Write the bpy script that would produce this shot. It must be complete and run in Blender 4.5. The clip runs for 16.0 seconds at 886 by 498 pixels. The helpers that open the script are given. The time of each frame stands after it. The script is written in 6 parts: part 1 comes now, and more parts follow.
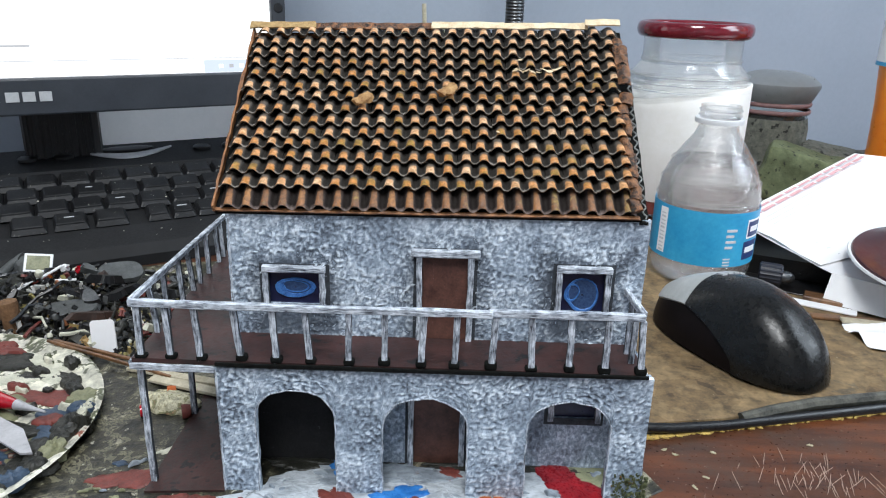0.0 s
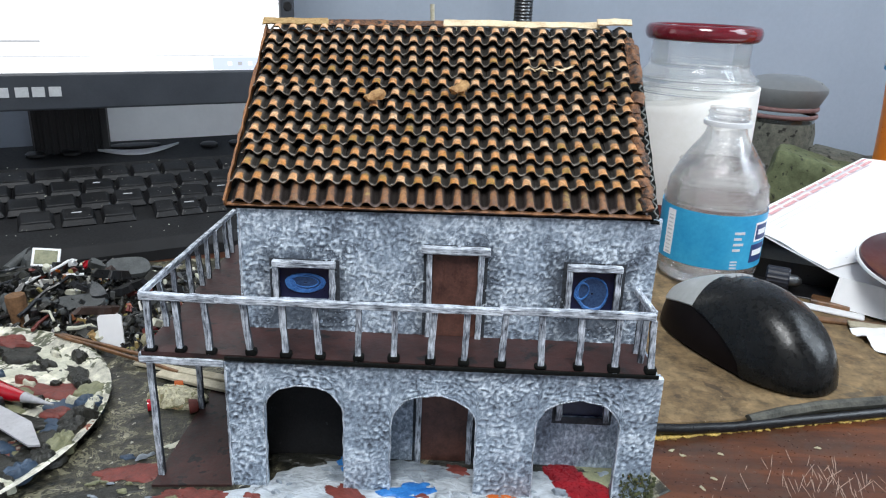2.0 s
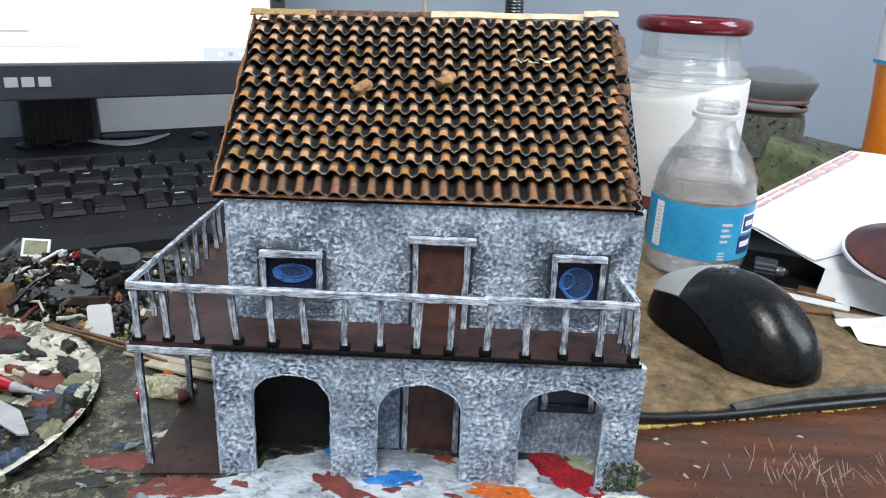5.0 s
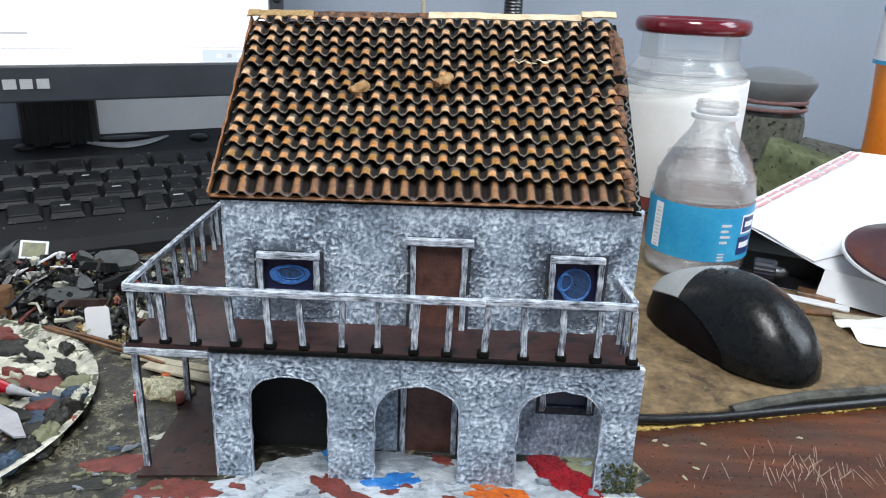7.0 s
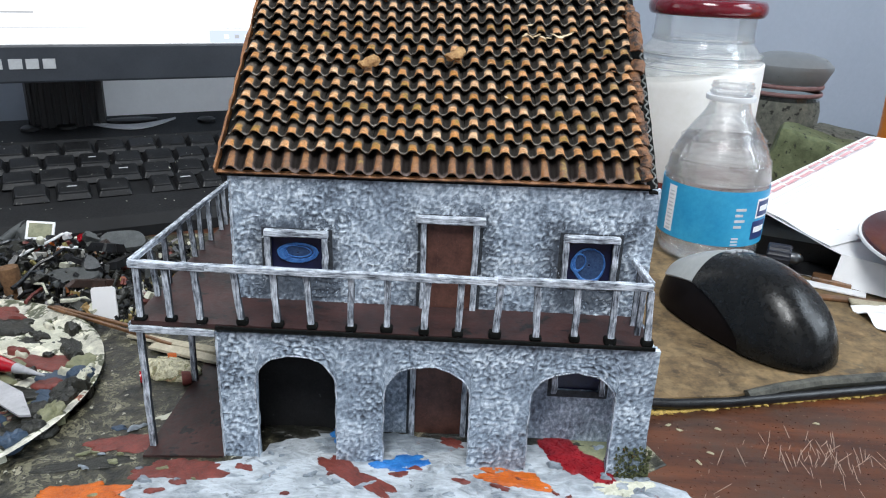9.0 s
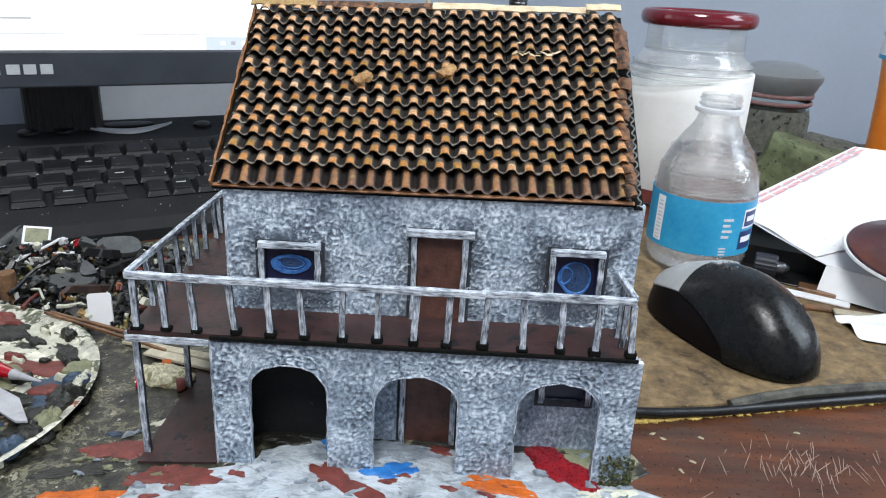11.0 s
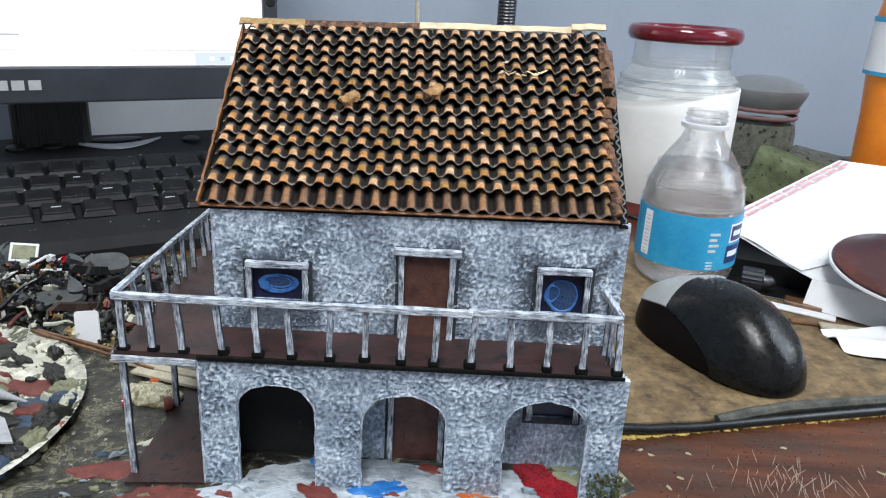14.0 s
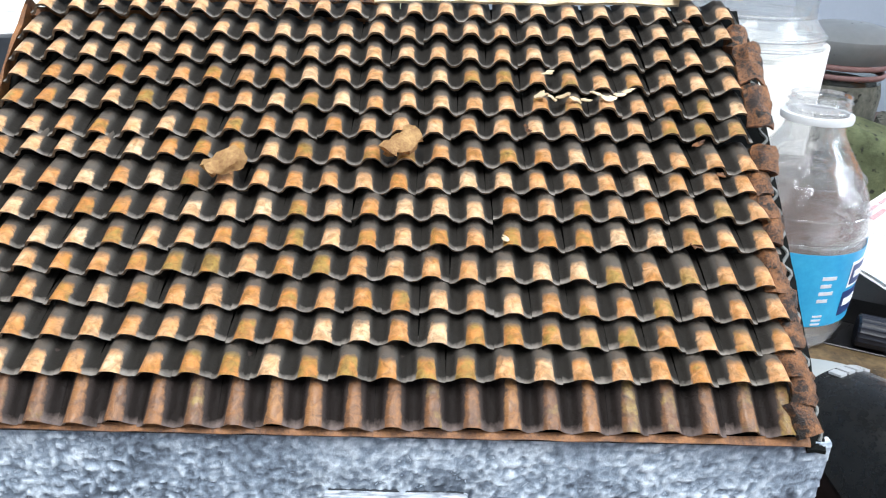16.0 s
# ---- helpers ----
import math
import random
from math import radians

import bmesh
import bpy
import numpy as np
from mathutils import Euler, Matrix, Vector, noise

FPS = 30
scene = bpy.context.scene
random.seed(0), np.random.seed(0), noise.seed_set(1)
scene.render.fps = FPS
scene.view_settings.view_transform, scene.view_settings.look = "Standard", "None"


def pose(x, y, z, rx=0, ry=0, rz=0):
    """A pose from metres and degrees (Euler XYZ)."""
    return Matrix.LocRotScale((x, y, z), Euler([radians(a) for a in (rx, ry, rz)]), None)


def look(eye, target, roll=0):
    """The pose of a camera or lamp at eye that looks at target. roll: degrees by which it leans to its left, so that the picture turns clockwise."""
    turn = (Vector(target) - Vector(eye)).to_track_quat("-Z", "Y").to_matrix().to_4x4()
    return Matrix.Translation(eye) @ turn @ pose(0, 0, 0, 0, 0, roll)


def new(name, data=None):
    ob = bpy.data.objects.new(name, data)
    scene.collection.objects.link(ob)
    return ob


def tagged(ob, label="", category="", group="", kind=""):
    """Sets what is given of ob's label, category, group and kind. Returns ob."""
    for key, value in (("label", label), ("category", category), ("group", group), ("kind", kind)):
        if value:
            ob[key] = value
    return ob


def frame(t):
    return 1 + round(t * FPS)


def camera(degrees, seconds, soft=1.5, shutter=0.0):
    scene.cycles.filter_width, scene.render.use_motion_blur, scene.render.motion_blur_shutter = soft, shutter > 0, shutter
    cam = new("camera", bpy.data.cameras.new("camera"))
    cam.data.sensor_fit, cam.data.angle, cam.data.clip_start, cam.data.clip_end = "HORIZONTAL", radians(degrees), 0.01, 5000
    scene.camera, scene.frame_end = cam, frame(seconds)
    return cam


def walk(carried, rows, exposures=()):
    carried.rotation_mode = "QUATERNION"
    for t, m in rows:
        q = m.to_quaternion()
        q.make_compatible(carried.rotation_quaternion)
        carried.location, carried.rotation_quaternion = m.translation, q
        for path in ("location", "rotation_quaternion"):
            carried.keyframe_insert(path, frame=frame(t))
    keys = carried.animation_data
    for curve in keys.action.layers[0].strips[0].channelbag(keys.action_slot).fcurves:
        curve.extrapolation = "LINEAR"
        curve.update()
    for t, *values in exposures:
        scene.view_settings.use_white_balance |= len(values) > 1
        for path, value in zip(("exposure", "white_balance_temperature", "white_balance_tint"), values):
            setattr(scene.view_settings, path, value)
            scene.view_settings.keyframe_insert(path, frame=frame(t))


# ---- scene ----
cam = camera(62.71, 16.0, soft=1.1, shutter=0.2)
PATH = [
    (0, (0.09097, -0.24670, 0.19650), (0.08702, 0.12992, 0.06181), 1.62),
    (0.5, (0.08715, -0.24613, 0.19576), (0.08340, 0.13054, 0.06119), 1.95),
    (1, (0.08610, -0.24511, 0.19352), (0.08173, 0.13191, 0.05996), 1.60),
    (1.5, (0.08671, -0.24641, 0.19392), (0.08179, 0.13068, 0.06058), 1.59),
    (2, (0.08782, -0.24746, 0.19434), (0.08257, 0.12958, 0.06089), 2.23),
    (2.5, (0.08719, -0.24859, 0.19377), (0.08377, 0.12864, 0.06077), 2.75),
    (3, (0.08750, -0.24921, 0.19281), (0.08459, 0.12755, 0.05846), 3.21),
    (3.5, (0.08820, -0.25049, 0.19159), (0.08601, 0.12590, 0.05621), 2.96),
    (4, (0.08887, -0.25113, 0.19265), (0.08665, 0.12494, 0.05638), 2.75),
    (6.3, (0.09354, -0.24771, 0.19545), (0.09191, 0.12770, 0.05738), 2.32),
    (6.5, (0.09235, -0.24834, 0.19476), (0.09042, 0.12756, 0.05801), 2.37),
    (7, (0.09244, -0.24893, 0.19432), (0.08999, 0.12697, 0.05759), 2.36),
    (7.5, (0.08696, -0.24710, 0.19113), (0.08417, 0.12882, 0.05446), 2.44),
    (8, (0.08863, -0.24450, 0.18797), (0.08358, 0.13094, 0.05006), 2.34),
    (8.5, (0.09147, -0.24431, 0.18639), (0.08573, 0.13000, 0.04546), 2.16),
    (9, (0.09104, -0.24464, 0.18801), (0.08498, 0.12914, 0.04570), 2.47),
    (9.5, (0.09111, -0.24187, 0.18737), (0.08522, 0.13174, 0.04460), 2.60),
    (10, (0.09292, -0.24366, 0.19237), (0.08699, 0.12949, 0.04841), 2.68),
    (12.5, (0.09326, -0.25377, 0.19626), (0.09390, 0.12156, 0.05796), 3.39),
    (13, (0.09486, -0.25201, 0.19632), (0.09584, 0.12341, 0.05829), 3.11),
    (13.5, (0.09660, -0.24977, 0.19973), (0.09778, 0.12582, 0.06215), 2.71),
    (14, (0.09449, -0.24921, 0.19903), (0.09546, 0.12673, 0.06241), 3.07),
    (14.5, (0.09079, -0.22863, 0.20934), (0.09179, 0.14730, 0.07267), 3.05),
    (14.7, (0.08906, -0.20215, 0.21407), (0.08848, 0.17364, 0.07702), 2.50),
    (15, (0.09280, -0.14850, 0.21652), (0.09155, 0.22653, 0.07540), 1.15),
    (15.2, (0.09225, -0.11659, 0.21339), (0.09213, 0.25293, 0.06024), 1.79),
    (15.5, (0.09555, -0.08740, 0.20240), (0.09705, 0.28080, 0.04055), 1.79),
    (16, (0.09537, -0.08070, 0.20010), (0.09947, 0.28286, 0.02860), 2.15),
]
walk(cam, [(t, look(eye, target, roll)) for t, eye, target, roll in PATH],
     [(0, 0.0), (14.2, 0.0), (15.0, 0.1), (15.5, 0.2), (16, 0.38)])

from mathutils.geometry import tessellate_polygon

# ---- world and light ----
world = bpy.data.worlds.new("world")
scene.world = world
world.use_nodes = True
world.node_tree.nodes["Background"].inputs[0].default_value = (0.55, 0.62, 0.72, 1)
world.node_tree.nodes["Background"].inputs[1].default_value = 0.25


def area(name, eye, target, w, h, power, color):
    d = bpy.data.lights.new(name, "AREA")
    d.shape, d.size, d.size_y, d.energy, d.color = "RECTANGLE", w, h, power, color
    ob = new(name, d)
    ob.matrix_world = look(eye, target)
    return ob


# neither source is in view: overhead light inferred, right-hand fill assumed
area("ceiling_lamp_light", (0.05, -0.55, 1.45), (0.08, 0.10, 0), 0.50, 1.0, 33.0, (0.95, 0.98, 1.0))
area("window_light", (1.32, 0.05, 0.80), (0.1, 0.15, 0.0), 0.9, 0.9, 22.0, (0.78, 0.89, 1.0))

# ---- materials ----


def nodes_of(name):
    m = bpy.data.materials.new(name)
    m.use_nodes = True
    nt = m.node_tree
    return m, nt, nt.nodes["Principled BSDF"]


def coords(nt, kind="Object"):
    return nt.nodes.new("ShaderNodeTexCoord").outputs[kind]


def noise_tex(nt, scale, detail=4.0, rough=0.6, distortion=0.0, vec=None):
    n = nt.nodes.new("ShaderNodeTexNoise")
    n.inputs["Scale"].default_value, n.inputs["Detail"].default_value = scale, detail
    n.inputs["Roughness"].default_value, n.inputs["Distortion"].default_value = rough, distortion
    nt.links.new(vec if vec is not None else coords(nt), n.inputs["Vector"])
    return n.outputs["Fac"]


def ramp(nt, fac, stops):
    r = nt.nodes.new("ShaderNodeValToRGB")
    el = r.color_ramp.elements
    while len(el) < len(stops):
        el.new(0.5)
    for e, (p, c) in zip(el, stops):
        e.position, e.color = p, (*c, 1) if len(c) == 3 else c
    nt.links.new(fac, r.inputs[0])
    return r.outputs[0]


def mix(nt, fac, a, b, mode="MIX"):
    n = nt.nodes.new("ShaderNodeMix")
    n.data_type, n.blend_type = "RGBA", mode
    for sock, v in ((n.inputs[0], fac), (n.inputs[6], a), (n.inputs[7], b)):
        if isinstance(v, (int, float)):
            sock.default_value = v
        elif isinstance(v, tuple):
            sock.default_value = (*v, 1)
        else:
            nt.links.new(v, sock)
    return n.outputs[2]


def bump(nt, bsdf, height, strength, distance):
    b = nt.nodes.new("ShaderNodeBump")
    b.inputs["Strength"].default_value, b.inputs["Distance"].default_value = strength, distance
    nt.links.new(height, b.inputs["Height"])
    nt.links.new(b.outputs[0], bsdf.inputs["Normal"])


def surface(name, dark, light, scale, rough=0.6, bump_mm=0.1, fine=None, spots=None, metal=0.0, lo=0.35, hi=0.65, coat=0.0):
    """Two colours mixed by noise at two scales, uneven roughness and a fine relief; spots: colour, scale, threshold."""
    m, nt, b = nodes_of(name)
    big = noise_tex(nt, scale, 5, 0.65)
    small = noise_tex(nt, fine or scale * 7, 4, 0.7)
    f = nt.nodes.new("ShaderNodeMath")
    f.operation = "MULTIPLY_ADD"
    nt.links.new(small, f.inputs[0])
    f.inputs[1].default_value = 0.4
    sc = nt.nodes.new("ShaderNodeMath")
    sc.operation = "MULTIPLY"
    nt.links.new(big, sc.inputs[0])
    sc.inputs[1].default_value = 0.6
    nt.links.new(sc.outputs[0], f.inputs[2])
    col = ramp(nt, f.outputs[0], [(lo, dark), (hi, light)])
    if spots:
        c, s, th = spots
        fac = ramp(nt, noise_tex(nt, s, 3, 0.6), [(th, (0, 0, 0)), (th + 0.04, (1, 1, 1))])
        col = mix(nt, fac, col, c)
    nt.links.new(col, b.inputs["Base Color"])
    rr = ramp(nt, small, [(0.3, (max(rough - 0.1, 0.02),) * 3), (0.7, (min(rough + 0.12, 1),) * 3)])
    nt.links.new(rr, b.inputs["Roughness"])
    b.inputs["Metallic"].default_value = metal
    b.inputs["Coat Weight"].default_value = coat
    if bump_mm:
        bump(nt, b, small, 0.8, bump_mm / 1000)
    return m


def plaster(name, amount, frames=(), coat=False):
    """Rough stucco: slate wash with pale blue-white dry-brushed over the ridges; coat: the ridges are modelled in the mesh."""
    m, nt, b = nodes_of(name)

    def calc(op, a, k, c=0.0):
        n = nt.nodes.new("ShaderNodeMath")
        n.operation = op
        for sock, v in zip(n.inputs, (a, k, c)):
            if isinstance(v, (int, float)):
                sock.default_value = v
            else:
                nt.links.new(v, sock)
        return n.outputs[0]

    mp = nt.nodes.new("ShaderNodeMapping")
    mp.inputs["Scale"].default_value, mp.inputs["Rotation"].default_value = (1.0, 1.0, 0.8), (0, radians(35), 0)
    nt.links.new(coords(nt), mp.inputs["Vector"])
    ridge = noise_tex(nt, 560, 3.0, 0.55, 0.3, mp.outputs[0])
    fine = noise_tex(nt, 2100, 3, 0.65, 0.2)
    patch = noise_tex(nt, 42, 4, 0.6)
    h = mix(nt, 0.20, ridge, fine)
    if coat:
        uv = nt.nodes.new("ShaderNodeUVMap")
        uv.uv_map = "relief"
        lift = nt.nodes.new("ShaderNodeSeparateXYZ")
        nt.links.new(uv.outputs[0], lift.inputs[0])
        h = mix(nt, 0.62, h, lift.outputs[0])
    tone = mix(nt, 0.36, h, patch)
    col = ramp(nt, tone, [(0.315 - amount, (0.034, 0.043, 0.058)), (0.430 - amount, (0.145, 0.180, 0.230)),
                          (0.530 - amount, (0.33, 0.405, 0.50)), (0.660 - amount, (0.80, 0.89, 0.98))])
    sep = nt.nodes.new("ShaderNodeSeparateXYZ")
    nt.links.new(coords(nt), sep.inputs[0])

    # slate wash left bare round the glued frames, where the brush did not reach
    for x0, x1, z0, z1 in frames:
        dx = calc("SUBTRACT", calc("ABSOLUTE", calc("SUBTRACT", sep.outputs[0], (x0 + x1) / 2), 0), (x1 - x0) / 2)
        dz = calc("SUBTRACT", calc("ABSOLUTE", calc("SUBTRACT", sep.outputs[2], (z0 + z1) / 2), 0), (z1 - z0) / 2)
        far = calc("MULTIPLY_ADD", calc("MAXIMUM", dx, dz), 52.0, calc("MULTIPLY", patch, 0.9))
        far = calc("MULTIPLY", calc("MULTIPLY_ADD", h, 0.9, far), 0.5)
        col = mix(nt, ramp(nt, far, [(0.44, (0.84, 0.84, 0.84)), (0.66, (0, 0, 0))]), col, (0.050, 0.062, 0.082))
    nt.links.new(col, b.inputs["Base Color"])
    b.inputs["Roughness"].default_value = 0.58
    bump(nt, b, mix(nt, 0.30, ridge, fine), 0.9, 0.0008 if coat else 0.0011)
    return m


def drybrush(name, more, axis):
    """Thin painted wood strips: black undercoat, white drag marks along the grain (axis 0, 1 or 2)."""
    m, nt, b = nodes_of(name)
    mp = nt.nodes.new("ShaderNodeMapping")
    s = [1.0, 1.0, 1.0]
    s[axis] = 0.14
    mp.inputs["Scale"].default_value = s
    nt.links.new(coords(nt), mp.inputs["Vector"])
    grain = noise_tex(nt, 1500, 4, 0.6, 0.3, mp.outputs[0])
    patch = noise_tex(nt, 170, 3, 0.6)
    col = ramp(nt, mix(nt, 0.42, grain, patch), [(0.34 - more, (0.035, 0.04, 0.05)), (0.45 - more, (0.30, 0.335, 0.39)), (0.57 - more, (0.70, 0.75, 0.82))])
    nt.links.new(col, b.inputs["Base Color"])
    b.inputs["Roughness"].default_value = 0.65
    bump(nt, b, grain, 0.8, 0.0004)
    return m


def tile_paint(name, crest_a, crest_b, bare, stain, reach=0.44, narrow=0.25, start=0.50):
    """Corrugated card: rust and tan paint brushed on the crests; black troughs and pale low flanks are paint and wear
    with shade and light coloured in.
    """
    m, nt, b = nodes_of(name)
    uv = nt.nodes.new("ShaderNodeUVMap")
    uv.uv_map = "relief"
    sep = nt.nodes.new("ShaderNodeSeparateXYZ")
    nt.links.new(uv.outputs[0], sep.inputs[0])
    info = nt.nodes.new("ShaderNodeObjectInfo")
    pos = nt.nodes.new("ShaderNodeNewGeometry").outputs["Position"]
    wear = noise_tex(nt, 560, 4, 0.7, 0.6, pos)
    spot = nt.nodes.new("ShaderNodeSeparateXYZ")
    nt.links.new(pos, spot.inputs[0])
    mid = noise_tex(nt, 330, 3, 0.6, 0, pos)

    def madd(a, k, c):
        n = nt.nodes.new("ShaderNodeMath")
        n.operation = "MULTIPLY_ADD"
        nt.links.new(a, n.inputs[0])
        n.inputs[1].default_value = k
        if isinstance(c, (int, float)):
            n.inputs[2].default_value = c
        else:
            nt.links.new(c, n.inputs[2])
        return n.outputs[0]

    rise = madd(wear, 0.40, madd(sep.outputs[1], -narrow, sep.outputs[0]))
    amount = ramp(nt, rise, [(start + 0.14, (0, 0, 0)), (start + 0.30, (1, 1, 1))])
    # crest paint fades upslope to give the shade of the row above
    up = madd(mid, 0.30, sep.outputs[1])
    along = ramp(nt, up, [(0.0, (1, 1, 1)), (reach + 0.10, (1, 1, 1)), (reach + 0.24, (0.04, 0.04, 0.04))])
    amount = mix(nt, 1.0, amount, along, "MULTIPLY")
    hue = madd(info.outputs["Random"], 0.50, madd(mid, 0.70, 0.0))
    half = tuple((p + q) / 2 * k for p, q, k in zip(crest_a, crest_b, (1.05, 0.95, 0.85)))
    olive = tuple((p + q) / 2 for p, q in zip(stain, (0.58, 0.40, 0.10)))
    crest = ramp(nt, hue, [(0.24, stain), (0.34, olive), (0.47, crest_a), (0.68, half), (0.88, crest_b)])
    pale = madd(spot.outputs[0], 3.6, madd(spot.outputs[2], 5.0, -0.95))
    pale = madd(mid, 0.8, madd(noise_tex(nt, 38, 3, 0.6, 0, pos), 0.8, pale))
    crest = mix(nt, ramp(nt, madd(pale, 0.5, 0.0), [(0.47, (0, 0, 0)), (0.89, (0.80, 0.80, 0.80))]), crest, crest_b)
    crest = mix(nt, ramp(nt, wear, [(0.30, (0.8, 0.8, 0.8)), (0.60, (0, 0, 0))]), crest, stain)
    # black undercoat, darkened further for the shade down in the trough
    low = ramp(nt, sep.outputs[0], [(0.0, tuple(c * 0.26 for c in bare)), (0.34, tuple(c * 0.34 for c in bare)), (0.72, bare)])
    # paler by the lip: rubbed card plus the light falling there, coloured in
    rub_light = ramp(nt, madd(mid, 0.26, sep.outputs[1]), [(0.13, (1, 1, 1)), (0.26, (0, 0, 0))])
    low = mix(nt, rub_light, low, tuple(c * 3.0 for c in bare))
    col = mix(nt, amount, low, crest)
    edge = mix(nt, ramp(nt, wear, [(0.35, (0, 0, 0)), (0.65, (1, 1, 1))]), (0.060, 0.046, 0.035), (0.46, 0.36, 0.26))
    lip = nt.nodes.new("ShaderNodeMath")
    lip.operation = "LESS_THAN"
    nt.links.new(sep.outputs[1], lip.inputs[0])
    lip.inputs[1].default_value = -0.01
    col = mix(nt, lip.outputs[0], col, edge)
    nt.links.new(col, b.inputs["Base Color"])
    nt.links.new(ramp(nt, amount, [(0.0, (0.62, 0.62, 0.62)), (1.0, (0.40, 0.40, 0.40))]), b.inputs["Roughness"])
    nt.links.new(ramp(nt, amount, [(0.0, (0.12, 0.12, 0.12)), (1.0, (0.45, 0.45, 0.45))]), b.inputs["Specular IOR Level"])
    bump(nt, b, wear, 0.8, 0.0005)
    return m


def mottle(name, steps, scale, rough, relief_mm, specks=None):
    """Blotches of several dried paints side by side: steps of (threshold, colour), uneven inside."""
    m, nt, b = nodes_of(name)
    f = mix(nt, 0.25, noise_tex(nt, scale, 5, 0.62, 0.9), noise_tex(nt, scale * 3.7, 3, 0.6))
    stops = [(0.0, steps[0][1])]
    for (p, c), (_, prev) in zip(steps[1:], steps):
        stops += [(p - 0.006, prev), (p + 0.006, c)]
    col = ramp(nt, f, stops)
    tone = noise_tex(nt, scale * 5, 4, 0.7)
    col = mix(nt, 1.0, col, ramp(nt, tone, [(0.30, (0.35, 0.35, 0.35)), (0.70, (1.45, 1.45, 1.45))]), "MULTIPLY")
    if specks:
        fac = ramp(nt, noise_tex(nt, specks[1], 3, 0.6), [(specks[2], (0, 0, 0)), (specks[2] + 0.03, (1, 1, 1))])
        col = mix(nt, fac, col, specks[0])
    nt.links.new(col, b.inputs["Base Color"])
    rr = ramp(nt, tone, [(0.3, (rough - 0.12,) * 3), (0.7, (rough + 0.15,) * 3)])
    nt.links.new(rr, b.inputs["Roughness"])
    bump(nt, b, mix(nt, 0.5, f, tone), 0.9, relief_mm / 1000)
    return m


def glass(name, color=(1, 1, 1), ior=1.45, rough=0.0):
    m, nt, b = nodes_of(name)
    b.inputs["Base Color"].default_value = (*color, 1)
    b.inputs["Transmission Weight"].default_value = 1.0
    b.inputs["IOR"].default_value, b.inputs["Roughness"].default_value = ior, rough
    return m


def glow(name, color, strength):
    m, nt, b = nodes_of(name)
    b.inputs["Base Color"].default_value = (0.02, 0.02, 0.02, 1)
    b.inputs["Emission Color"].default_value = (*color, 1)
    b.inputs["Emission Strength"].default_value = strength
    b.inputs["Roughness"].default_value = 0.3
    return m


STUCCO = plaster("stucco_paint", 0.020)
STUCCO_COAT = plaster("stucco_paint_arcade", 0.041, coat=True)
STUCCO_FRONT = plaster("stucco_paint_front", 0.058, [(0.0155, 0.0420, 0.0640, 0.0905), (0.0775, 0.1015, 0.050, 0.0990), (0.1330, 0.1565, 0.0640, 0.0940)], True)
BRUSHED = drybrush("brushed_strip_upright", -0.026, 2)
BRUSHED_X = drybrush("brushed_strip_along", -0.016, 0)
BRUSHED_Y = drybrush("brushed_strip_deep", -0.02, 1)
# near-black colour standing in for the deep shade inside the porch
PORCH_SHADE = surface("porch_shade_black", (0.002, 0.002, 0.0025), (0.010, 0.010, 0.011), 150, 0.85, 0.3, spots=((0.05, 0.055, 0.06), 140, 0.66))
WASH = surface("black_wash", (0.012, 0.014, 0.018), (0.06, 0.07, 0.085), 420, 0.7, 0.3)
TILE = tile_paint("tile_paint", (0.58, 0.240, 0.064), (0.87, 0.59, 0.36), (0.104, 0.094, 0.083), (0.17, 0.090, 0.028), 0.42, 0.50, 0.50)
CARD_CURL = surface("card_curl", (0.20, 0.085, 0.030), (0.60, 0.38, 0.16), 170, 0.8, 0.4)
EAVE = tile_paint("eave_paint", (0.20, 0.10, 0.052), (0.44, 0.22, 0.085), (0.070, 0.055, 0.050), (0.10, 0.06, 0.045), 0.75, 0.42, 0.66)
CARD_ORANGE = surface("card_orange", (0.085, 0.035, 0.018), (0.46, 0.20, 0.07), 210, 0.5, 0.25, lo=0.36, hi=0.68)
CARD_PALE = surface("card_pale", (0.50, 0.36, 0.20), (0.86, 0.74, 0.52), 180, 0.6, 0.12)
CARD_RUST = surface("card_rust", (0.024, 0.013, 0.010), (0.36, 0.155, 0.06), 330, 0.42, 0.6, spots=((0.016, 0.012, 0.010), 260, 0.58), lo=0.42, hi=0.62)
CARD_BLACK = surface("card_black", (0.002, 0.0022, 0.0024), (0.012, 0.013, 0.012), 400, 0.8, 0.2)
CARD_BLACK.node_tree.nodes["Principled BSDF"].inputs["Specular IOR Level"].default_value = 0.1
CORK_TAN = surface("cork_tan", (0.24, 0.14, 0.05), (0.55, 0.38, 0.17), 700, 0.75, 0.2)
MAROON = surface("maroon_board", (0.014, 0.008, 0.008), (0.070, 0.028, 0.025), 70, 0.55, 0.2, spots=((0.010, 0.010, 0.011), 130, 0.60))
DOOR_PAINT = surface("door_paint", (0.055, 0.022, 0.018), (0.17, 0.075, 0.055), 150, 0.55, 0.1)
PANE_BLUE = surface("pane_navy", (0.006, 0.008, 0.03), (0.016, 0.02, 0.07), 200, 0.35, 0.03)
SWIRL_DIM = surface("swirl_dim", (0.012, 0.035, 0.12), (0.07, 0.14, 0.28), 900, 0.35, 0.1)
SWIRL_BLUE = surface("swirl_blue", (0.02, 0.09, 0.33), (0.10, 0.30, 0.72), 500, 0.3, 0.08)


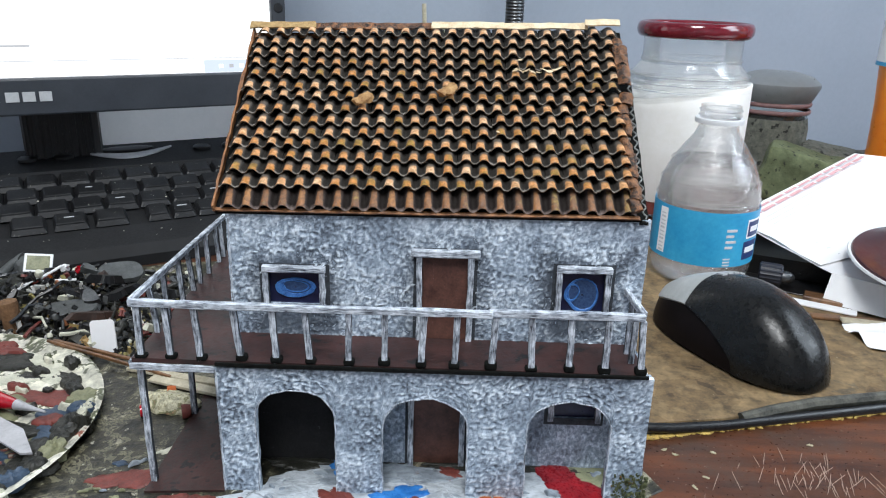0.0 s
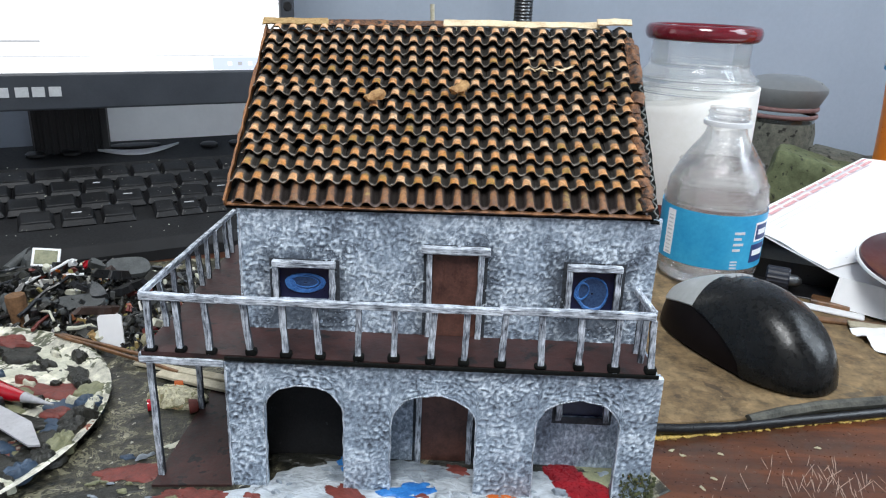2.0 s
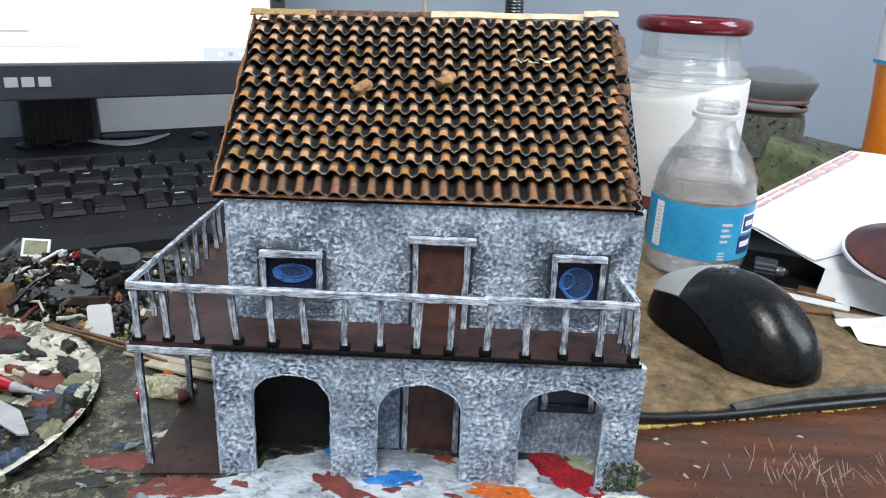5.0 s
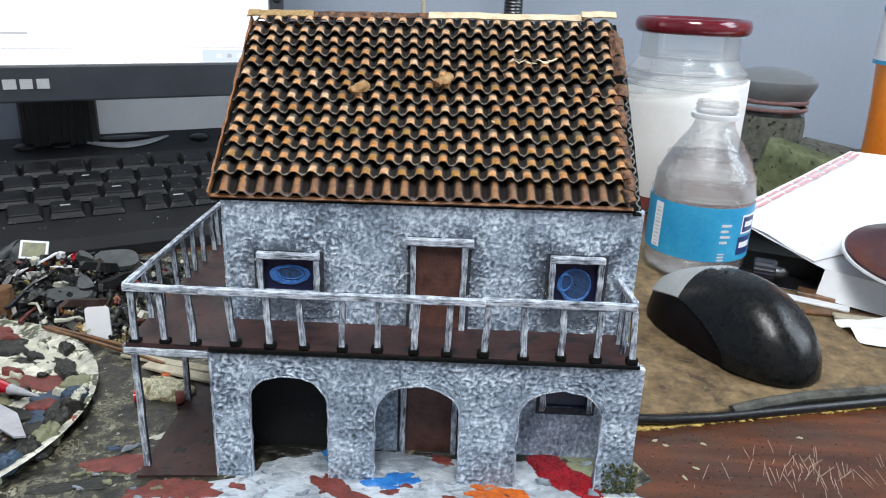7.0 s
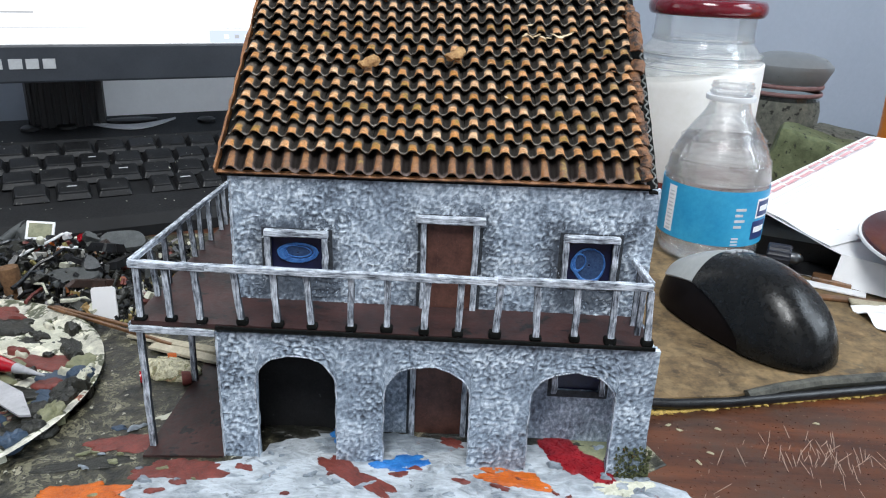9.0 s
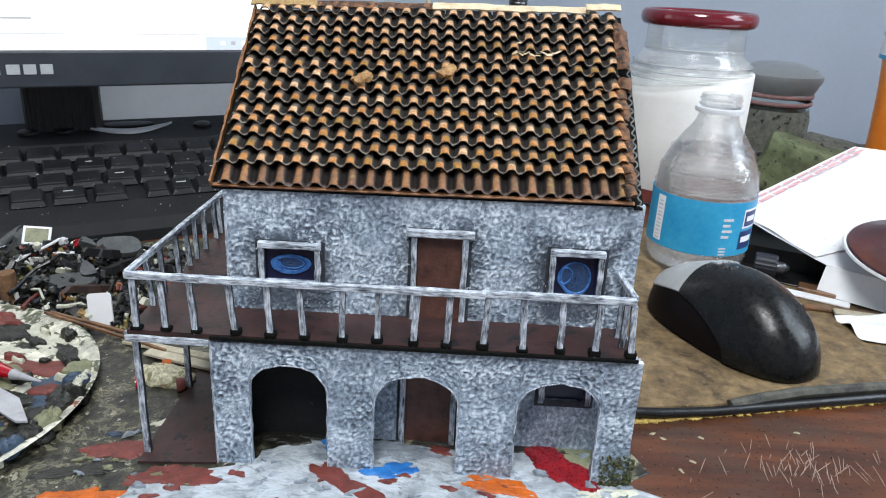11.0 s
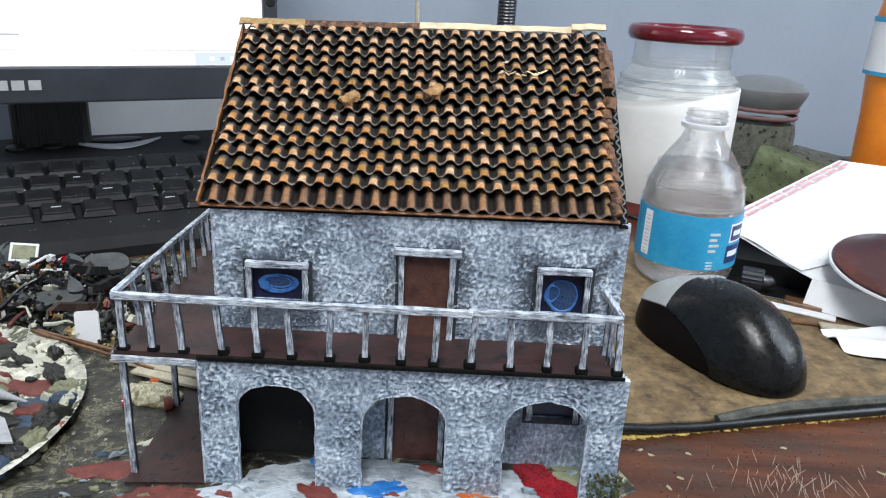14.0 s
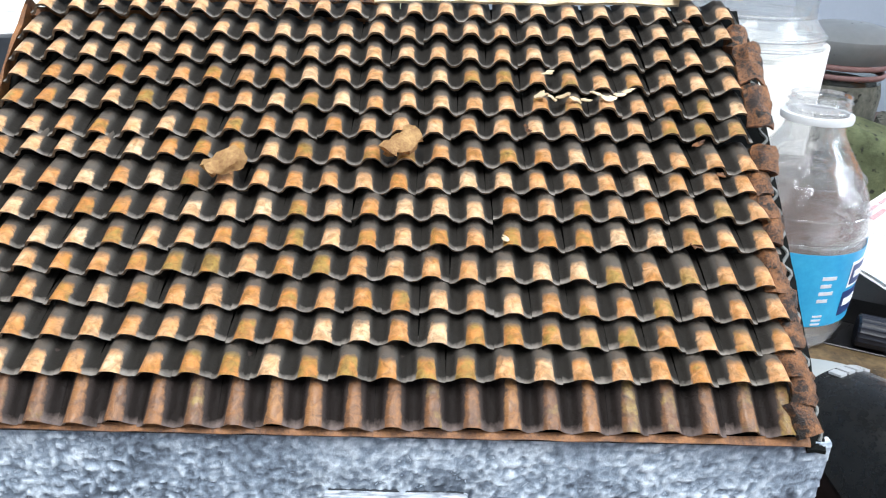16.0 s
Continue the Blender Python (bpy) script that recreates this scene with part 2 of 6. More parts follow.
def wood_grain(name, dark, light):
    """Varnished wood: long streaks along the desk, worn grey patches and pale specks."""
    m, nt, b = nodes_of(name)
    mp = nt.nodes.new("ShaderNodeMapping")
    mp.inputs["Scale"].default_value, mp.inputs["Rotation"].default_value = (0.12, 1.0, 1.0), (0, 0, radians(-13))
    nt.links.new(coords(nt), mp.inputs["Vector"])
    streak = noise_tex(nt, 75, 6, 0.65, 0.4, mp.outputs[0])
    fine = noise_tex(nt, 420, 4, 0.7)
    col = ramp(nt, mix(nt, 0.25, streak, fine), [(0.34, dark), (0.52, tuple((p + q) / 2 for p, q in zip(dark, light))), (0.66, light)])
    worn = ramp(nt, mix(nt, 0.3, noise_tex(nt, 16, 4, 0.6), fine), [(0.50, (0, 0, 0)), (0.62, (0.75, 0.75, 0.75))])
    col = mix(nt, worn, col, (0.060, 0.046, 0.034))
    speck = ramp(nt, noise_tex(nt, 460, 3, 0.6), [(0.675, (0, 0, 0)), (0.70, (1, 1, 1))])
    nt.links.new(mix(nt, speck, col, (0.20, 0.16, 0.12)), b.inputs["Base Color"])
    nt.links.new(ramp(nt, fine, [(0.3, (0.24, 0.24, 0.24)), (0.7, (0.46, 0.46, 0.46))]), b.inputs["Roughness"])
    bump(nt, b, mix(nt, 0.4, streak, fine), 0.6, 0.0003)
    return m


WOOD = wood_grain("desk_wood", (0.024, 0.010, 0.006), (0.165, 0.052, 0.018))
CRUST = mottle("paint_crust", [(0, (0.008, 0.009, 0.007)), (0.43, (0.028, 0.026, 0.018)), (0.48, (0.060, 0.056, 0.036)), (0.515, (0.012, 0.012, 0.010)), (0.535, (0.17, 0.16, 0.105)), (0.580, (0.018, 0.016, 0.013)), (0.605, (0.30, 0.28, 0.20))], 70, 0.42, 1.2, ((0.42, 0.41, 0.34), 260, 0.665))
PALETTE_MIX = mottle("palette_mix", [(0, (0.05, 0.055, 0.045)), (0.36, (0.70, 0.68, 0.56)), (0.47, (0.10, 0.11, 0.06)), (0.50, (0.72, 0.70, 0.60)), (0.585, (0.28, 0.09, 0.05)), (0.61, (0.03, 0.05, 0.085)), (0.64, (0.33, 0.32, 0.18))], 22, 0.4, 0.9)
PAD = mottle("pad_cloth", [(0, (0.080, 0.052, 0.027)), (0.38, (0.165, 0.108, 0.052)), (0.48, (0.205, 0.138, 0.068)), (0.60, (0.150, 0.112, 0.066)), (0.67, (0.072, 0.058, 0.038))], 24, 0.8, 0.35, ((0.30, 0.24, 0.15), 260, 0.70))
PAD_RUBBER = surface("pad_rubber", (0.016, 0.016, 0.014), (0.13, 0.126, 0.10), 110, 0.6, 0.2)
GOLD_EDGE = surface("frayed_edge", (0.10, 0.055, 0.01), (0.75, 0.52, 0.13), 420, 0.6, 0.5)
WALL = surface("wall_paint", (0.30, 0.345, 0.41), (0.36, 0.405, 0.475), 3.0, 0.7, 0.2, fine=140)
ROOM = surface("room_paint", (0.52, 0.55, 0.60), (0.60, 0.63, 0.67), 3.0, 0.8, 0.2, fine=100)


def brushed_paint(name, dark, light, extra):
    """White paint dragged about with a wide brush."""
    m, nt, b = nodes_of(name)
    mp = nt.nodes.new("ShaderNodeMapping")
    mp.inputs["Scale"].default_value, mp.inputs["Rotation"].default_value = (0.55, 1.0, 1.0), (0, 0, 0.25)
    nt.links.new(coords(nt), mp.inputs["Vector"])
    drag = noise_tex(nt, 300, 5, 0.62, 0.5, mp.outputs[0])
    patch = noise_tex(nt, 45, 4, 0.65)
    f = mix(nt, 0.55, drag, patch)
    col = ramp(nt, f, [(0.36, dark), (0.47, tuple((p + q) / 2 for p, q in zip(dark, light))), (0.58, light)])
    fac = ramp(nt, noise_tex(nt, 110, 4, 0.7), [(0.63, (0, 0, 0)), (0.70, (1, 1, 1))])
    nt.links.new(mix(nt, fac, col, extra), b.inputs["Base Color"])
    b.inputs["Roughness"].default_value = 0.42
    bump(nt, b, drag, 1.0, 0.0016)
    return m


P_WHITE = brushed_paint("paint_white", (0.17, 0.195, 0.22), (0.56, 0.61, 0.66), (0.10, 0.11, 0.11))
P_SMEAR = brushed_paint("paint_smear", (0.10, 0.12, 0.145), (0.34, 0.39, 0.44), (0.20, 0.10, 0.09))
P_RED = surface("paint_red", (0.10, 0.006, 0.010), (0.36, 0.012, 0.020), 120, 0.3, 0.3)
P_ORANGE = surface("paint_orange", (0.34, 0.065, 0.010), (0.74, 0.17, 0.015), 130, 0.35, 0.6)
P_BLUE = surface("paint_blue", (0.01, 0.10, 0.36), (0.05, 0.26, 0.66), 130, 0.35, 0.3)
P_RUST = surface("paint_rust", (0.085, 0.022, 0.018), (0.25, 0.058, 0.045), 130, 0.5, 0.3)
P_DARK = surface("paint_dark", (0.006, 0.0065, 0.005), (0.034, 0.034, 0.027), 150, 0.36, 0.4)
P_OLIVE = surface("paint_olive", (0.12, 0.13, 0.07), (0.33, 0.33, 0.20), 150, 0.5, 0.3)
P_CREAM = surface("paint_cream", (0.42, 0.42, 0.32), (0.80, 0.79, 0.66), 140, 0.45, 0.3)
P_BEIGE = surface("paint_beige", (0.26, 0.23, 0.14), (0.56, 0.52, 0.36), 260, 0.5, 0.3)
RIB_MIX = mottle("rib_mix", [(0, (0.30, 0.27, 0.16)), (0.42, (0.52, 0.49, 0.34)), (0.54, (0.24, 0.23, 0.12)), (0.60, (0.44, 0.28, 0.16))], 90, 0.5, 0.8)
P_NAVY = surface("paint_navy", (0.02, 0.035, 0.06), (0.06, 0.10, 0.16), 150, 0.45, 0.3)
BLACK_PLASTIC = surface("black_plastic", (0.004, 0.004, 0.0045), (0.013, 0.013, 0.014), 60, 0.34, 0.05, fine=800, spots=((0.10, 0.10, 0.10), 520, 0.735))
KEY_PLASTIC = surface("key_plastic", (0.005, 0.0053, 0.006), (0.019, 0.0195, 0.021), 70, 0.42, 0.1, fine=500, spots=((0.10, 0.098, 0.088), 420, 0.66))
KEY_PLASTIC.node_tree.nodes["Principled BSDF"].inputs["Specular IOR Level"].default_value = 0.28
CASE_PLASTIC = surface("case_plastic", (0.005, 0.0052, 0.006), (0.015, 0.0155, 0.017), 40, 0.58, 0.05, fine=600, spots=((0.10, 0.10, 0.095), 380, 0.735))
CASE_PLASTIC.node_tree.nodes["Principled BSDF"].inputs["Specular IOR Level"].default_value = 0.3
BEZEL = surface("bezel_plastic", (0.022, 0.026, 0.033), (0.042, 0.048, 0.058), 30, 0.45, 0.03, fine=700)
SILVER = surface("silver_plastic", (0.34, 0.34, 0.36), (0.52, 0.52, 0.54), 80, 0.35, 0.05)
GREY_PLASTIC = surface("mouse_grey", (0.36, 0.37, 0.36), (0.48, 0.49, 0.48), 60, 0.45, 0.04)
MOUSE_SIDE = surface("mouse_side", (0.004, 0.003, 0.003), (0.009, 0.006, 0.006), 60, 0.38, 0.02, fine=900)
MOUSE_BLACK = surface("mouse_black", (0.0045, 0.0045, 0.0045), (0.009, 0.009, 0.0085), 60, 0.27, 0.0, fine=300, spots=((0.10, 0.10, 0.09), 420, 0.765))
for m_, v_ in ((MOUSE_BLACK, 0.32), (MOUSE_SIDE, 0.10)):
    m_.node_tree.nodes["Principled BSDF"].inputs["Specular IOR Level"].default_value = v_
SCREEN = glow("screen_white", (0.93, 0.97, 1.0), 1.5)
SCREEN_BLUE = glow("screen_pale_blue", (0.70, 0.80, 1.0), 1.1)
SCREEN_GREY = glow("screen_grey", (0.62, 0.64, 0.68), 0.9)
MARK = surface("printed_mark", (0.36, 0.37, 0.38), (0.48, 0.49, 0.50), 100, 0.5, 0)
CERAMIC = surface("mug_ceramic", (0.40, 0.41, 0.29), (0.50, 0.51, 0.37), 40, 0.22, 0.03, coat=0.4)
STEEL = surface("steel", (0.05, 0.055, 0.06), (0.16, 0.165, 0.17), 120, 0.35, 0.05, metal=0.9)
CLEAR = glass("clear_plastic", (1, 1, 1), 1.40, 0.01)
CLEAR.node_tree.nodes["Principled BSDF"].inputs["Transmission Weight"].default_value = 0.96
CLEAR.node_tree.nodes["Principled BSDF"].inputs["Alpha"].default_value = 0.30
nt_ = CLEAR.node_tree
bump(nt_, nt_.nodes["Principled BSDF"], noise_tex(nt_, 95, 2, 0.5, 0.6), 0.8, 0.0022)
WATER = glass("water", (1, 1, 1), 1.33, 0.0)
# some diffuse white stands in for the bright light water would refract
WATER.node_tree.nodes["Principled BSDF"].inputs["Transmission Weight"].default_value = 0.90
WATER.node_tree.nodes["Principled BSDF"].inputs["Alpha"].default_value = 0.60
JAR_GLASS = glass("jar_glass", (0.97, 0.985, 0.975), 1.45, 0.01)
JAR_GLASS.node_tree.nodes["Principled BSDF"].inputs["Transmission Weight"].default_value = 0.90
JAR_GLASS.node_tree.nodes["Principled BSDF"].inputs["Alpha"].default_value = 0.55
GREY_GLASS = glass("grey_glass", (0.70, 0.74, 0.70), 1.45, 0.05)
SMOKE = surface("smoke_plastic", (0.17, 0.18, 0.185), (0.24, 0.25, 0.255), 25, 0.35, 0.0, fine=60)
MURK = surface("murky_scatter", (0.06, 0.066, 0.055), (0.20, 0.20, 0.165), 160, 0.8, 0.4, spots=((0.02, 0.022, 0.018), 130, 0.60))
SALT = surface("white_powder", (0.86, 0.85, 0.80), (0.93, 0.92, 0.89), 40, 0.9, 0.2)
SEAL_RED = surface("seal_red", (0.16, 0.085, 0.085), (0.30, 0.17, 0.16), 90, 0.6, 0.05)
LID_RED = surface("lid_red", (0.10, 0.006, 0.012), (0.20, 0.012, 0.022), 50, 0.16, 0.02, coat=0.6)
LABEL_BLUE = surface("label_blue", (0.015, 0.28, 0.56), (0.05, 0.42, 0.68), 35, 0.4, 0.05)
WHITE_PAPER = surface("white_paper", (0.86, 0.86, 0.87), (0.93, 0.93, 0.94), 30, 0.7, 0.05)
PINK_PRINT = surface("pink_print", (0.62, 0.30, 0.32), (0.78, 0.50, 0.50), 400, 0.7, 0)
GREY_PRINT = surface("grey_print", (0.55, 0.56, 0.59), (0.72, 0.73, 0.75), 500, 0.7, 0)
NAVY_PRINT = surface("navy_print", (0.015, 0.03, 0.12), (0.03, 0.06, 0.20), 200, 0.45, 0)
WHITE_PLASTIC = surface("white_plastic", (0.68, 0.69, 0.70), (0.80, 0.81, 0.82), 60, 0.4, 0.03)
ORANGE_PLASTIC = surface("orange_plastic", (0.86, 0.20, 0.008), (0.95, 0.29, 0.012), 30, 0.35, 0.03)
CAP_NAVY = surface("cap_navy", (0.005, 0.006, 0.011), (0.014, 0.017, 0.030), 120, 0.5, 0.05)
MAROON_GLOSS = surface("maroon_gloss", (0.014, 0.004, 0.007), (0.055, 0.008, 0.013), 22, 0.38, 0.0, coat=0.08)
RED_GLOSS = surface("red_gloss", (0.32, 0.005, 0.012), (0.48, 0.010, 0.022), 60, 0.15, 0.0, coat=0.6)
GREEN_FOAM = surface("green_foam", (0.075, 0.092, 0.045), (0.19, 0.22, 0.115), 60, 0.85, 0.6, fine=260, spots=((0.035, 0.04, 0.028), 170, 0.62))
SCRATCH = surface("scratched_wood", (0.22, 0.14, 0.10), (0.58, 0.46, 0.37), 300, 0.8, 0)
STICK_WOOD = surface("stick_brown", (0.06, 0.03, 0.015), (0.26, 0.13, 0.06), 60, 0.40, 0.15, fine=300, spots=((0.22, 0.19, 0.16), 300, 0.70), lo=0.38, hi=0.62)
STICK_PALE = surface("stick_pale", (0.36, 0.32, 0.22), (0.66, 0.60, 0.46), 120, 0.65, 0.1)
CORK = surface("cork_brown", (0.09, 0.045, 0.02), (0.28, 0.15, 0.07), 420, 0.8, 0.4)
SPRUE_GREY = surface("sprue_grey", (0.035, 0.038, 0.038), (0.11, 0.118, 0.118), 200, 0.5, 0.1)
SPRUE_PALE = surface("torn_flute", (0.03, 0.033, 0.033), (0.32, 0.33, 0.32), 420, 0.6, 0.1)
LITTER, nt_, bs_ = nodes_of("plastic_litter")
nt_.links.new(ramp(nt_, nt_.nodes.new("ShaderNodeNewGeometry").outputs["Random Per Island"],
                   [(0.0, (0.006, 0.006, 0.007)), (0.64, (0.02, 0.02, 0.02)), (0.68, (0.08, 0.083, 0.085)), (0.80, (0.13, 0.135, 0.13)), (0.82, (0.62, 0.62, 0.58)), (0.90, (0.66, 0.64, 0.60)), (0.92, (0.28, 0.03, 0.02)), (0.96, (0.30, 0.26, 0.10))]), bs_.inputs["Base Color"])
bs_.inputs["Roughness"].default_value = 0.32
BROWN_CAST = surface("brown_casting", (0.012, 0.007, 0.005), (0.065, 0.032, 0.022), 160, 0.45, 0.3)
MOSS = surface("moss", (0.016, 0.030, 0.014), (0.12, 0.125, 0.05), 600, 0.9, 0.3, spots=((0.42, 0.12, 0.03), 520, 0.66))

# ---- builders ----


def part(name, bm, material, parent, label="", smooth=False):
    me = bpy.data.meshes.new(name)
    bm.normal_update()
    bm.to_mesh(me)
    bm.free()
    me.materials.append(material)
    if material is BRUSHED:
        me.materials.append(WASH)
    if smooth:
        for p in me.polygons:
            p.use_smooth = True
        me.set_sharp_from_angle(angle=radians(40))
    ob = new(name, me)
    ob.parent = parent
    if label:
        tagged(ob, label)
    return ob


def thing(name, m, label, category, group="", kind=""):
    ob = new(name)
    ob.empty_display_size = 0.01
    ob.matrix_world = m
    return tagged(ob, label, category, group, kind)


def lump(name, bm, material, m, label, category, group="", kind="", smooth=False):
    """A thing that is a single mesh."""
    ob = part(name, bm, material, None, "", smooth)
    ob.matrix_world = m
    return tagged(ob, label, category, group, kind)


def box(bm, x0, x1, y0, y1, z0, z1, m=None):
    vs = bmesh.ops.create_cube(bm, size=1)["verts"]
    for v in vs:
        v.co = Vector(((x0 + x1) / 2 + v.co.x * (x1 - x0), (y0 + y1) / 2 + v.co.y * (y1 - y0), (z0 + z1) / 2 + v.co.z * (z1 - z0)))
        if m:
            v.co = m @ v.co
    return vs


def soft_box(x0, x1, y0, y1, z0, z1, r, seg=2, m=None):
    bm = bmesh.new()
    box(bm, x0, x1, y0, y1, z0, z1)
    bmesh.ops.bevel(bm, geom=bm.edges[:], offset=r, segments=seg, affect="EDGES", profile=0.5)
    if m:
        bm.transform(m)
    return bm


def lathe(profile, seg=40, closed=False):
    """Turns (radius, height) pairs round z."""
    bm = bmesh.new()
    rings = []
    for r, z in profile:
        if r < 1e-6:
            rings.append([bm.verts.new((0, 0, z))])
        else:
            rings.append([bm.verts.new((r * math.cos(2 * math.pi * k / seg), r * math.sin(2 * math.pi * k / seg), z)) for k in range(seg)])
    pairs = list(zip(rings, rings[1:])) + ([(rings[-1], rings[0])] if closed else [])
    for a, b in pairs:
        for k in range(seg):
            n = (k + 1) % seg
            if len(a) == 1 and len(b) > 1:
                bm.faces.new((a[0], b[n], b[k]))
            elif len(b) == 1 and len(a) > 1:
                bm.faces.new((a[k], a[n], b[0]))
            elif len(a) > 1:
                bm.faces.new((a[k], a[n], b[n], b[k]))
    bmesh.ops.recalc_face_normals(bm, faces=bm.faces[:])
    return bm


def prism(points, z0, z1, top_in=0.0):
    """A flat outline in x, y raised from z0 to z1; the top may be drawn in a little."""
    bm = bmesh.new()
    cx, cy = sum(p[0] for p in points) / len(points), sum(p[1] for p in points) / len(points)
    low = [bm.verts.new((x, y, z0)) for x, y in points]
    top = [bm.verts.new((x + (cx - x) * top_in, y + (cy - y) * top_in, z1)) for x, y in points]
    n = len(points)
    for k in range(n):
        bm.faces.new((low[k], low[(k + 1) % n], top[(k + 1) % n], top[k]))
    for i, j, k in tessellate_polygon([[Vector((x, y, 0)) for x, y in points]]):
        bm.faces.new((top[i], top[j], top[k]))
        bm.faces.new((low[k], low[j], low[i]))
    bmesh.ops.recalc_face_normals(bm, faces=bm.faces[:])
    return bm


def dab(outline, z0, h, rng, lumps=0.35):
    """Thick dried paint: a low uneven dome over a star-shaped outline."""
    n = len(outline)
    cx, cy = sum(p[0] for p in outline) / n, sum(p[1] for p in outline) / n
    bm = bmesh.new()
    rings = []
    for s, q in ((1.0, 0.0), (0.96, 0.55), (0.85, 0.9), (0.65, 1.0), (0.42, 0.95), (0.2, 1.0)):
        ring = []
        for x, y in outline:
            px, py = cx + (x - cx) * s, cy + (y - cy) * s
            e = 1 + lumps * noise.noise(Vector((px * 420, py * 420, h * 900)))
            ring.append(bm.verts.new((px, py, z0 + h * q * e)))
        rings.append(ring)
    mid = bm.verts.new((cx, cy, z0 + h))
    for a, c in zip(rings, rings[1:]):
        for k in range(n):
            bm.faces.new((a[k], a[(k + 1) % n], c[(k + 1) % n], c[k]))
    for k in range(n):
        bm.faces.new((rings[-1][k], rings[-1][(k + 1) % n], mid))
    bmesh.ops.recalc_face_normals(bm, faces=bm.faces[:])
    return bm


def upright(points, y0, y1):
    """An outline in x, z made into a standing board between y0 and y1."""
    bm = prism(points, 0, 1)
    for v in bm.verts:
        v.co = Vector((v.co.x, y0 + (y1 - y0) * v.co.z, v.co.y))
    bmesh.ops.recalc_face_normals(bm, faces=bm.faces[:])
    return bm


def pipe(path, r, seg=8, r_end=None):
    bm = bmesh.new()
    rings = []
    pts = [Vector(p) for p in path]
    for i, p in enumerate(pts):
        d = (pts[min(i + 1, len(pts) - 1)] - pts[max(i - 1, 0)]).normalized()
        side = d.cross(Vector((0.31, 0.17, 0.93))).normalized()
        up = side.cross(d)
        rr = r + ((r_end if r_end is not None else r) - r) * i / max(len(pts) - 1, 1)
        rings.append([bm.verts.new(p + rr * (math.cos(2 * math.pi * k / seg) * side + math.sin(2 * math.pi * k / seg) * up)) for k in range(seg)])
    for a, b in zip(rings, rings[1:]):
        for k in range(seg):
            bm.faces.new((a[k], a[(k + 1) % seg], b[(k + 1) % seg], b[k]))
    bm.faces.new(rings[0][::-1])
    bm.faces.new(rings[-1])
    bmesh.ops.recalc_face_normals(bm, faces=bm.faces[:])
    return bm


def blob(cx, cy, rx, ry, turn, rng, n=40, rough=0.22):
    """An irregular closed outline."""
    ph = [rng.uniform(0, 6.28) for _ in range(6)]
    am = [rng.uniform(0.3, 1.0) for _ in range(6)]
    out = []
    for k in range(n):
        a = 2 * math.pi * k / n
        s = 1 + rough * sum(am[j] * math.sin((j + 2) * a + ph[j]) / (1 + 0.5 * j) for j in range(6)) * 0.6 + rng.uniform(-0.03, 0.03)
        x, y = rx * s * math.cos(a), ry * s * math.sin(a)
        out.append((cx + x * math.cos(turn) - y * math.sin(turn), cy + x * math.sin(turn) + y * math.cos(turn)))
    return out


def strip(a, b, w, h, rng, side=Vector((0, -1, 0)), wobble=0.00016, n=6, flanks=False):
    """A hand-cut strip from a to b, w wide across and h thick along side, with small waves."""
    a, b = Vector(a), Vector(b)
    d = (b - a).normalized()
    s = (side - d * side.dot(d)).normalized()
    u = d.cross(s)
    bm = bmesh.new()
    rings = []
    for i in range(n + 1):
        c = a + (b - a) * i / n + u * rng.uniform(-wobble, wobble) + s * rng.uniform(-wobble, wobble) * 0.5
        ww, hh = w / 2 * rng.uniform(0.9, 1.1), h / 2 * rng.uniform(0.92, 1.08)
        rings.append([bm.verts.new(c + u * ww * p + s * hh * q) for p, q in ((-1, -1), (1, -1), (1, 1), (-1, 1))])
    for p, q in zip(rings, rings[1:]):
        for k in range(4):
            bm.faces.new((p[k], p[(k + 1) % 4], q[(k + 1) % 4], q[k]))
    bm.faces.new(rings[0][::-1])
    bm.faces.new(rings[-1])
    bmesh.ops.recalc_face_normals(bm, faces=bm.faces[:])
    bmesh.ops.bevel(bm, geom=[e for e in bm.edges if e.calc_length() > 0], offset=min(w, h) * 0.14, segments=1, affect="EDGES")
    if flanks:
        bm.normal_update()
        for f in bm.faces:
            f.material_index = 1 if abs(f.normal.dot(u)) > 0.9 else 0
    return bm


def holed_wall(x0, x1, z0, z1, y0, y1, holes):
    """A standing wall with rectangular openings (x0, x1, z0, z1) right through it."""
    xs = sorted({x0, x1, *(h[0] for h in holes), *(h[1] for h in holes)})
    zs = sorted({z0, z1, *(h[2] for h in holes), *(h[3] for h in holes)})
    solid = {}
    for i in range(len(xs) - 1):
        for k in range(len(zs) - 1):
            mx, mz = (xs[i] + xs[i + 1]) / 2, (zs[k] + zs[k + 1]) / 2
            solid[i, k] = not any(h[0] < mx < h[1] and h[2] < mz < h[3] for h in holes)
    bm = bmesh.new()
    vert = {}

    def v(i, k, y):
        key = (i, k, y)
        if key not in vert:
            vert[key] = bm.verts.new((xs[i], y, zs[k]))
        return vert[key]

    for (i, k), on in solid.items():
        if not on:
            continue
        for y in (y0, y1):
            bm.faces.new([v(i, k, y), v(i + 1, k, y), v(i + 1, k + 1, y), v(i, k + 1, y)])
        for di, dk, e in ((-1, 0, ((i, k), (i, k + 1))), (1, 0, ((i + 1, k), (i + 1, k + 1))), (0, -1, ((i, k), (i + 1, k))), (0, 1, ((i, k + 1), (i + 1, k + 1)))):
            if not solid.get((i + di, k + dk), False):
                (a, b), (c, d) = e
                bm.faces.new([v(a, b, y0), v(c, d, y0), v(c, d, y1), v(a, b, y1)])
    bmesh.ops.recalc_face_normals(bm, faces=bm.faces[:])
    return bm


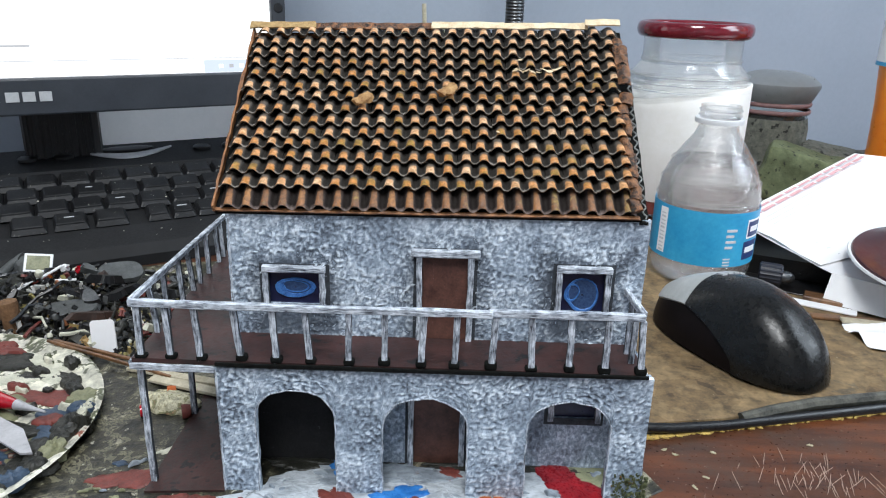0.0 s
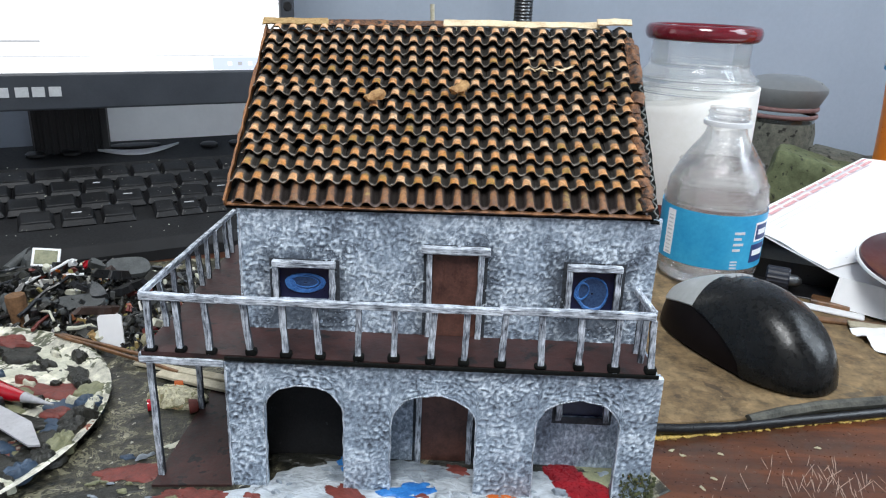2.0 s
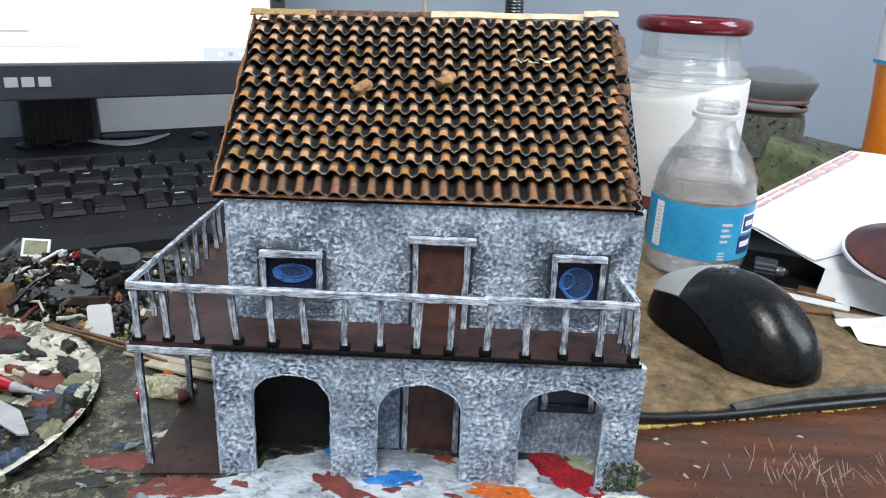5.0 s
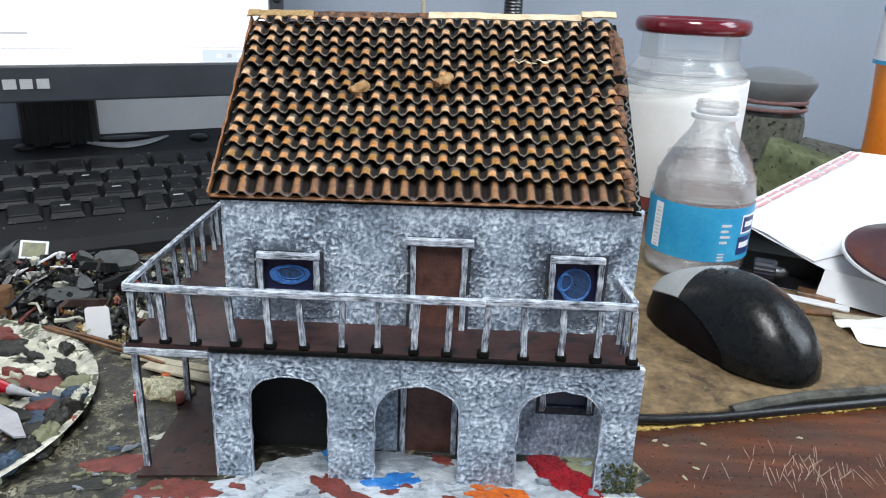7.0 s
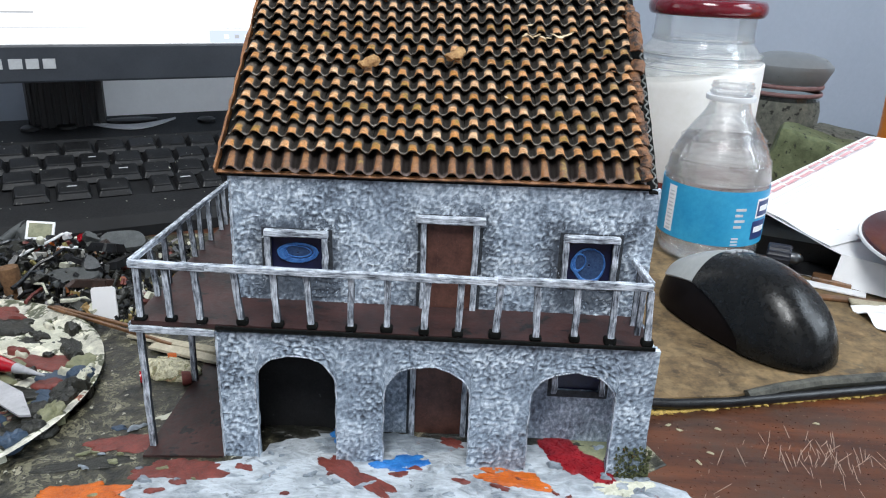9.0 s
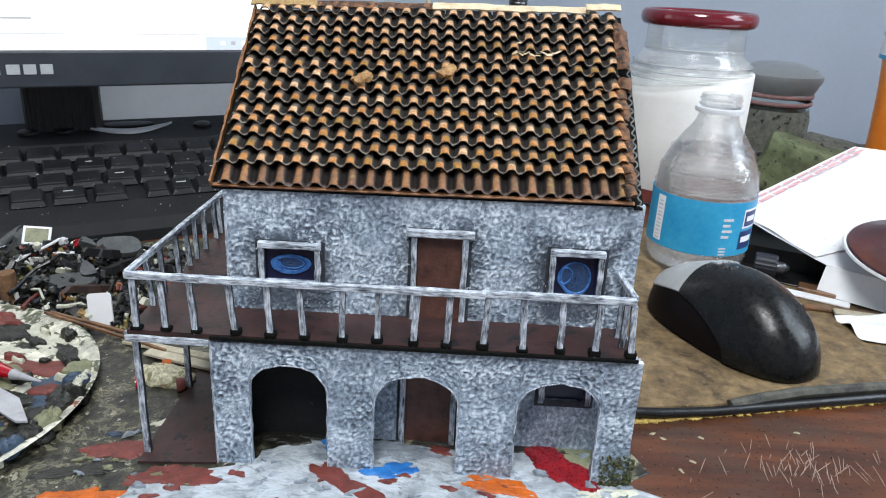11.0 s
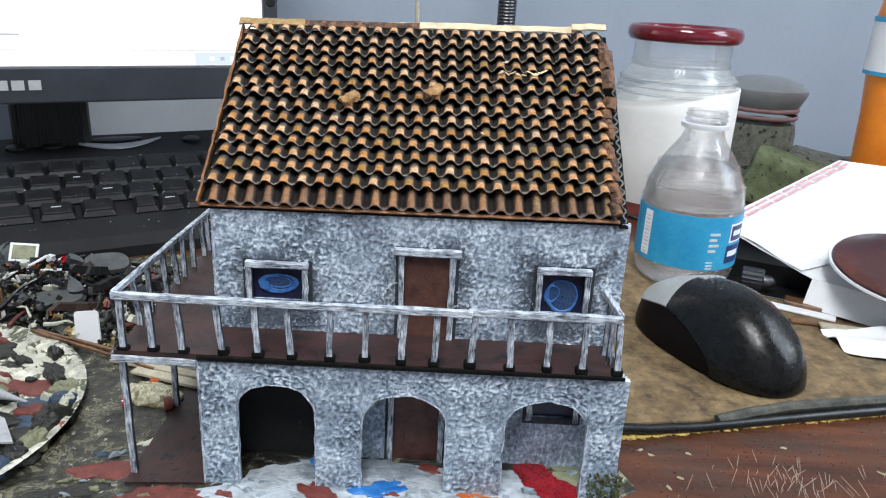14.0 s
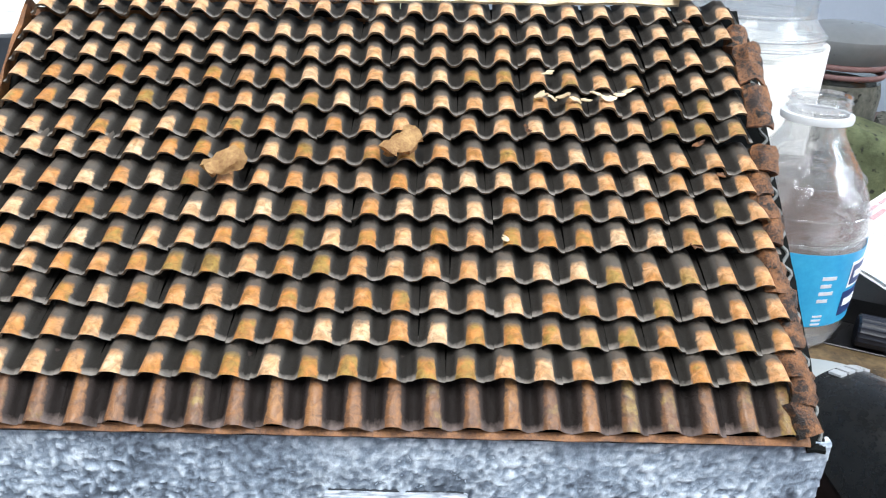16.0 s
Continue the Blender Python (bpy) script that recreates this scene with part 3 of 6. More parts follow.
def stucco_relief(x, z):
    """Height of the trowelled plaster, 0 to 1: crumbs and short ridges of a millimetre or two, in rougher and smoother patches."""
    wx = x + 0.0011 * noise.noise(Vector((x * 330, z * 330, 9.0)))
    wz = z + 0.0011 * noise.noise(Vector((x * 330, z * 330, 17.0)))
    a = noise.noise(Vector((wx * 680, wz * 820, 1.0)))
    b = noise.noise(Vector((x * 1400, z * 1400, 2.0)))
    rough = 0.75 + 0.5 * noise.noise(Vector((x * 70, z * 70, 5.0)))
    big = noise.noise(Vector((x * 150, z * 150, 6.0)))
    return min(max(0.46 + (0.62 * a + 0.30 * b) * rough + 0.14 * big, 0.0), 1.0)


def stucco_coat(columns, y_front, depth, back):
    """A plaster coat in columns of (x, z of each row); rows may be None where an arch leaves the column open."""
    verts, faces, uv = [], [], []
    index = {}
    for i, (x, zs) in enumerate(columns):
        for j, z in enumerate(zs):
            if z is None:
                continue
            h = stucco_relief(x, z)
            index[i, j] = len(verts)
            verts.append((x, y_front - depth * (h - 0.4), z))
            uv.append(h)
    rows = len(columns[0][1])
    edge = {}
    for i in range(len(columns) - 1):
        for j in range(rows - 1):
            q = [index.get(k) for k in ((i, j), (i + 1, j), (i + 1, j + 1), (i, j + 1))]
            if None in q:
                continue
            faces.append(tuple(q))
            for a, b in zip(q, q[1:] + q[:1]):
                if (b, a) in edge:
                    del edge[b, a]
                else:
                    edge[a, b] = 1
    rim = {}
    for a, b in list(edge):
        for k in (a, b):
            if k not in rim:
                rim[k] = len(verts)
                verts.append((verts[k][0], back, verts[k][2]))
                uv.append(0.72)
        faces.append((a, rim[a], rim[b], b))
    me = bpy.data.meshes.new("stucco_coat")
    me.from_pydata(verts, [], faces)
    layer = me.uv_layers.new(name="relief")
    for loop in me.loops:
        layer.data[loop.index].uv = (uv[loop.vertex_index], 0)
    for p in me.polygons:
        p.use_smooth = True
    me.set_sharp_from_angle(angle=radians(60))
    return me


# ---- the room ----
DESK_TURN = 13.0


def wall_y(x):
    return 0.66 + 0.23 * x


bm = bmesh.new()
box(bm, -1.5, 1.5, 0, 0.06, -0.75, 1.55)
lump("wall_north", bm, WALL, pose(0, wall_y(0), 0, 0, 0, DESK_TURN), "smooth blue-grey painted wall behind the desk", "wall", kind="structure")
bm = bmesh.new()
box(bm, -1.5, 1.5, -0.06, 0, -0.75, 1.55)
lump("wall_south", bm, ROOM, pose(0.35, -1.5, 0, 0, 0, DESK_TURN), "plain pale wall behind the camera", "wall", kind="structure")
bm = bmesh.new()
box(bm, -0.06, 0, -1.5, 1.5, -0.75, 1.55)
lump("wall_west", bm, ROOM, pose(-1.3, -0.4, 0, 0, 0, DESK_TURN), "plain pale side wall", "wall", kind="structure")
# unseen wall; its opening is added for the side fill
bm = holed_wall(-1.5, 1.5, -0.75, 1.55, 0, 0.06, [(-0.55, 0.45, 0.25, 1.25)])
lump("wall_east", bm, ROOM, pose(1.45, -0.3, 0, 0, 0, DESK_TURN + 90), "plain pale side wall with an assumed opening for the side fill", "wall", kind="structure")
bm = bmesh.new()
box(bm, -1.9, 2.0, -2.0, 1.4, 1.552, 1.6)
lump("ceiling", bm, ROOM, pose(0, 0, 0), "plain white ceiling", "ceiling", kind="structure")
bm = bmesh.new()
box(bm, -1.9, 2.0, -2.0, 1.4, -0.8, -0.752)
lump("floor", bm, WOOD, pose(0, 0, 0), "dark wooden room floor under the desk", "floor", kind="structure")

# ---- desk ----
desk = thing("desk", pose(0, 0, 0), "dark red-brown wooden desk, scratched and stained", "desk")
turn = pose(0, 0, 0, 0, 0, DESK_TURN)
part("desktop", soft_box(-0.75, 0.95, -0.42, 0.605, -0.03, 0, 0.003, 2, turn), WOOD, desk)
for sx in (-0.72, 0.88):
    bm = bmesh.new()
    box(bm, sx, sx + 0.04, -0.38, 0.58, -0.75, -0.03, turn)
    part("desk_side", bm, WOOD, desk)

# ---- the model house ----
house = thing("model_house", pose(0, 0, 0), "handmade two-storey model house with grey stucco and a corrugated tile roof", "model house")
rng = random.Random(7)
X0, X1, YB, YE = 0.003, 0.168, 0.0245, 0.174
Z1, Z2 = 0.0566, 0.1122
ARCHES = [(0.0163, 0.0476, 0.0484), (0.0662, 0.1002, 0.0463), (0.1236, 0.1566, 0.0471)]


def arch_outline():
    pts = [(X0 - 0.001, 0)]
    for a, b, top in ARCHES:
        r = (b - a) / 2
        cx, spring = (a + b) / 2, top - r * 0.92
        pts.append((a, 0))
        for k in range(5):
            pts.append((a + rng.uniform(-0.0004, 0.0004), spring * (k + 1) / 6))
        for k in range(17):
            t = math.pi * (1 - k / 16)
            q = 1 + rng.uniform(-0.02, 0.02)
            pts.append((cx + r * math.cos(t), spring + r * 0.92 * q * math.sin(t) ** 0.8))
        for k in range(5):
            pts.append((b + rng.uniform(-0.0004, 0.0004), spring * (5 - k) / 6))
        pts.append((b, 0))
    pts += [(X1 + 0.004, 0), (X1 + 0.003, 0.02), (X1 + 0.002, 0.04), (X1 + 0.0022, Z1 + 0.0015), (0.12, Z1 + 0.0012), (0.06, Z1 + 0.0005), (X0 - 0.0015, Z1)]
    return pts


arcade = part("arcade_wall", upright(arch_outline(), 0.0006, 0.0035), STUCCO, house, "arcade front with three round arches, grey stucco")


def arch_foot(x):
    """Lower edge of the arcade above x, and whether x lies within an arch."""
    for a, b, top in ARCHES:
        r, cx = (b - a) / 2, (a + b) / 2
        spring = top - r * 0.92
        if a - 1e-6 <= x <= b + 1e-6:
            c = min(abs(x - cx) / r, 1.0)
            ragged = 0.00035 * noise.noise(Vector((x * 900, top * 50, 0))) + 0.0003 * noise.noise(Vector((x * 2600, 3, 0)))
            return spring + r * 0.92 * (1 - c * c) ** 0.44 + ragged, a + 1e-6 < x < b - 1e-6
    return 0.034, False


def wall_top(x):
    return Z1 + 0.0003 + 0.0012 * max(x, 0) / 0.168 + 0.00025 * noise.noise(Vector((x * 400, 1, 0)))


xs = []
stops = [X0 - 0.0015] + [q for a, b, _ in ARCHES for q in (a, b)] + [X1 + 0.0026]
for a, b in zip(stops, stops[1:]):
    n = max(2, round((b - a) / 0.00055))
    xs += [a + (b - a) * k / n for k in range(n)]
xs.append(stops[-1])
cols = []
for x in xs:
    foot, is_open = arch_foot(x)
    low = [None] * 56 if is_open else [foot * k / 56 for k in range(56)]
    cols.append((x, low + [foot + (wall_top(x) - foot) * k / 44 for k in range(45)]))
coat = new("stucco_coat", stucco_coat(cols, -0.0004, 0.0011, 0.0016))
coat.data.materials.append(STUCCO_COAT)
coat.parent = arcade
tagged(coat, "trowelled grey plaster, dry-brushed blue-white")
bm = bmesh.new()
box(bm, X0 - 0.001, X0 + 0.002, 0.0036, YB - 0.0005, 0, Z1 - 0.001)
part("porch_side_wall", bm, PORCH_SHADE, house, "end wall of the porch, blackened for its shade")
for a, b, top in ARCHES:
    r = (b - a) / 2
    cx, spring = (a + b) / 2, top - r * 0.92
    pts = [(a, -0.0007, spring * k / 7) for k in range(7)] + [(cx + r * math.cos(math.pi * (1 - k / 18)), -0.0007, spring + r * 0.92 * math.sin(math.pi * (1 - k / 18)) ** 0.8) for k in range(19)] + [(b, -0.0007, spring * (6 - k) / 7) for k in range(7)]
    pts = [(x + rng.uniform(-0.00035, 0.00035), y + rng.uniform(-0.0001, 0.0006), z + rng.uniform(-0.0003, 0.0004)) for x, y, z in pts]
    part("arch_edge", pipe(pts, 0.00030, 6), BRUSHED, house, "pale brushed edge of the arch", True)
part("corner_edge", pipe([(X0 - 0.001 + rng.uniform(-0.0002, 0.0002), -0.0006, 0.004 * k) for k in range(15)], 0.00045, 6), BRUSHED, house, "pale brushed corner", True)
part("corner_edge", pipe([(X0 + 0.0002 + rng.uniform(-0.0002, 0.0002), YB - 0.0001, Z1 + 0.004 + 0.0035 * k) for k in range(15)], 0.00045, 6), BRUSHED, house, "pale brushed corner", True)
side = [(0.0036, Z1), (0.0036, 0.046)] + [(0.0150 - 0.0105 * math.cos(math.pi * k / 8), 0.036 + 0.010 * math.sin(math.pi * k / 8)) for k in range(9)] + [(0.0258, 0.046), (0.0258, Z1)]
bm = upright(side, 0, 0.003)
bm.transform(Matrix(((0, 1, 0, X1 - 0.001), (1, 0, 0, 0), (0, 0, 1, 0), (0, 0, 0, 1))))
bmesh.ops.recalc_face_normals(bm, faces=bm.faces[:])
part("porch_side_arch", bm, STUCCO, house)

# ground storey behind the arcade
GDOOR, GWIN_R = (0.0775, 0.0975, 0.0, 0.040), (0.1365, 0.1545, 0.026, 0.044)
part("ground_wall", holed_wall(0.0582, X1, 0, Z1 - 0.0005, YB - 0.003, YB, [GDOOR, GWIN_R]), STUCCO, house, "porch wall of mottled grey stucco")
# left end of the porch wall, its shade put into the colour
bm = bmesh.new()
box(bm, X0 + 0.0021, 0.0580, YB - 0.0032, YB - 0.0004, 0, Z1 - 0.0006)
part("bare_porch_wall", bm, PORCH_SHADE, house, "porch wall coloured black for the shade at that end")
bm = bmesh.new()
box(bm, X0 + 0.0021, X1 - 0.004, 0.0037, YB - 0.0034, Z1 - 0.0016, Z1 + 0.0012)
part("porch_soffit", bm, PORCH_SHADE, house, "underside of the balcony, blackened for its shade")
UWIN_L, UDOOR, UWIN_R = (0.0180, 0.0392, 0.0738, 0.0880), (0.0800, 0.0986, Z1 + 0.002, 0.0965), (0.1358, 0.1536, 0.0742, 0.0915)
upper = part("upper_wall", holed_wall(X0, X1, Z1 + 0.002, Z2, YB, YB + 0.0028, [UWIN_L, UDOOR, UWIN_R]), STUCCO, house, "upper front wall, dry-brushed grey stucco")
xs, zs = [], []
stops = [X0 - 0.0006, UWIN_L[0], UWIN_L[1], UDOOR[0], UDOOR[1], UWIN_R[0], UWIN_R[1], X1 + 0.0008]
for a, b in zip(stops, stops[1:]):
    n = max(2, round((b - a) / 0.00055))
    xs += [a + (b - a) * k / n for k in range(n)]
xs.append(stops[-1])
stops = [Z1 + 0.0036, UWIN_L[2], UWIN_R[2], UWIN_L[3], UWIN_R[3], UDOOR[3], Z2]
for a, b in zip(stops, stops[1:]):
    n = max(2, round((b - a) / 0.00055))
    zs += [a + (b - a) * k / n for k in range(n)]
zs.append(Z2)
cols = []
for x in xs:
    col = []
    for z in zs:
        inside = any(h[0] + 1e-6 < x < h[1] - 1e-6 and h[2] - 1e-6 < z < h[3] - 1e-6 for h in (UWIN_L, UDOOR, UWIN_R))
        rise = max(z - 0.100, 0) / (Z2 - 0.100)
        col.append(None if inside else z + rise * 0.0018 * max(x, 0) / 0.168)
    cols.append((x, col))
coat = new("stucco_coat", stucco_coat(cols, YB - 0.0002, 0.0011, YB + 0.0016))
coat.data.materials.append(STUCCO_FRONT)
coat.parent = upper
tagged(coat, "trowelled grey plaster, dry-brushed blue-white")
for a, b in ((X0, X0 + 0.003), (X1 - 0.003, X1)):
    bm = bmesh.new()
    pts = [(YB + 0.0035, 0), (YE, 0), (YE, 0.106), (0.0995, 0.1725), (YB + 0.0035, 0.1075)]
    g = prism(pts, a, b)
    for v in g.verts:
        v.co = Vector((v.co.z, v.co.x, v.co.y))
    bmesh.ops.recalc_face_normals(g, faces=g.faces[:])
    part("gable_wall", g, STUCCO, house)
bm = bmesh.new()
box(bm, X0 + 0.0035, X1 - 0.0035, YE - 0.003, YE, 0, 0.106)
part("back_wall", bm, STUCCO, house)


def opening(hole, y, kind, parent):
    """Door or window set into a wall: leaf or pane, and the glued strips round it."""
    x0, x1, z0, z1 = hole
    bm = bmesh.new()
    box(bm, x0 - 0.0005, x1 + 0.0005, y + 0.0012, y + 0.0022, z0, z1 + 0.0005)
    leaf = part("door" if kind == "door" else "window", bm, DOOR_PAINT if kind == "door" else PANE_BLUE, parent,
                "dull red-brown door" if kind == "door" else "dark navy painted pane")
    if kind == "door":
        for k in range(1, 4):
            bm = bmesh.new()
            xx = x0 + (x1 - x0) * k / 4
            box(bm, xx - 0.0045 + 0.0001, xx - 0.0001, y + 0.0009, y + 0.0012, z0, z1)
            part("plank", bm, DOOR_PAINT, leaf)
        bm = bmesh.new()
        box(bm, x1 - 0.0045 + 0.0001, x1, y + 0.0009, y + 0.0012, z0, z1)
        part("plank", bm, DOOR_PAINT, leaf)
    w, d = 0.0024, 0.0028
    bm = holed_wall(x0 - 0.0034, x1 + 0.0036, max(z0 - 0.0030, 0.0002) if kind == "window" else z0, z1 + 0.0034, y - 0.0005, y - 0.0001, [(x0, x1, z0 if kind == "window" else z0 - 0.01, z1)])
    part("surround", bm, WASH, leaf, "black wash round the opening")
    yy = y - d / 2 + 0.0004
    part("jamb", strip((x0 - w / 2 + 0.0003, yy, z0 - 0.001), (x0 - w / 2 + 0.0003, yy, z1 + 0.0002), w, d, rng, wobble=0.00022, flanks=True), BRUSHED, leaf, "brushed white strip")
    part("jamb", strip((x1 + w / 2 - 0.0003, yy, z0 - 0.001), (x1 + w / 2 - 0.0003, yy, z1 + 0.0002), w, d, rng, wobble=0.00022, flanks=True), BRUSHED, leaf, "brushed white strip")
    over = 0.0044 if kind == "door" else 0.0021
    part("lintel", strip((x0 - over, yy - 0.0002, z1 + 0.0015), (x1 + over, yy - 0.0002, z1 + 0.0016), 0.0031 if kind == "door" else 0.0026, d + 0.0004, rng, wobble=0.00012), BRUSHED_X, leaf, "brushed white strip")
    return leaf


opening(UDOOR, YB, "door", house)
wl = opening(UWIN_L, YB, "window", house)
wr = opening(UWIN_R, YB, "window", house)
opening(GDOOR, YB - 0.003, "door", house)
opening(GWIN_R, YB - 0.003, "window", house)


def swirl(cx, cz, rx, rz, inner, parent, material, depth=0.0, turn=0.0, name="glint"):
    """A loop (or, with inner 0, a filled patch) of lighter paint brushed on a pane."""
    bm = bmesh.new()
    n = 40
    y = YB + 0.0010 - depth
    rings = []
    for k in range(n):
        a = 2 * math.pi * k / n
        s = 1 + 0.02 * math.sin(3 * a + 0.6) + rng.uniform(-0.02, 0.02)
        wide = inner + (1 - inner) * 0.35 * math.sin(a + 0.8) if inner > 0.01 else 0.05
        row = []
        for q, yy in ((1.0, y + 0.0003), (0.95, y), (wide + 0.05, y), (max(wide, 0.01), y + 0.0003)):
            px, pz = rx * s * q * math.cos(a), rz * s * q * math.sin(a)
            row.append(bm.verts.new((cx + px * math.cos(turn) - pz * math.sin(turn), yy, cz + px * math.sin(turn) + pz * math.cos(turn))))
        rings.append(row)
    for k in range(n):
        for j in range(3):
            bm.faces.new((rings[k][j], rings[(k + 1) % n][j], rings[(k + 1) % n][j + 1], rings[k][j + 1]))
    if inner < 0.01:
        bm.faces.new([r[3] for r in rings])
    bmesh.ops.recalc_face_normals(bm, faces=bm.faces[:])
    part(name, bm, material, parent, "lighter blue brushed swirl")


swirl(0.0285, 0.0806, 0.0078, 0.0040, 0.0, wl, SWIRL_DIM, 0.0, 0.05, "brushed_fill")
swirl(0.0285, 0.0806, 0.0084, 0.0044, 0.66, wl, SWIRL_BLUE, 0.0004, 0.05)
swirl(0.0283, 0.0812, 0.0060, 0.0026, 0.82, wl, SWIRL_BLUE, 0.0006, -0.05)
swirl(0.0228, 0.0800, 0.0020, 0.0024, 0.0, wl, SWIRL_BLUE, 0.0008, 0.3)
swirl(0.1450, 0.0812, 0.0062, 0.0070, 0.0, wr, SWIRL_DIM, 0.0, 0.2, "brushed_fill")
swirl(0.1450, 0.0812, 0.0066, 0.0076, 0.84, wr, SWIRL_BLUE, 0.0004, 0.2)
swirl(0.1406, 0.0822, 0.0030, 0.0042, 0.75, wr, SWIRL_BLUE, 0.0006, -0.3)

# balcony
bm = bmesh.new()
pts = [(-0.0300, -0.0005), (X1 - 0.001, -0.0012), (X1 - 0.001, YB - 0.0002), (X0 - 0.0002, YB - 0.0002), (X0 - 0.0002, 0.124), (-0.0300, 0.124)]
part("balcony_floor", prism(pts, Z1 + 0.0016, Z1 + 0.0036), MAROON, house, "dark red-brown balcony floor")
part("balcony_edge", strip((-0.0305, -0.0015, Z1 + 0.0005), (0.0020, -0.0017, Z1 + 0.0002), 0.0026, 0.0012, rng), BRUSHED_X, house, "white-brushed edge strip")
part("balcony_edge", strip((0.0025, -0.0018, Z1 + 0.0026), (X1, -0.0018, Z1 + 0.0028), 0.0016, 0.0010, rng, n=12), CARD_BLACK, house, "blackened edge strip")
part("balcony_edge", strip((-0.0306, -0.001, Z1 + 0.0012), (-0.0306, 0.124, Z1 + 0.0012), 0.0026, 0.0010, rng, side=Vector((-1, 0, 0)), n=10), BRUSHED, house)
part("side_plinth", prism([(-0.0300, -0.0045), (X0 - 0.0012, -0.002), (X0 - 0.0012, 0.124), (-0.0300, 0.124)], 0, 0.0016), MAROON, house, "dark brown base board of the side gallery")

TOPZ = 0.0834
for a, b, dz in (((-0.0285, -0.0006), (0.0015, -0.0010), 0.0), ((0.0005, -0.0018), (0.1075, -0.0016), 0.0004), ((0.1060, -0.0008), (0.1640, -0.0006), 0.0006)):
    part("handrail", strip((a[0], a[1], TOPZ + dz), (b[0], b[1], TOPZ + dz), 0.0028, 0.0024, rng, n=10), BRUSHED_X, house, "white-brushed wooden handrail")
part("handrail", strip((-0.0285, 0.001, TOPZ), (-0.0300, 0.1235, TOPZ - 0.004), 0.0024, 0.0022, rng, side=Vector((-1, 0, 0)), n=8), BRUSHED_Y, house)
part("handrail", strip((0.1640, 0.001, TOPZ + 0.001), (0.1625, 0.0245, TOPZ + 0.0005), 0.0026, 0.0022, rng, side=Vector((1, 0, 0))), BRUSHED_Y, house)
FRONT = [(-0.0262, -0.0262), (-0.0155, -0.0148), (-0.0044, -0.0030), (0.0101, 0.0123), (0.0250, 0.0260), (0.0373, 0.0388), (0.0539, 0.0536), (0.0674, 0.0672),
         (0.0822, 0.0810), (0.0946, 0.0938), (0.1090, 0.1080), (0.1223, 0.1234), (0.1372, 0.1376), (0.1510, 0.1512), (0.1636, 0.1650)]
for top, low in FRONT:
    y = rng.uniform(-0.0004, 0.0004)
    part("baluster", strip((low, y, Z1 + 0.0034), (top, y, TOPZ - 0.001), 0.0024, 0.0022, rng, n=5, flanks=True), BRUSHED, house)
    part("baluster_foot", soft_box(low - 0.0022 + rng.uniform(-0.0004, 0.0004), low + 0.0022, y - 0.0014, y + 0.0020, Z1 + 0.0034, Z1 + 0.0052 + rng.uniform(0, 0.0014), 0.0008, 2), CARD_BLACK, house)
for y, lean in ((0.0200, 0.002), (0.0345, 0.0), (0.0520, 0.0), (0.0630, 0.003), (0.0760, -0.001), (0.0890, -0.001), (0.1030, 0.001), (0.1120, 0.0)):
    part("baluster", strip((-0.0285, y + lean, Z1 + 0.0034), (-0.0292, y, TOPZ - 0.0025 - 0.02 * max(y - 0.05, 0)), 0.0022, 0.0020, rng, n=5, flanks=True), BRUSHED, house)
for y in (0.0085, 0.0165):
    part("baluster", strip((0.1632, y, Z1 + 0.0034), (0.1634, y, TOPZ), 0.0022, 0.0020, rng, n=5, flanks=True), BRUSHED, house)
for x0, y0, x1, y1 in ((-0.0285, 0.0030, -0.0278, 0.0015), (-0.0290, 0.0535, -0.0285, 0.0515), (-0.0280, 0.1000, -0.0280, 0.1000)):
    part("gallery_post", strip((x0, y0, 0.0014), (x1, y1, Z1 + 0.0016), 0.0026, 0.0026, rng, n=8, flanks=True), BRUSHED, house, "crooked white-brushed post")

# moss round the outer foot of the arcade
bm = bmesh.new()
for k in range(260):
    x = 0.1595 + 0.0135 * rng.random() ** 0.7
    z = 0.015 * rng.random() ** 1.6
    r = rng.uniform(0.0004, 0.0010)
    m = Matrix.Translation((x, rng.uniform(-0.0016, -0.0002), z)) @ Euler((rng.random() * 3, rng.random() * 3, rng.random() * 3)).to_matrix().to_4x4() @ Matrix.Diagonal((r, r * 0.5, r, 1))
    bmesh.ops.create_icosphere(bm, subdivisions=1, radius=1, matrix=m)
tagged(part("moss", bm, MOSS, house, "green and yellow flock glued at the foot"), kind="stuff")

# roof: eave E, ridge R
EV, RV = Vector((0, 0.0226, 0.1132)), Vector((0, 0.0995, 0.1755))
SLOPE = (RV - EV).normalized()
UPN = Vector((0, -SLOPE.z, SLOPE.y))
LEN = (RV - EV).length
RX0, RX1 = -0.0015, 0.1650
roof = part("roof", prism([(RX0, 0), (RX1, 0), (RX1, LEN), (RX0, LEN)], -0.0022, -0.0004), CARD_BLACK, house, "steep roof of painted corrugated card tiles")
FRAME = Matrix((((1, 0, 0, 0)), (0, SLOPE.y, UPN.y, EV.y), (0, SLOPE.z, UPN.z, EV.z), (0, 0, 0, 1)))
roof.data.transform(FRAME)


def sag(x, y):
    """The hand-built roof rises a little towards its far verge, more so at the ridge."""
    return (x - RX0) / (RX1 - RX0) * (0.0017 + 0.0030 * (y - EV.y) / (RV.y - EV.y))


def settle(bm):
    bm.transform(FRAME)
    for q in bm.verts:
        q.co.z += sag(q.co.x, q.co.y)


for q in roof.data.vertices:
    q.co.z += sag(q.co.x, q.co.y)
PITCH, AMP = 0.00706, 0.0029


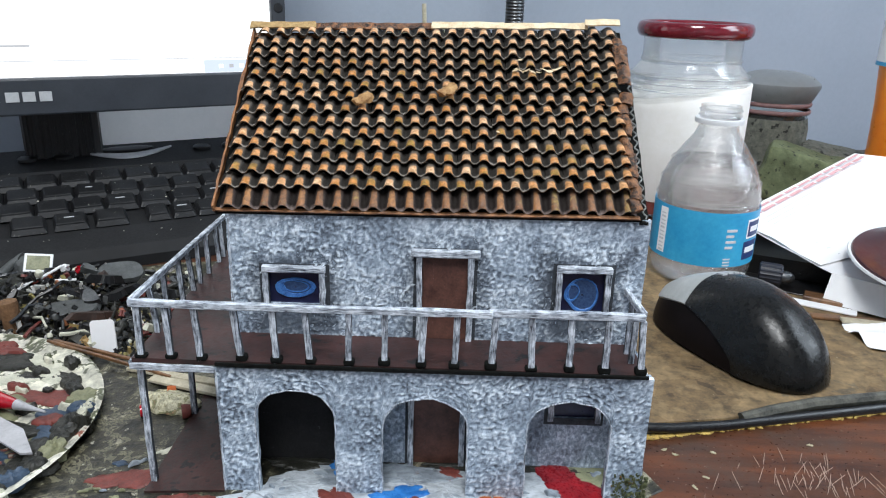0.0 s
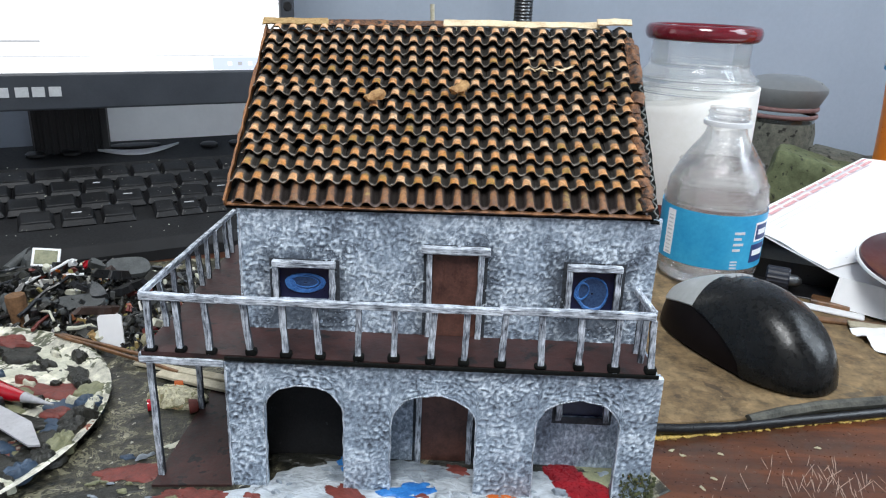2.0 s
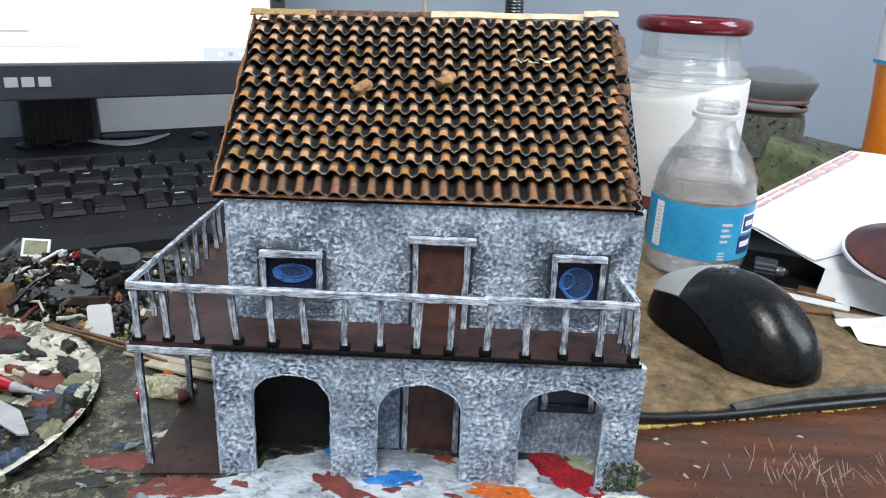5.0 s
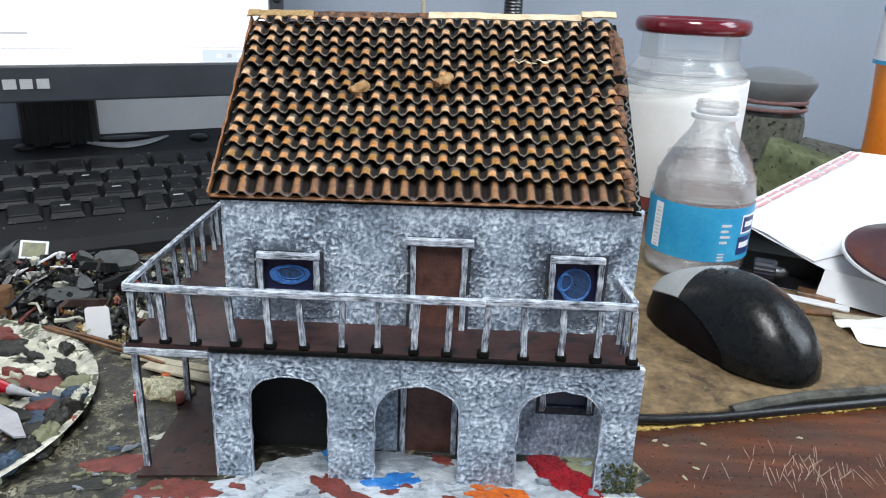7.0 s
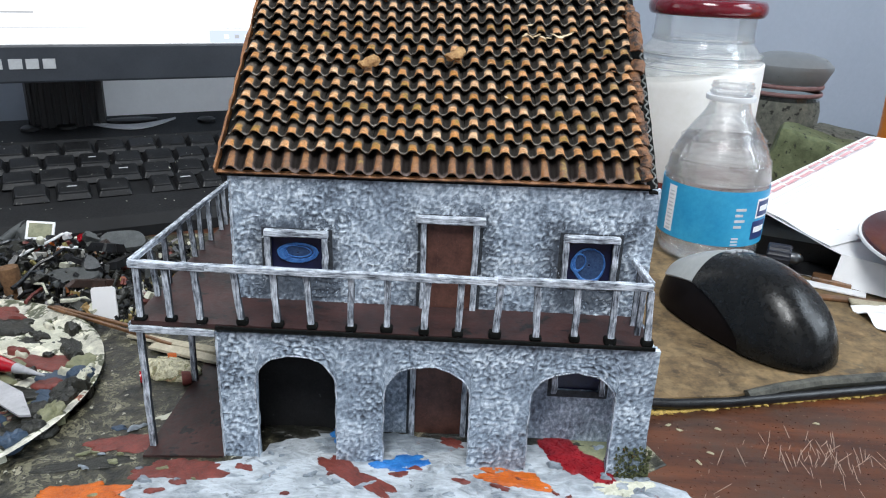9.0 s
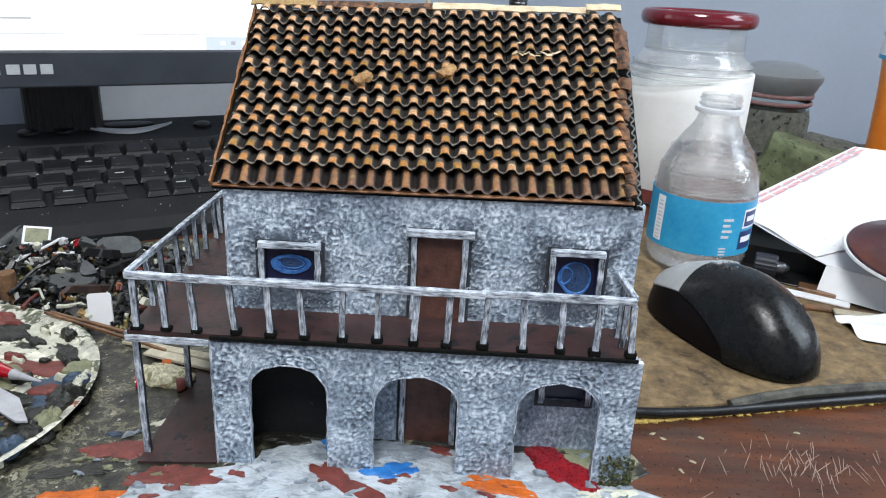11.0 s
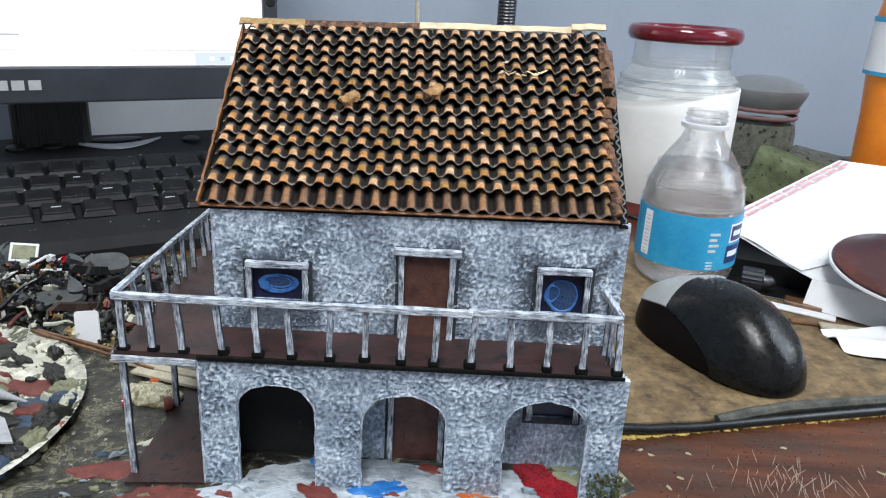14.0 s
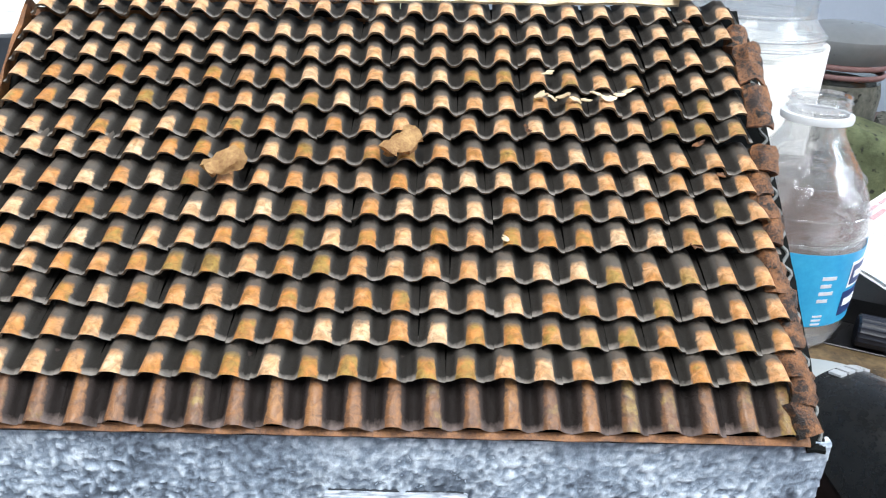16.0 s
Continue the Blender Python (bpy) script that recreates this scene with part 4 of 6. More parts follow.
def tile_mesh(name, length, lift, skew, amp, mat):
    """One wave of corrugated card, its lower lip lifted; x runs one pitch from trough to trough."""
    n, t = 14, 0.0009
    me = bpy.data.meshes.new(name)
    vs, fs, uv = [], [], []
    for j, (yy, up) in enumerate(((0.0, lift), (length * 0.5, lift * 0.55), (length, 0.0))):
        for k in range(n + 1):
            h = 0.5 - 0.5 * math.cos(2 * math.pi * k / n)
            h = (h * h * (3 - 2 * h)) ** 0.8
            vs.append((PITCH * (k / n - 0.5) + skew * yy, yy, up + amp * h * (1 - 0.10 * j)))
            uv.append(h)
    for k in range(n + 1):
        h = 0.5 - 0.5 * math.cos(2 * math.pi * k / n)
        vs.append((PITCH * (k / n - 0.5), 0.0002, lift + amp * (h * h * (3 - 2 * h)) ** 0.8 - t))
        uv.append(h)
    m = n + 1
    for j in range(2):
        for k in range(n):
            fs.append((j * m + k, j * m + k + 1, (j + 1) * m + k + 1, (j + 1) * m + k))
    for k in range(n):
        fs.append((3 * m + k, 3 * m + k + 1, k + 1, k))
    me.from_pydata(vs, [], fs)
    layer = me.uv_layers.new(name="relief")
    for loop in me.loops:
        layer.data[loop.index].uv = (uv[loop.vertex_index], vs[loop.vertex_index][1] / length)
    for p in me.polygons[2 * n:]:
        for li in p.loop_indices:
            layer.data[li].uv = (uv[me.loops[li].vertex_index], -0.1)
    for p in me.polygons:
        p.use_smooth = True
    me.set_sharp_from_angle(angle=radians(55))
    me.materials.append(mat)
    return me


ROW = (LEN - 0.0098) / 14
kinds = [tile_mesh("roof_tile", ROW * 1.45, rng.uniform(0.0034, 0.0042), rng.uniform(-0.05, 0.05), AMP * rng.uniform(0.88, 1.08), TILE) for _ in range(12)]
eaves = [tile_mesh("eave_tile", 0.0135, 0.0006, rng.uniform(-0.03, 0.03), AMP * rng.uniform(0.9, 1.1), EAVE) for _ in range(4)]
upper_bm = bmesh.new()
for row in range(15):
    v = 0.0008 if row == 0 else 0.0088 + (row - 1) * ROW
    shift = rng.uniform(-0.5, 0.5) * PITCH * 0.8
    tip = rng.uniform(-0.0022, 0.0022)
    u0 = RX0 + 0.0020
    count = 23
    for k in range(count):
        u = u0 + (k + 0.5) * (RX1 - 0.003 - u0) / count + shift * 0.35
        me = rng.choice(eaves if row == 0 else kinds)
        m = FRAME @ Matrix.Translation((u, v + tip * (k / count - 0.5) + rng.uniform(-0.0003, 0.0003), 0.0002 + rng.uniform(-0.0001, 0.0001)))
        m = m @ Matrix.Diagonal(((RX1 - 0.003 - u0) / count / PITCH * 1.002, rng.uniform(0.97, 1.03), 1, 1))
        m = Matrix.Translation((0, 0, sag(u, m.translation.y))) @ m
        if row < 12:
            ob = new("eave_tile" if row == 0 else "roof_tile", me)
            ob.parent = roof
            ob.matrix_local = m
        else:
            b2 = bmesh.new()
            b2.from_mesh(me)
            b2.transform(m)
            tmp = bpy.data.meshes.new("tmp")
            b2.to_mesh(tmp)
            b2.free()
            upper_bm.from_mesh(tmp)
            bpy.data.meshes.remove(tmp)
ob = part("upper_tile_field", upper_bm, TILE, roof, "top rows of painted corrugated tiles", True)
tagged(ob, kind="stuff")


def on_roof(u, v, w, turn=0.0):
    m = FRAME @ Matrix.Translation((u, v, w)) @ Euler((0, 0, radians(turn))).to_matrix().to_4x4()
    return Matrix.Translation((0, 0, sag(u, m.translation.y))) @ m


def slab(name, u0, u1, v0, v1, w, t, material, label, rough=0.0004):
    """A torn flat piece of card lying along the roof slope."""
    pts = []
    for (a, b), (c, d) in zip(((u0, v0), (u1, v0), (u1, v1), (u0, v1)), ((u1, v0), (u1, v1), (u0, v1), (u0, v0))):
        n = max(2, int(((c - a) ** 2 + (d - b) ** 2) ** 0.5 / 0.004))
        for k in range(n):
            pts.append((a + (c - a) * k / n + rng.uniform(-rough, rough), b + (d - b) * k / n + rng.uniform(-rough, rough)))
    bm = prism(pts, w, w + t, 0.01)
    settle(bm)
    return part(name, bm, material, roof, label)


def crumple(name, u0, u1, v0, v1, w, material, label, seed):
    """A bent, torn piece of card along the slope."""
    n, q = 7, 10
    bm = bmesh.new()
    grid = []
    for i in range(n + 1):
        col = []
        for j in range(q + 1):
            u, v = u0 + (u1 - u0) * i / n, v0 + (v1 - v0) * j / q
            e = noise.noise_vector(Vector((u * 420, v * 420, seed)))
            p = Vector((u + e.x * 0.0006, v + e.y * 0.0008, w + e.z * 0.0011 - 0.0012 * (2 * i / n - 1) ** 2))
            col.append((bm.verts.new(p), bm.verts.new(p - Vector((0, 0, 0.0006)))))
        grid.append(col)
    for i in range(n):
        for j in range(q):
            c = [grid[i][j], grid[i + 1][j], grid[i + 1][j + 1], grid[i][j + 1]]
            bm.faces.new([x[0] for x in c])
            bm.faces.new([x[1] for x in c][::-1])
    rim = [grid[i][0] for i in range(n + 1)] + [grid[n][j] for j in range(1, q + 1)] + [grid[i][q] for i in range(n - 1, -1, -1)] + [grid[0][j] for j in range(q - 1, 0, -1)]
    for a, b in zip(rim, rim[1:] + rim[:1]):
        bm.faces.new((a[0], a[1], b[1], b[0]))
    bmesh.ops.recalc_face_normals(bm, faces=bm.faces[:])
    settle(bm)
    return part(name, bm, material, roof, label, True)


# verges and ridge strips
slab("verge_strip", RX0 - 0.0002, RX0 + 0.0008, -0.0005, LEN, 0.0004, 0.0028, CARD_ORANGE, "orange-brown card strip on the verge")
slab("eave_strip", RX0, RX1 - 0.001, -0.0003, 0.0012, -0.0002, 0.0007, CARD_ORANGE, "rust-brown edge of the eave", 0.00012)
for a, b, mt, w in ((RX0 - 0.0015, 0.027, CORK_TAN, 0.0044), (0.0262, 0.080, CARD_RUST, 0.0036), (0.0795, 0.112, CARD_PALE, 0.0040), (0.111, 0.150, CARD_PALE, 0.0036), (0.148, 0.164, CARD_PALE, 0.0056)):
    slab("ridge_strip", a, b, LEN - 0.0024, LEN + 0.0014, w, 0.0007, mt, "strip of bare card along the ridge")
for v0, v1, x0 in ((0.0735, 0.0835, 0.1592), (0.0625, 0.0728, 0.1598)):
    crumple("verge_patch", x0 + rng.uniform(-0.0004, 0.0004), 0.1652, v0, v1, 0.0072 if x0 < 0.16 else 0.0044, CARD_RUST, "torn rust-coloured card patch", v0 * 100)
for k in range(12):
    v = 0.001 + k * 0.0052 + (0.026 if k == 11 else 0)
    bm = pipe([(0, 0.0012 * j, 0.0003 * math.sin(j)) for j in range(6)], rng.uniform(0.0017, 0.0024), 10)
    for q in bm.verts:
        q.co += noise.noise_vector(q.co * 900 + Vector((k * 7.0, 0, 0))) * 0.0006
    bm.transform(on_roof(0.1612 + rng.uniform(-0.001, 0.0012), v, 0.0036, rng.uniform(-18, 18)) @ Matrix.Diagonal((1.2, 1, 0.9, 1)))
    part("verge_tile", bm, CARD_RUST, roof, "crumpled rust-brown tile on the verge", True)

# black corrugated side panel beyond the right verge
bm = bmesh.new()
n = 64
rows = []
for k in range(n + 1):
    v = -0.001 + (LEN - 0.006) * k / n
    wv = 0.0009 * math.sin(v / 0.0058 * 2 * math.pi)
    rows.append([bm.verts.new((x, v, wv + w)) for x, w in ((RX1 - 0.0010, -0.0036), (RX1 + 0.0026, -0.0036), (RX1 + 0.0026, -0.0046), (RX1 - 0.0010, -0.0046))])
for a, b in zip(rows, rows[1:]):
    for j in range(4):
        bm.faces.new((a[j], a[(j + 1) % 4], b[(j + 1) % 4], b[j]))
bm.faces.new(rows[0][::-1])
bm.faces.new(rows[-1])
bmesh.ops.recalc_face_normals(bm, faces=bm.faces[:])
settle(bm)
part("side_panel", bm, CARD_BLACK, roof, "blackened corrugated card edge", True)
for w in (-0.0056, -0.0026):
    slab("side_liner", RX1 - 0.001, RX1 + 0.0027, -0.001, LEN - 0.006, w, 0.0005, CARD_BLACK, "blackened card liner", 0.0002)
zig = []
for k in range(120):
    v = 0.001 + (LEN - 0.010) * k / 119
    zig.append((RX1 + 0.0014 + 0.0008 * math.sin(k * 1.05) * rng.uniform(0.6, 1.2), v, -0.0018 + rng.uniform(-0.0002, 0.0002)))
bm = pipe(zig, 0.00036, 5)
settle(bm)
part("torn_flute", bm, SPRUE_PALE, roof, "pale torn zigzag of the card's flute", True)
# back slope
bm = prism([(RX0, 0), (RX1, 0), (RX1, LEN), (RX0, LEN)], -0.0022, 0.0)
bm.transform(Matrix(((1, 0, 0, 0), (0, -SLOPE.y, -UPN.y, 0.1990 - 0.0250), (0, SLOPE.z, UPN.z, EV.z), (0, 0, 0, 1))))
bmesh.ops.recalc_face_normals(bm, faces=bm.faces[:])
part("back_slope", bm, CARD_ORANGE, house)
# two loose bits of card on the tiles
for n_, (u, v, a) in enumerate(((0.0532, 0.0508, 36), (0.0880, 0.0562, 40))):
    bm = pipe([(-0.0038 + 0.00095 * j, 0.0003 * math.sin(j), 0) for j in range(9)], 0.0020, 12)
    for q in bm.verts:
        q.co += noise.noise_vector(q.co * 520 + Vector((n_ * 5.0, 0, 0))) * 0.0011
    bm.transform(on_roof(u, v, 0.0084, a) @ Matrix.Diagonal((1, 1.1, 0.75, 1)))
    part("loose_tile", bm, CARD_CURL, roof, "loose tan curl of card on the tiles", True)
# torn paper on the tiles, most of it along one row
TORN_V = 0.0690
for k in range(16):
    u, v = rng.uniform(0.108, 0.156), rng.uniform(0.030, 0.092)
    rx, ry = rng.uniform(0.0009, 0.0020), rng.uniform(0.0004, 0.0009)
    if k < 8:
        u, v = 0.1165 + 0.0024 * k, TORN_V + rng.uniform(-0.0008, 0.0008)
    bm = prism(blob(0, 0, rx, ry, rng.uniform(-0.6, 0.6) * (0.4 if k < 8 else 1), rng, 12, 0.7), 0, 0.0002)
    bm.transform(on_roof(u, v, 0.0062 + rng.uniform(0, 0.0008)) @ Euler((rng.uniform(-0.6, 0.6), rng.uniform(-0.6, 0.6), 0)).to_matrix().to_4x4())
    part("torn_scrap", bm, CARD_PALE if k < 8 or k % 3 == 0 else CARD_RUST, roof, "torn scrap of pale paper")

# ---- things on the desk ----


def dk(x, y, z, a=0.0):
    return pose(x, y, z, 0, 0, a)


# dried paint over the working end of the desk
rng = random.Random(21)
crust = prism(blob(-0.115, 0.06, 0.30, 0.20, 0.12, rng, 90, 0.10), 0.0001, 0.0005, 0.004)
lump("paint_crust", crust, CRUST, pose(0, 0, 0), "grey-green crust of dried paint on the desk", "dried paint", kind="stuff")


def ragged(outline, rng):
    """Breaks an outline up into small brush-drawn teeth."""
    n = len(outline)
    cx, cy = sum(p[0] for p in outline) / n, sum(p[1] for p in outline) / n
    size = sum(math.hypot(x - cx, y - cy) for x, y in outline) / n
    out = []
    for x, y in outline:
        d = math.hypot(x - cx, y - cy) + 1e-6
        e = 0.0011 * noise.noise(Vector((x * 700, y * 700, 3))) + 0.0022 * noise.noise(Vector((x * 240, y * 240, 8))) + rng.uniform(-0.0003, 0.0003)
        e *= min(1.0, size / 0.014)
        out.append((x + (x - cx) / d * e, y + (y - cy) / d * e))
    return out


# first and third entries are porch-floor shade, put in as dark paint
SPLASHES = [("dark", P_DARK, 0.0300, 0.0190, 0.0170, 0.0045, 0.0, 0.0012), ("blue-grey", P_SMEAR, 0.0660, 0.0120, 0.0300, 0.0075, 0.1, 0.0011), ("dark", P_DARK, 0.1180, 0.0200, 0.0420, 0.0032, 0.0, 0.0011), ("white", P_WHITE, 0.082, -0.018, 0.090, 0.043, 0.05, 0.0008), ("red", P_RED, 0.1445, 0.0100, 0.0085, 0.0230, 0.62, 0.0015), ("orange", P_ORANGE, 0.1190, -0.0062, 0.0175, 0.0050, -0.20, 0.0015),
            ("blue", P_BLUE, 0.0740, 0.0000, 0.0115, 0.0052, 0.30, 0.0014), ("rust", P_RUST, 0.0560, -0.0090, 0.0055, 0.0190, 0.95, 0.0012), ("orange", P_ORANGE, -0.0430, -0.0290, 0.0170, 0.0075, 0.2, 0.0012),
            ("rust", P_RUST, -0.0400, 0.0040, 0.0150, 0.0065, 0.2, 0.0010), ("rust", P_RUST, -0.0120, -0.0115, 0.0200, 0.0060, 0.15, 0.0012), ("blue", P_BLUE, 0.0450, 0.0165, 0.0030, 0.0060, 0.2, 0.0012),
            ("rust", P_RUST, 0.0940, 0.0150, 0.0060, 0.0030, -0.5, 0.0013), ("olive", P_OLIVE, 0.1540, 0.0180, 0.0150, 0.0090, 0.1, 0.0010), ("cream", P_CREAM, 0.1620, -0.0080, 0.0100, 0.0055, 0.3, 0.0013),
            ("cream", P_CREAM, -0.0300, 0.0250, 0.0060, 0.0020, 0.5, 0.0008), ("dark", P_DARK, -0.0500, -0.0110, 0.0170, 0.0040, 0.2, 0.0009), ("navy", P_NAVY, -0.0480, 0.0140, 0.0030, 0.0020, 0.1, 0.0009)]
for name, mt, x, y, rx, ry, a, h in SPLASHES:
    bm = dab(ragged(blob(x, y, rx, ry, a, rng, 120, 0.42), rng), 0.0003, h, rng)
    lump("paint_splash", bm, mt, pose(0, 0, 0), f"rough dried splash of {name} paint on the desk", "paint splash", "paint splashes on the desk", smooth=True)

# crumbs and half-mixed smears of the same paints round the foot of the house
for k in range(110):
    x, y = rng.uniform(-0.055, 0.172), rng.gauss(-0.010, 0.011)
    if -0.036 < x < 0.004 and y > -0.009:
        continue
    mt, name = rng.choice([(P_WHITE, "white"), (P_WHITE, "white"), (P_SMEAR, "blue-grey"), (P_SMEAR, "blue-grey"), (P_SMEAR, "blue-grey"), (P_WHITE, "white"), (P_RUST, "rust")])
    if x < -0.005 and name == "white":
        mt, name = P_OLIVE, "olive"
    rx = rng.uniform(0.0010, 0.0040)
    bm = dab(ragged(blob(x, y, rx, rx * rng.uniform(0.25, 0.6), rng.uniform(-0.5, 0.7), rng, 26, 0.5), rng), 0.0008, rng.uniform(0.0007, 0.0014), rng, 0.8)
    lump("paint_smear", bm, mt, pose(0, 0, 0), f"small ridged smear of {name} paint on the desk", "paint smear", "paint smears on the desk", smooth=True)

# mouse pad, its frayed edge and the cable
pad_pts = [(0.150, 0.052), (0.186, 0.0535), (0.225, 0.0600), (0.262, 0.0700), (0.300, 0.0790), (0.345, 0.0890), (0.420, 0.105), (0.470, 0.125), (0.450, 0.270), (0.420, 0.320), (0.250, 0.330), (0.180, 0.300), (0.160, 0.200)]
pad = thing("mouse_pad", pose(0, 0, 0), "worn brown cloth mouse pad with a curled rubber edge", "mouse pad")
part("cloth", prism(pad_pts, 0.0024, 0.0040, 0.004), PAD, pad)
part("rubber_base", prism(pad_pts, 0.0002, 0.0024), PAD_RUBBER, pad, "black rubber base")
part("curled_edge", pipe([(0.235, 0.0615, 0.0035), (0.252, 0.0672, 0.0050), (0.275, 0.0735, 0.0062), (0.310, 0.0812, 0.0062), (0.350, 0.0902, 0.0058), (0.430, 0.1085, 0.0050)], 0.0030, 8), PAD_RUBBER, pad, "grey curled rubber lip", True)
bm = bmesh.new()
for k in range(1100):
    t = rng.random()
    x = 0.172 + 0.24 * t
    y = 0.0475 + (x - 0.186) * 0.236 + rng.gauss(0, 0.0009)
    r = rng.uniform(0.0004, 0.0013)
    m = Matrix.Translation((x, y, 0.0005)) @ Euler((0, 0, rng.uniform(-0.4, 0.8))).to_matrix().to_4x4() @ Matrix.Diagonal((r * 1.8, r * 0.7, 0.0006, 1))
    bmesh.ops.create_icosphere(bm, subdivisions=1, radius=1, matrix=m)
lump("frayed_edge", bm, GOLD_EDGE, pose(0, 0, 0), "line of golden-yellow flaked glue along the pad", "flaked glue", kind="stuff")
lump("cable", pipe([(0.150, 0.050, 0.003), (0.178, 0.0505, 0.0036), (0.188, 0.0500, 0.0042), (0.198, 0.0510, 0.0036), (0.225, 0.0565, 0.0026), (0.262, 0.0655, 0.0026), (0.310, 0.0765, 0.0030), (0.420, 0.1010, 0.0030)], 0.0024, 10),
     BLACK_PLASTIC, pose(0, 0, 0), "black cable along the front of the mouse pad", "cable", smooth=True)
# knife scratches in the bare wood
SCX, SCY = 0.2560, 0.0210
for k in range(92):
    if k < 58:
        x, y = rng.gauss(SCX, 0.020), rng.gauss(SCY, 0.009)
    else:
        x, y = 0.192 + 0.16 * rng.random(), rng.uniform(-0.03, 0.04)
    if x < 0.19 or y > 0.034 + (x - 0.186) * 0.2:
        continue
    a, L = rng.gauss(1.20, 0.30), rng.uniform(0.003, 0.014)
    bm = prism([(-L / 2, -0.00005), (-L * 0.1, -0.00014), (L / 2, -0.00005), (L / 2, 0.00005), (L * 0.15, 0.00014), (-L / 2, 0.00005)], 0.00004, 0.00014)
    lump("scratch", bm, SCRATCH, pose(x, y, 0, 0, 0, math.degrees(a)), "pale knife scratch in the desk wood", "scratch", "scratches in the desk")
for x, y in ((0.192, 0.0385), (0.196, 0.0350), (0.214, 0.0375), (0.205, 0.019), (0.198, 0.012), (0.30, 0.03), (0.262, 0.046)):
    lump("paint_fleck", prism(blob(0, 0, 0.0016, 0.0007, 0, rng, 14, 0.5), 0.0001, 0.0004), P_BEIGE, pose(x, y, 0, 0, 0, rng.uniform(-60, 30)), "pale fleck of paint on the desk", "paint fleck", "flecks on the desk")

# computer mouse


M_L, M_W, M_H, M_PEAK, M_NOSE = 0.1146, 0.0622, 0.0413, 0.445, 0.367


def mouse_point(u, t, inset=0.0):
    """A point of the mouse's skin; u runs from the heel to the nose, t across it from -1 to 1."""
    w = M_W / 2 * max(0.0, 1 - abs(2 * u - 1) ** 2.6) ** 0.45
    if u < M_PEAK:
        top = M_H * max(0.0, 1 - ((M_PEAK - u) / M_PEAK) ** 2) ** 0.533
    else:
        top = M_H * (M_NOSE + (1 - M_NOSE) * max(0.0, 1 - ((u - M_PEAK) / (1 - M_PEAK)) ** 2) ** 0.9)
    return Vector(((u - 0.5) * M_L, (w - inset * min(1.0, w / 0.012)) * t, 0.002 + (top - inset * 0.3) * max(0.0, 1 - abs(t) ** 2.55) ** 0.6))


def mouse_sill(u):
    """How far across the palm cover reaches before the leaf-shaped side panel begins."""
    return 1.0 if u < 0.27 else 1.0 - 0.19 * min(1.0, (u - 0.27) / 0.40) ** 0.8


def mouse_shell(part_of):
    """One of the shell's pieces: 'top', 'button' or 'side', each on a grid of its own with its rim turned in."""
    u0, u1 = {"top": (0.0, 0.655), "button": (0.657, 1.0), "side": (0.28, 1.0)}[part_of]
    bm = bmesh.new()
    nu, nv = (24, 8) if part_of == "side" else (40, 40)
    for sign in ((-1, 1) if part_of == "side" else (0,)):
        grid = []
        for i in range(nu + 1):
            u = u0 + (u1 - u0) * i / nu
            if part_of == "top":
                u = u0 + (u1 - u0) * (1 - math.cos(math.pi / 2 * i / nu))
            elif i and part_of == "button":
                u = u0 + (u1 - u0) * math.sin(math.pi / 2 * i / nu)
            row = []
            for j in range(nv + 1):
                if sign:
                    t = sign * (mouse_sill(u) + (1 - mouse_sill(u)) * (j / nv) ** 0.7)
                else:
                    t = mouse_sill(u) * math.sin(math.pi / 2 * (j / nv * 2 - 1))
                row.append(bm.verts.new(mouse_point(u, t, 0.0014 if sign else 0.0)))
            grid.append(row)
        for a, b in zip(grid, grid[1:]):
            for j in range(nv):
                bm.faces.new((a[j], b[j], b[j + 1], a[j + 1]))
    bmesh.ops.remove_doubles(bm, verts=bm.verts[:], dist=0.00004)
    bmesh.ops.dissolve_degenerate(bm, dist=0.00001, edges=bm.edges[:])
    rim = [e for e in bm.edges if e.is_boundary]
    for v in bmesh.ops.extrude_edge_only(bm, edges=rim)["geom"]:
        if isinstance(v, bmesh.types.BMVert):
            v.co = Vector((v.co.x * 0.99, v.co.y * 0.95, max(v.co.z - 0.0014, 0.0005)))
    bmesh.ops.recalc_face_normals(bm, faces=bm.faces[:])
    return bm


MOUSE = pose(0.2580, 0.1378, 0.0040, 0, 0, 116.5)
mouse = thing("computer_mouse", MOUSE, "black computer mouse with light grey buttons on the pad", "computer mouse")
part("palm_cover", mouse_shell("top"), MOUSE_BLACK, mouse, "worn glossy black palm cover", True)
part("side_panel", mouse_shell("side"), MOUSE_SIDE, mouse, "dark red-black side panels", True)
part("button", mouse_shell("button"), GREY_PLASTIC, mouse, "light grey button panel", True)
for k in range(4):
    bm = bmesh.new()
    box(bm, -0.0026, 0.0026, -0.0017, 0.0017, -0.0004, 0.0009)
    p, q, r = mouse_point(0.62, 0.10 - 0.15 * k), mouse_point(0.63, 0.10 - 0.15 * k), mouse_point(0.62, 0.11 - 0.15 * k)
    ax, ay = (q - p).normalized(), (r - p).normalized()
    az = ax.cross(ay).normalized()
    ay = az.cross(ax)
    bm.transform(Matrix(((ax.x, ay.x, az.x, p.x), (ax.y, ay.y, az.y, p.y), (ax.z, ay.z, az.z, p.z), (0, 0, 0, 1))))
    part("logo_bar", bm, MARK, mouse, "pale logo shape")
part("sole", prism([(0.050 * math.cos(k * math.pi / 12), 0.026 * math.sin(k * math.pi / 12)) for k in range(24)], 0, 0.003), BLACK_PLASTIC, mouse)


def stretch(root, f):
    """Makes every part of a turned thing taller."""
    for c in root.children_recursive:
        c.data.transform(Matrix.Diagonal((1, 1, f, 1)))


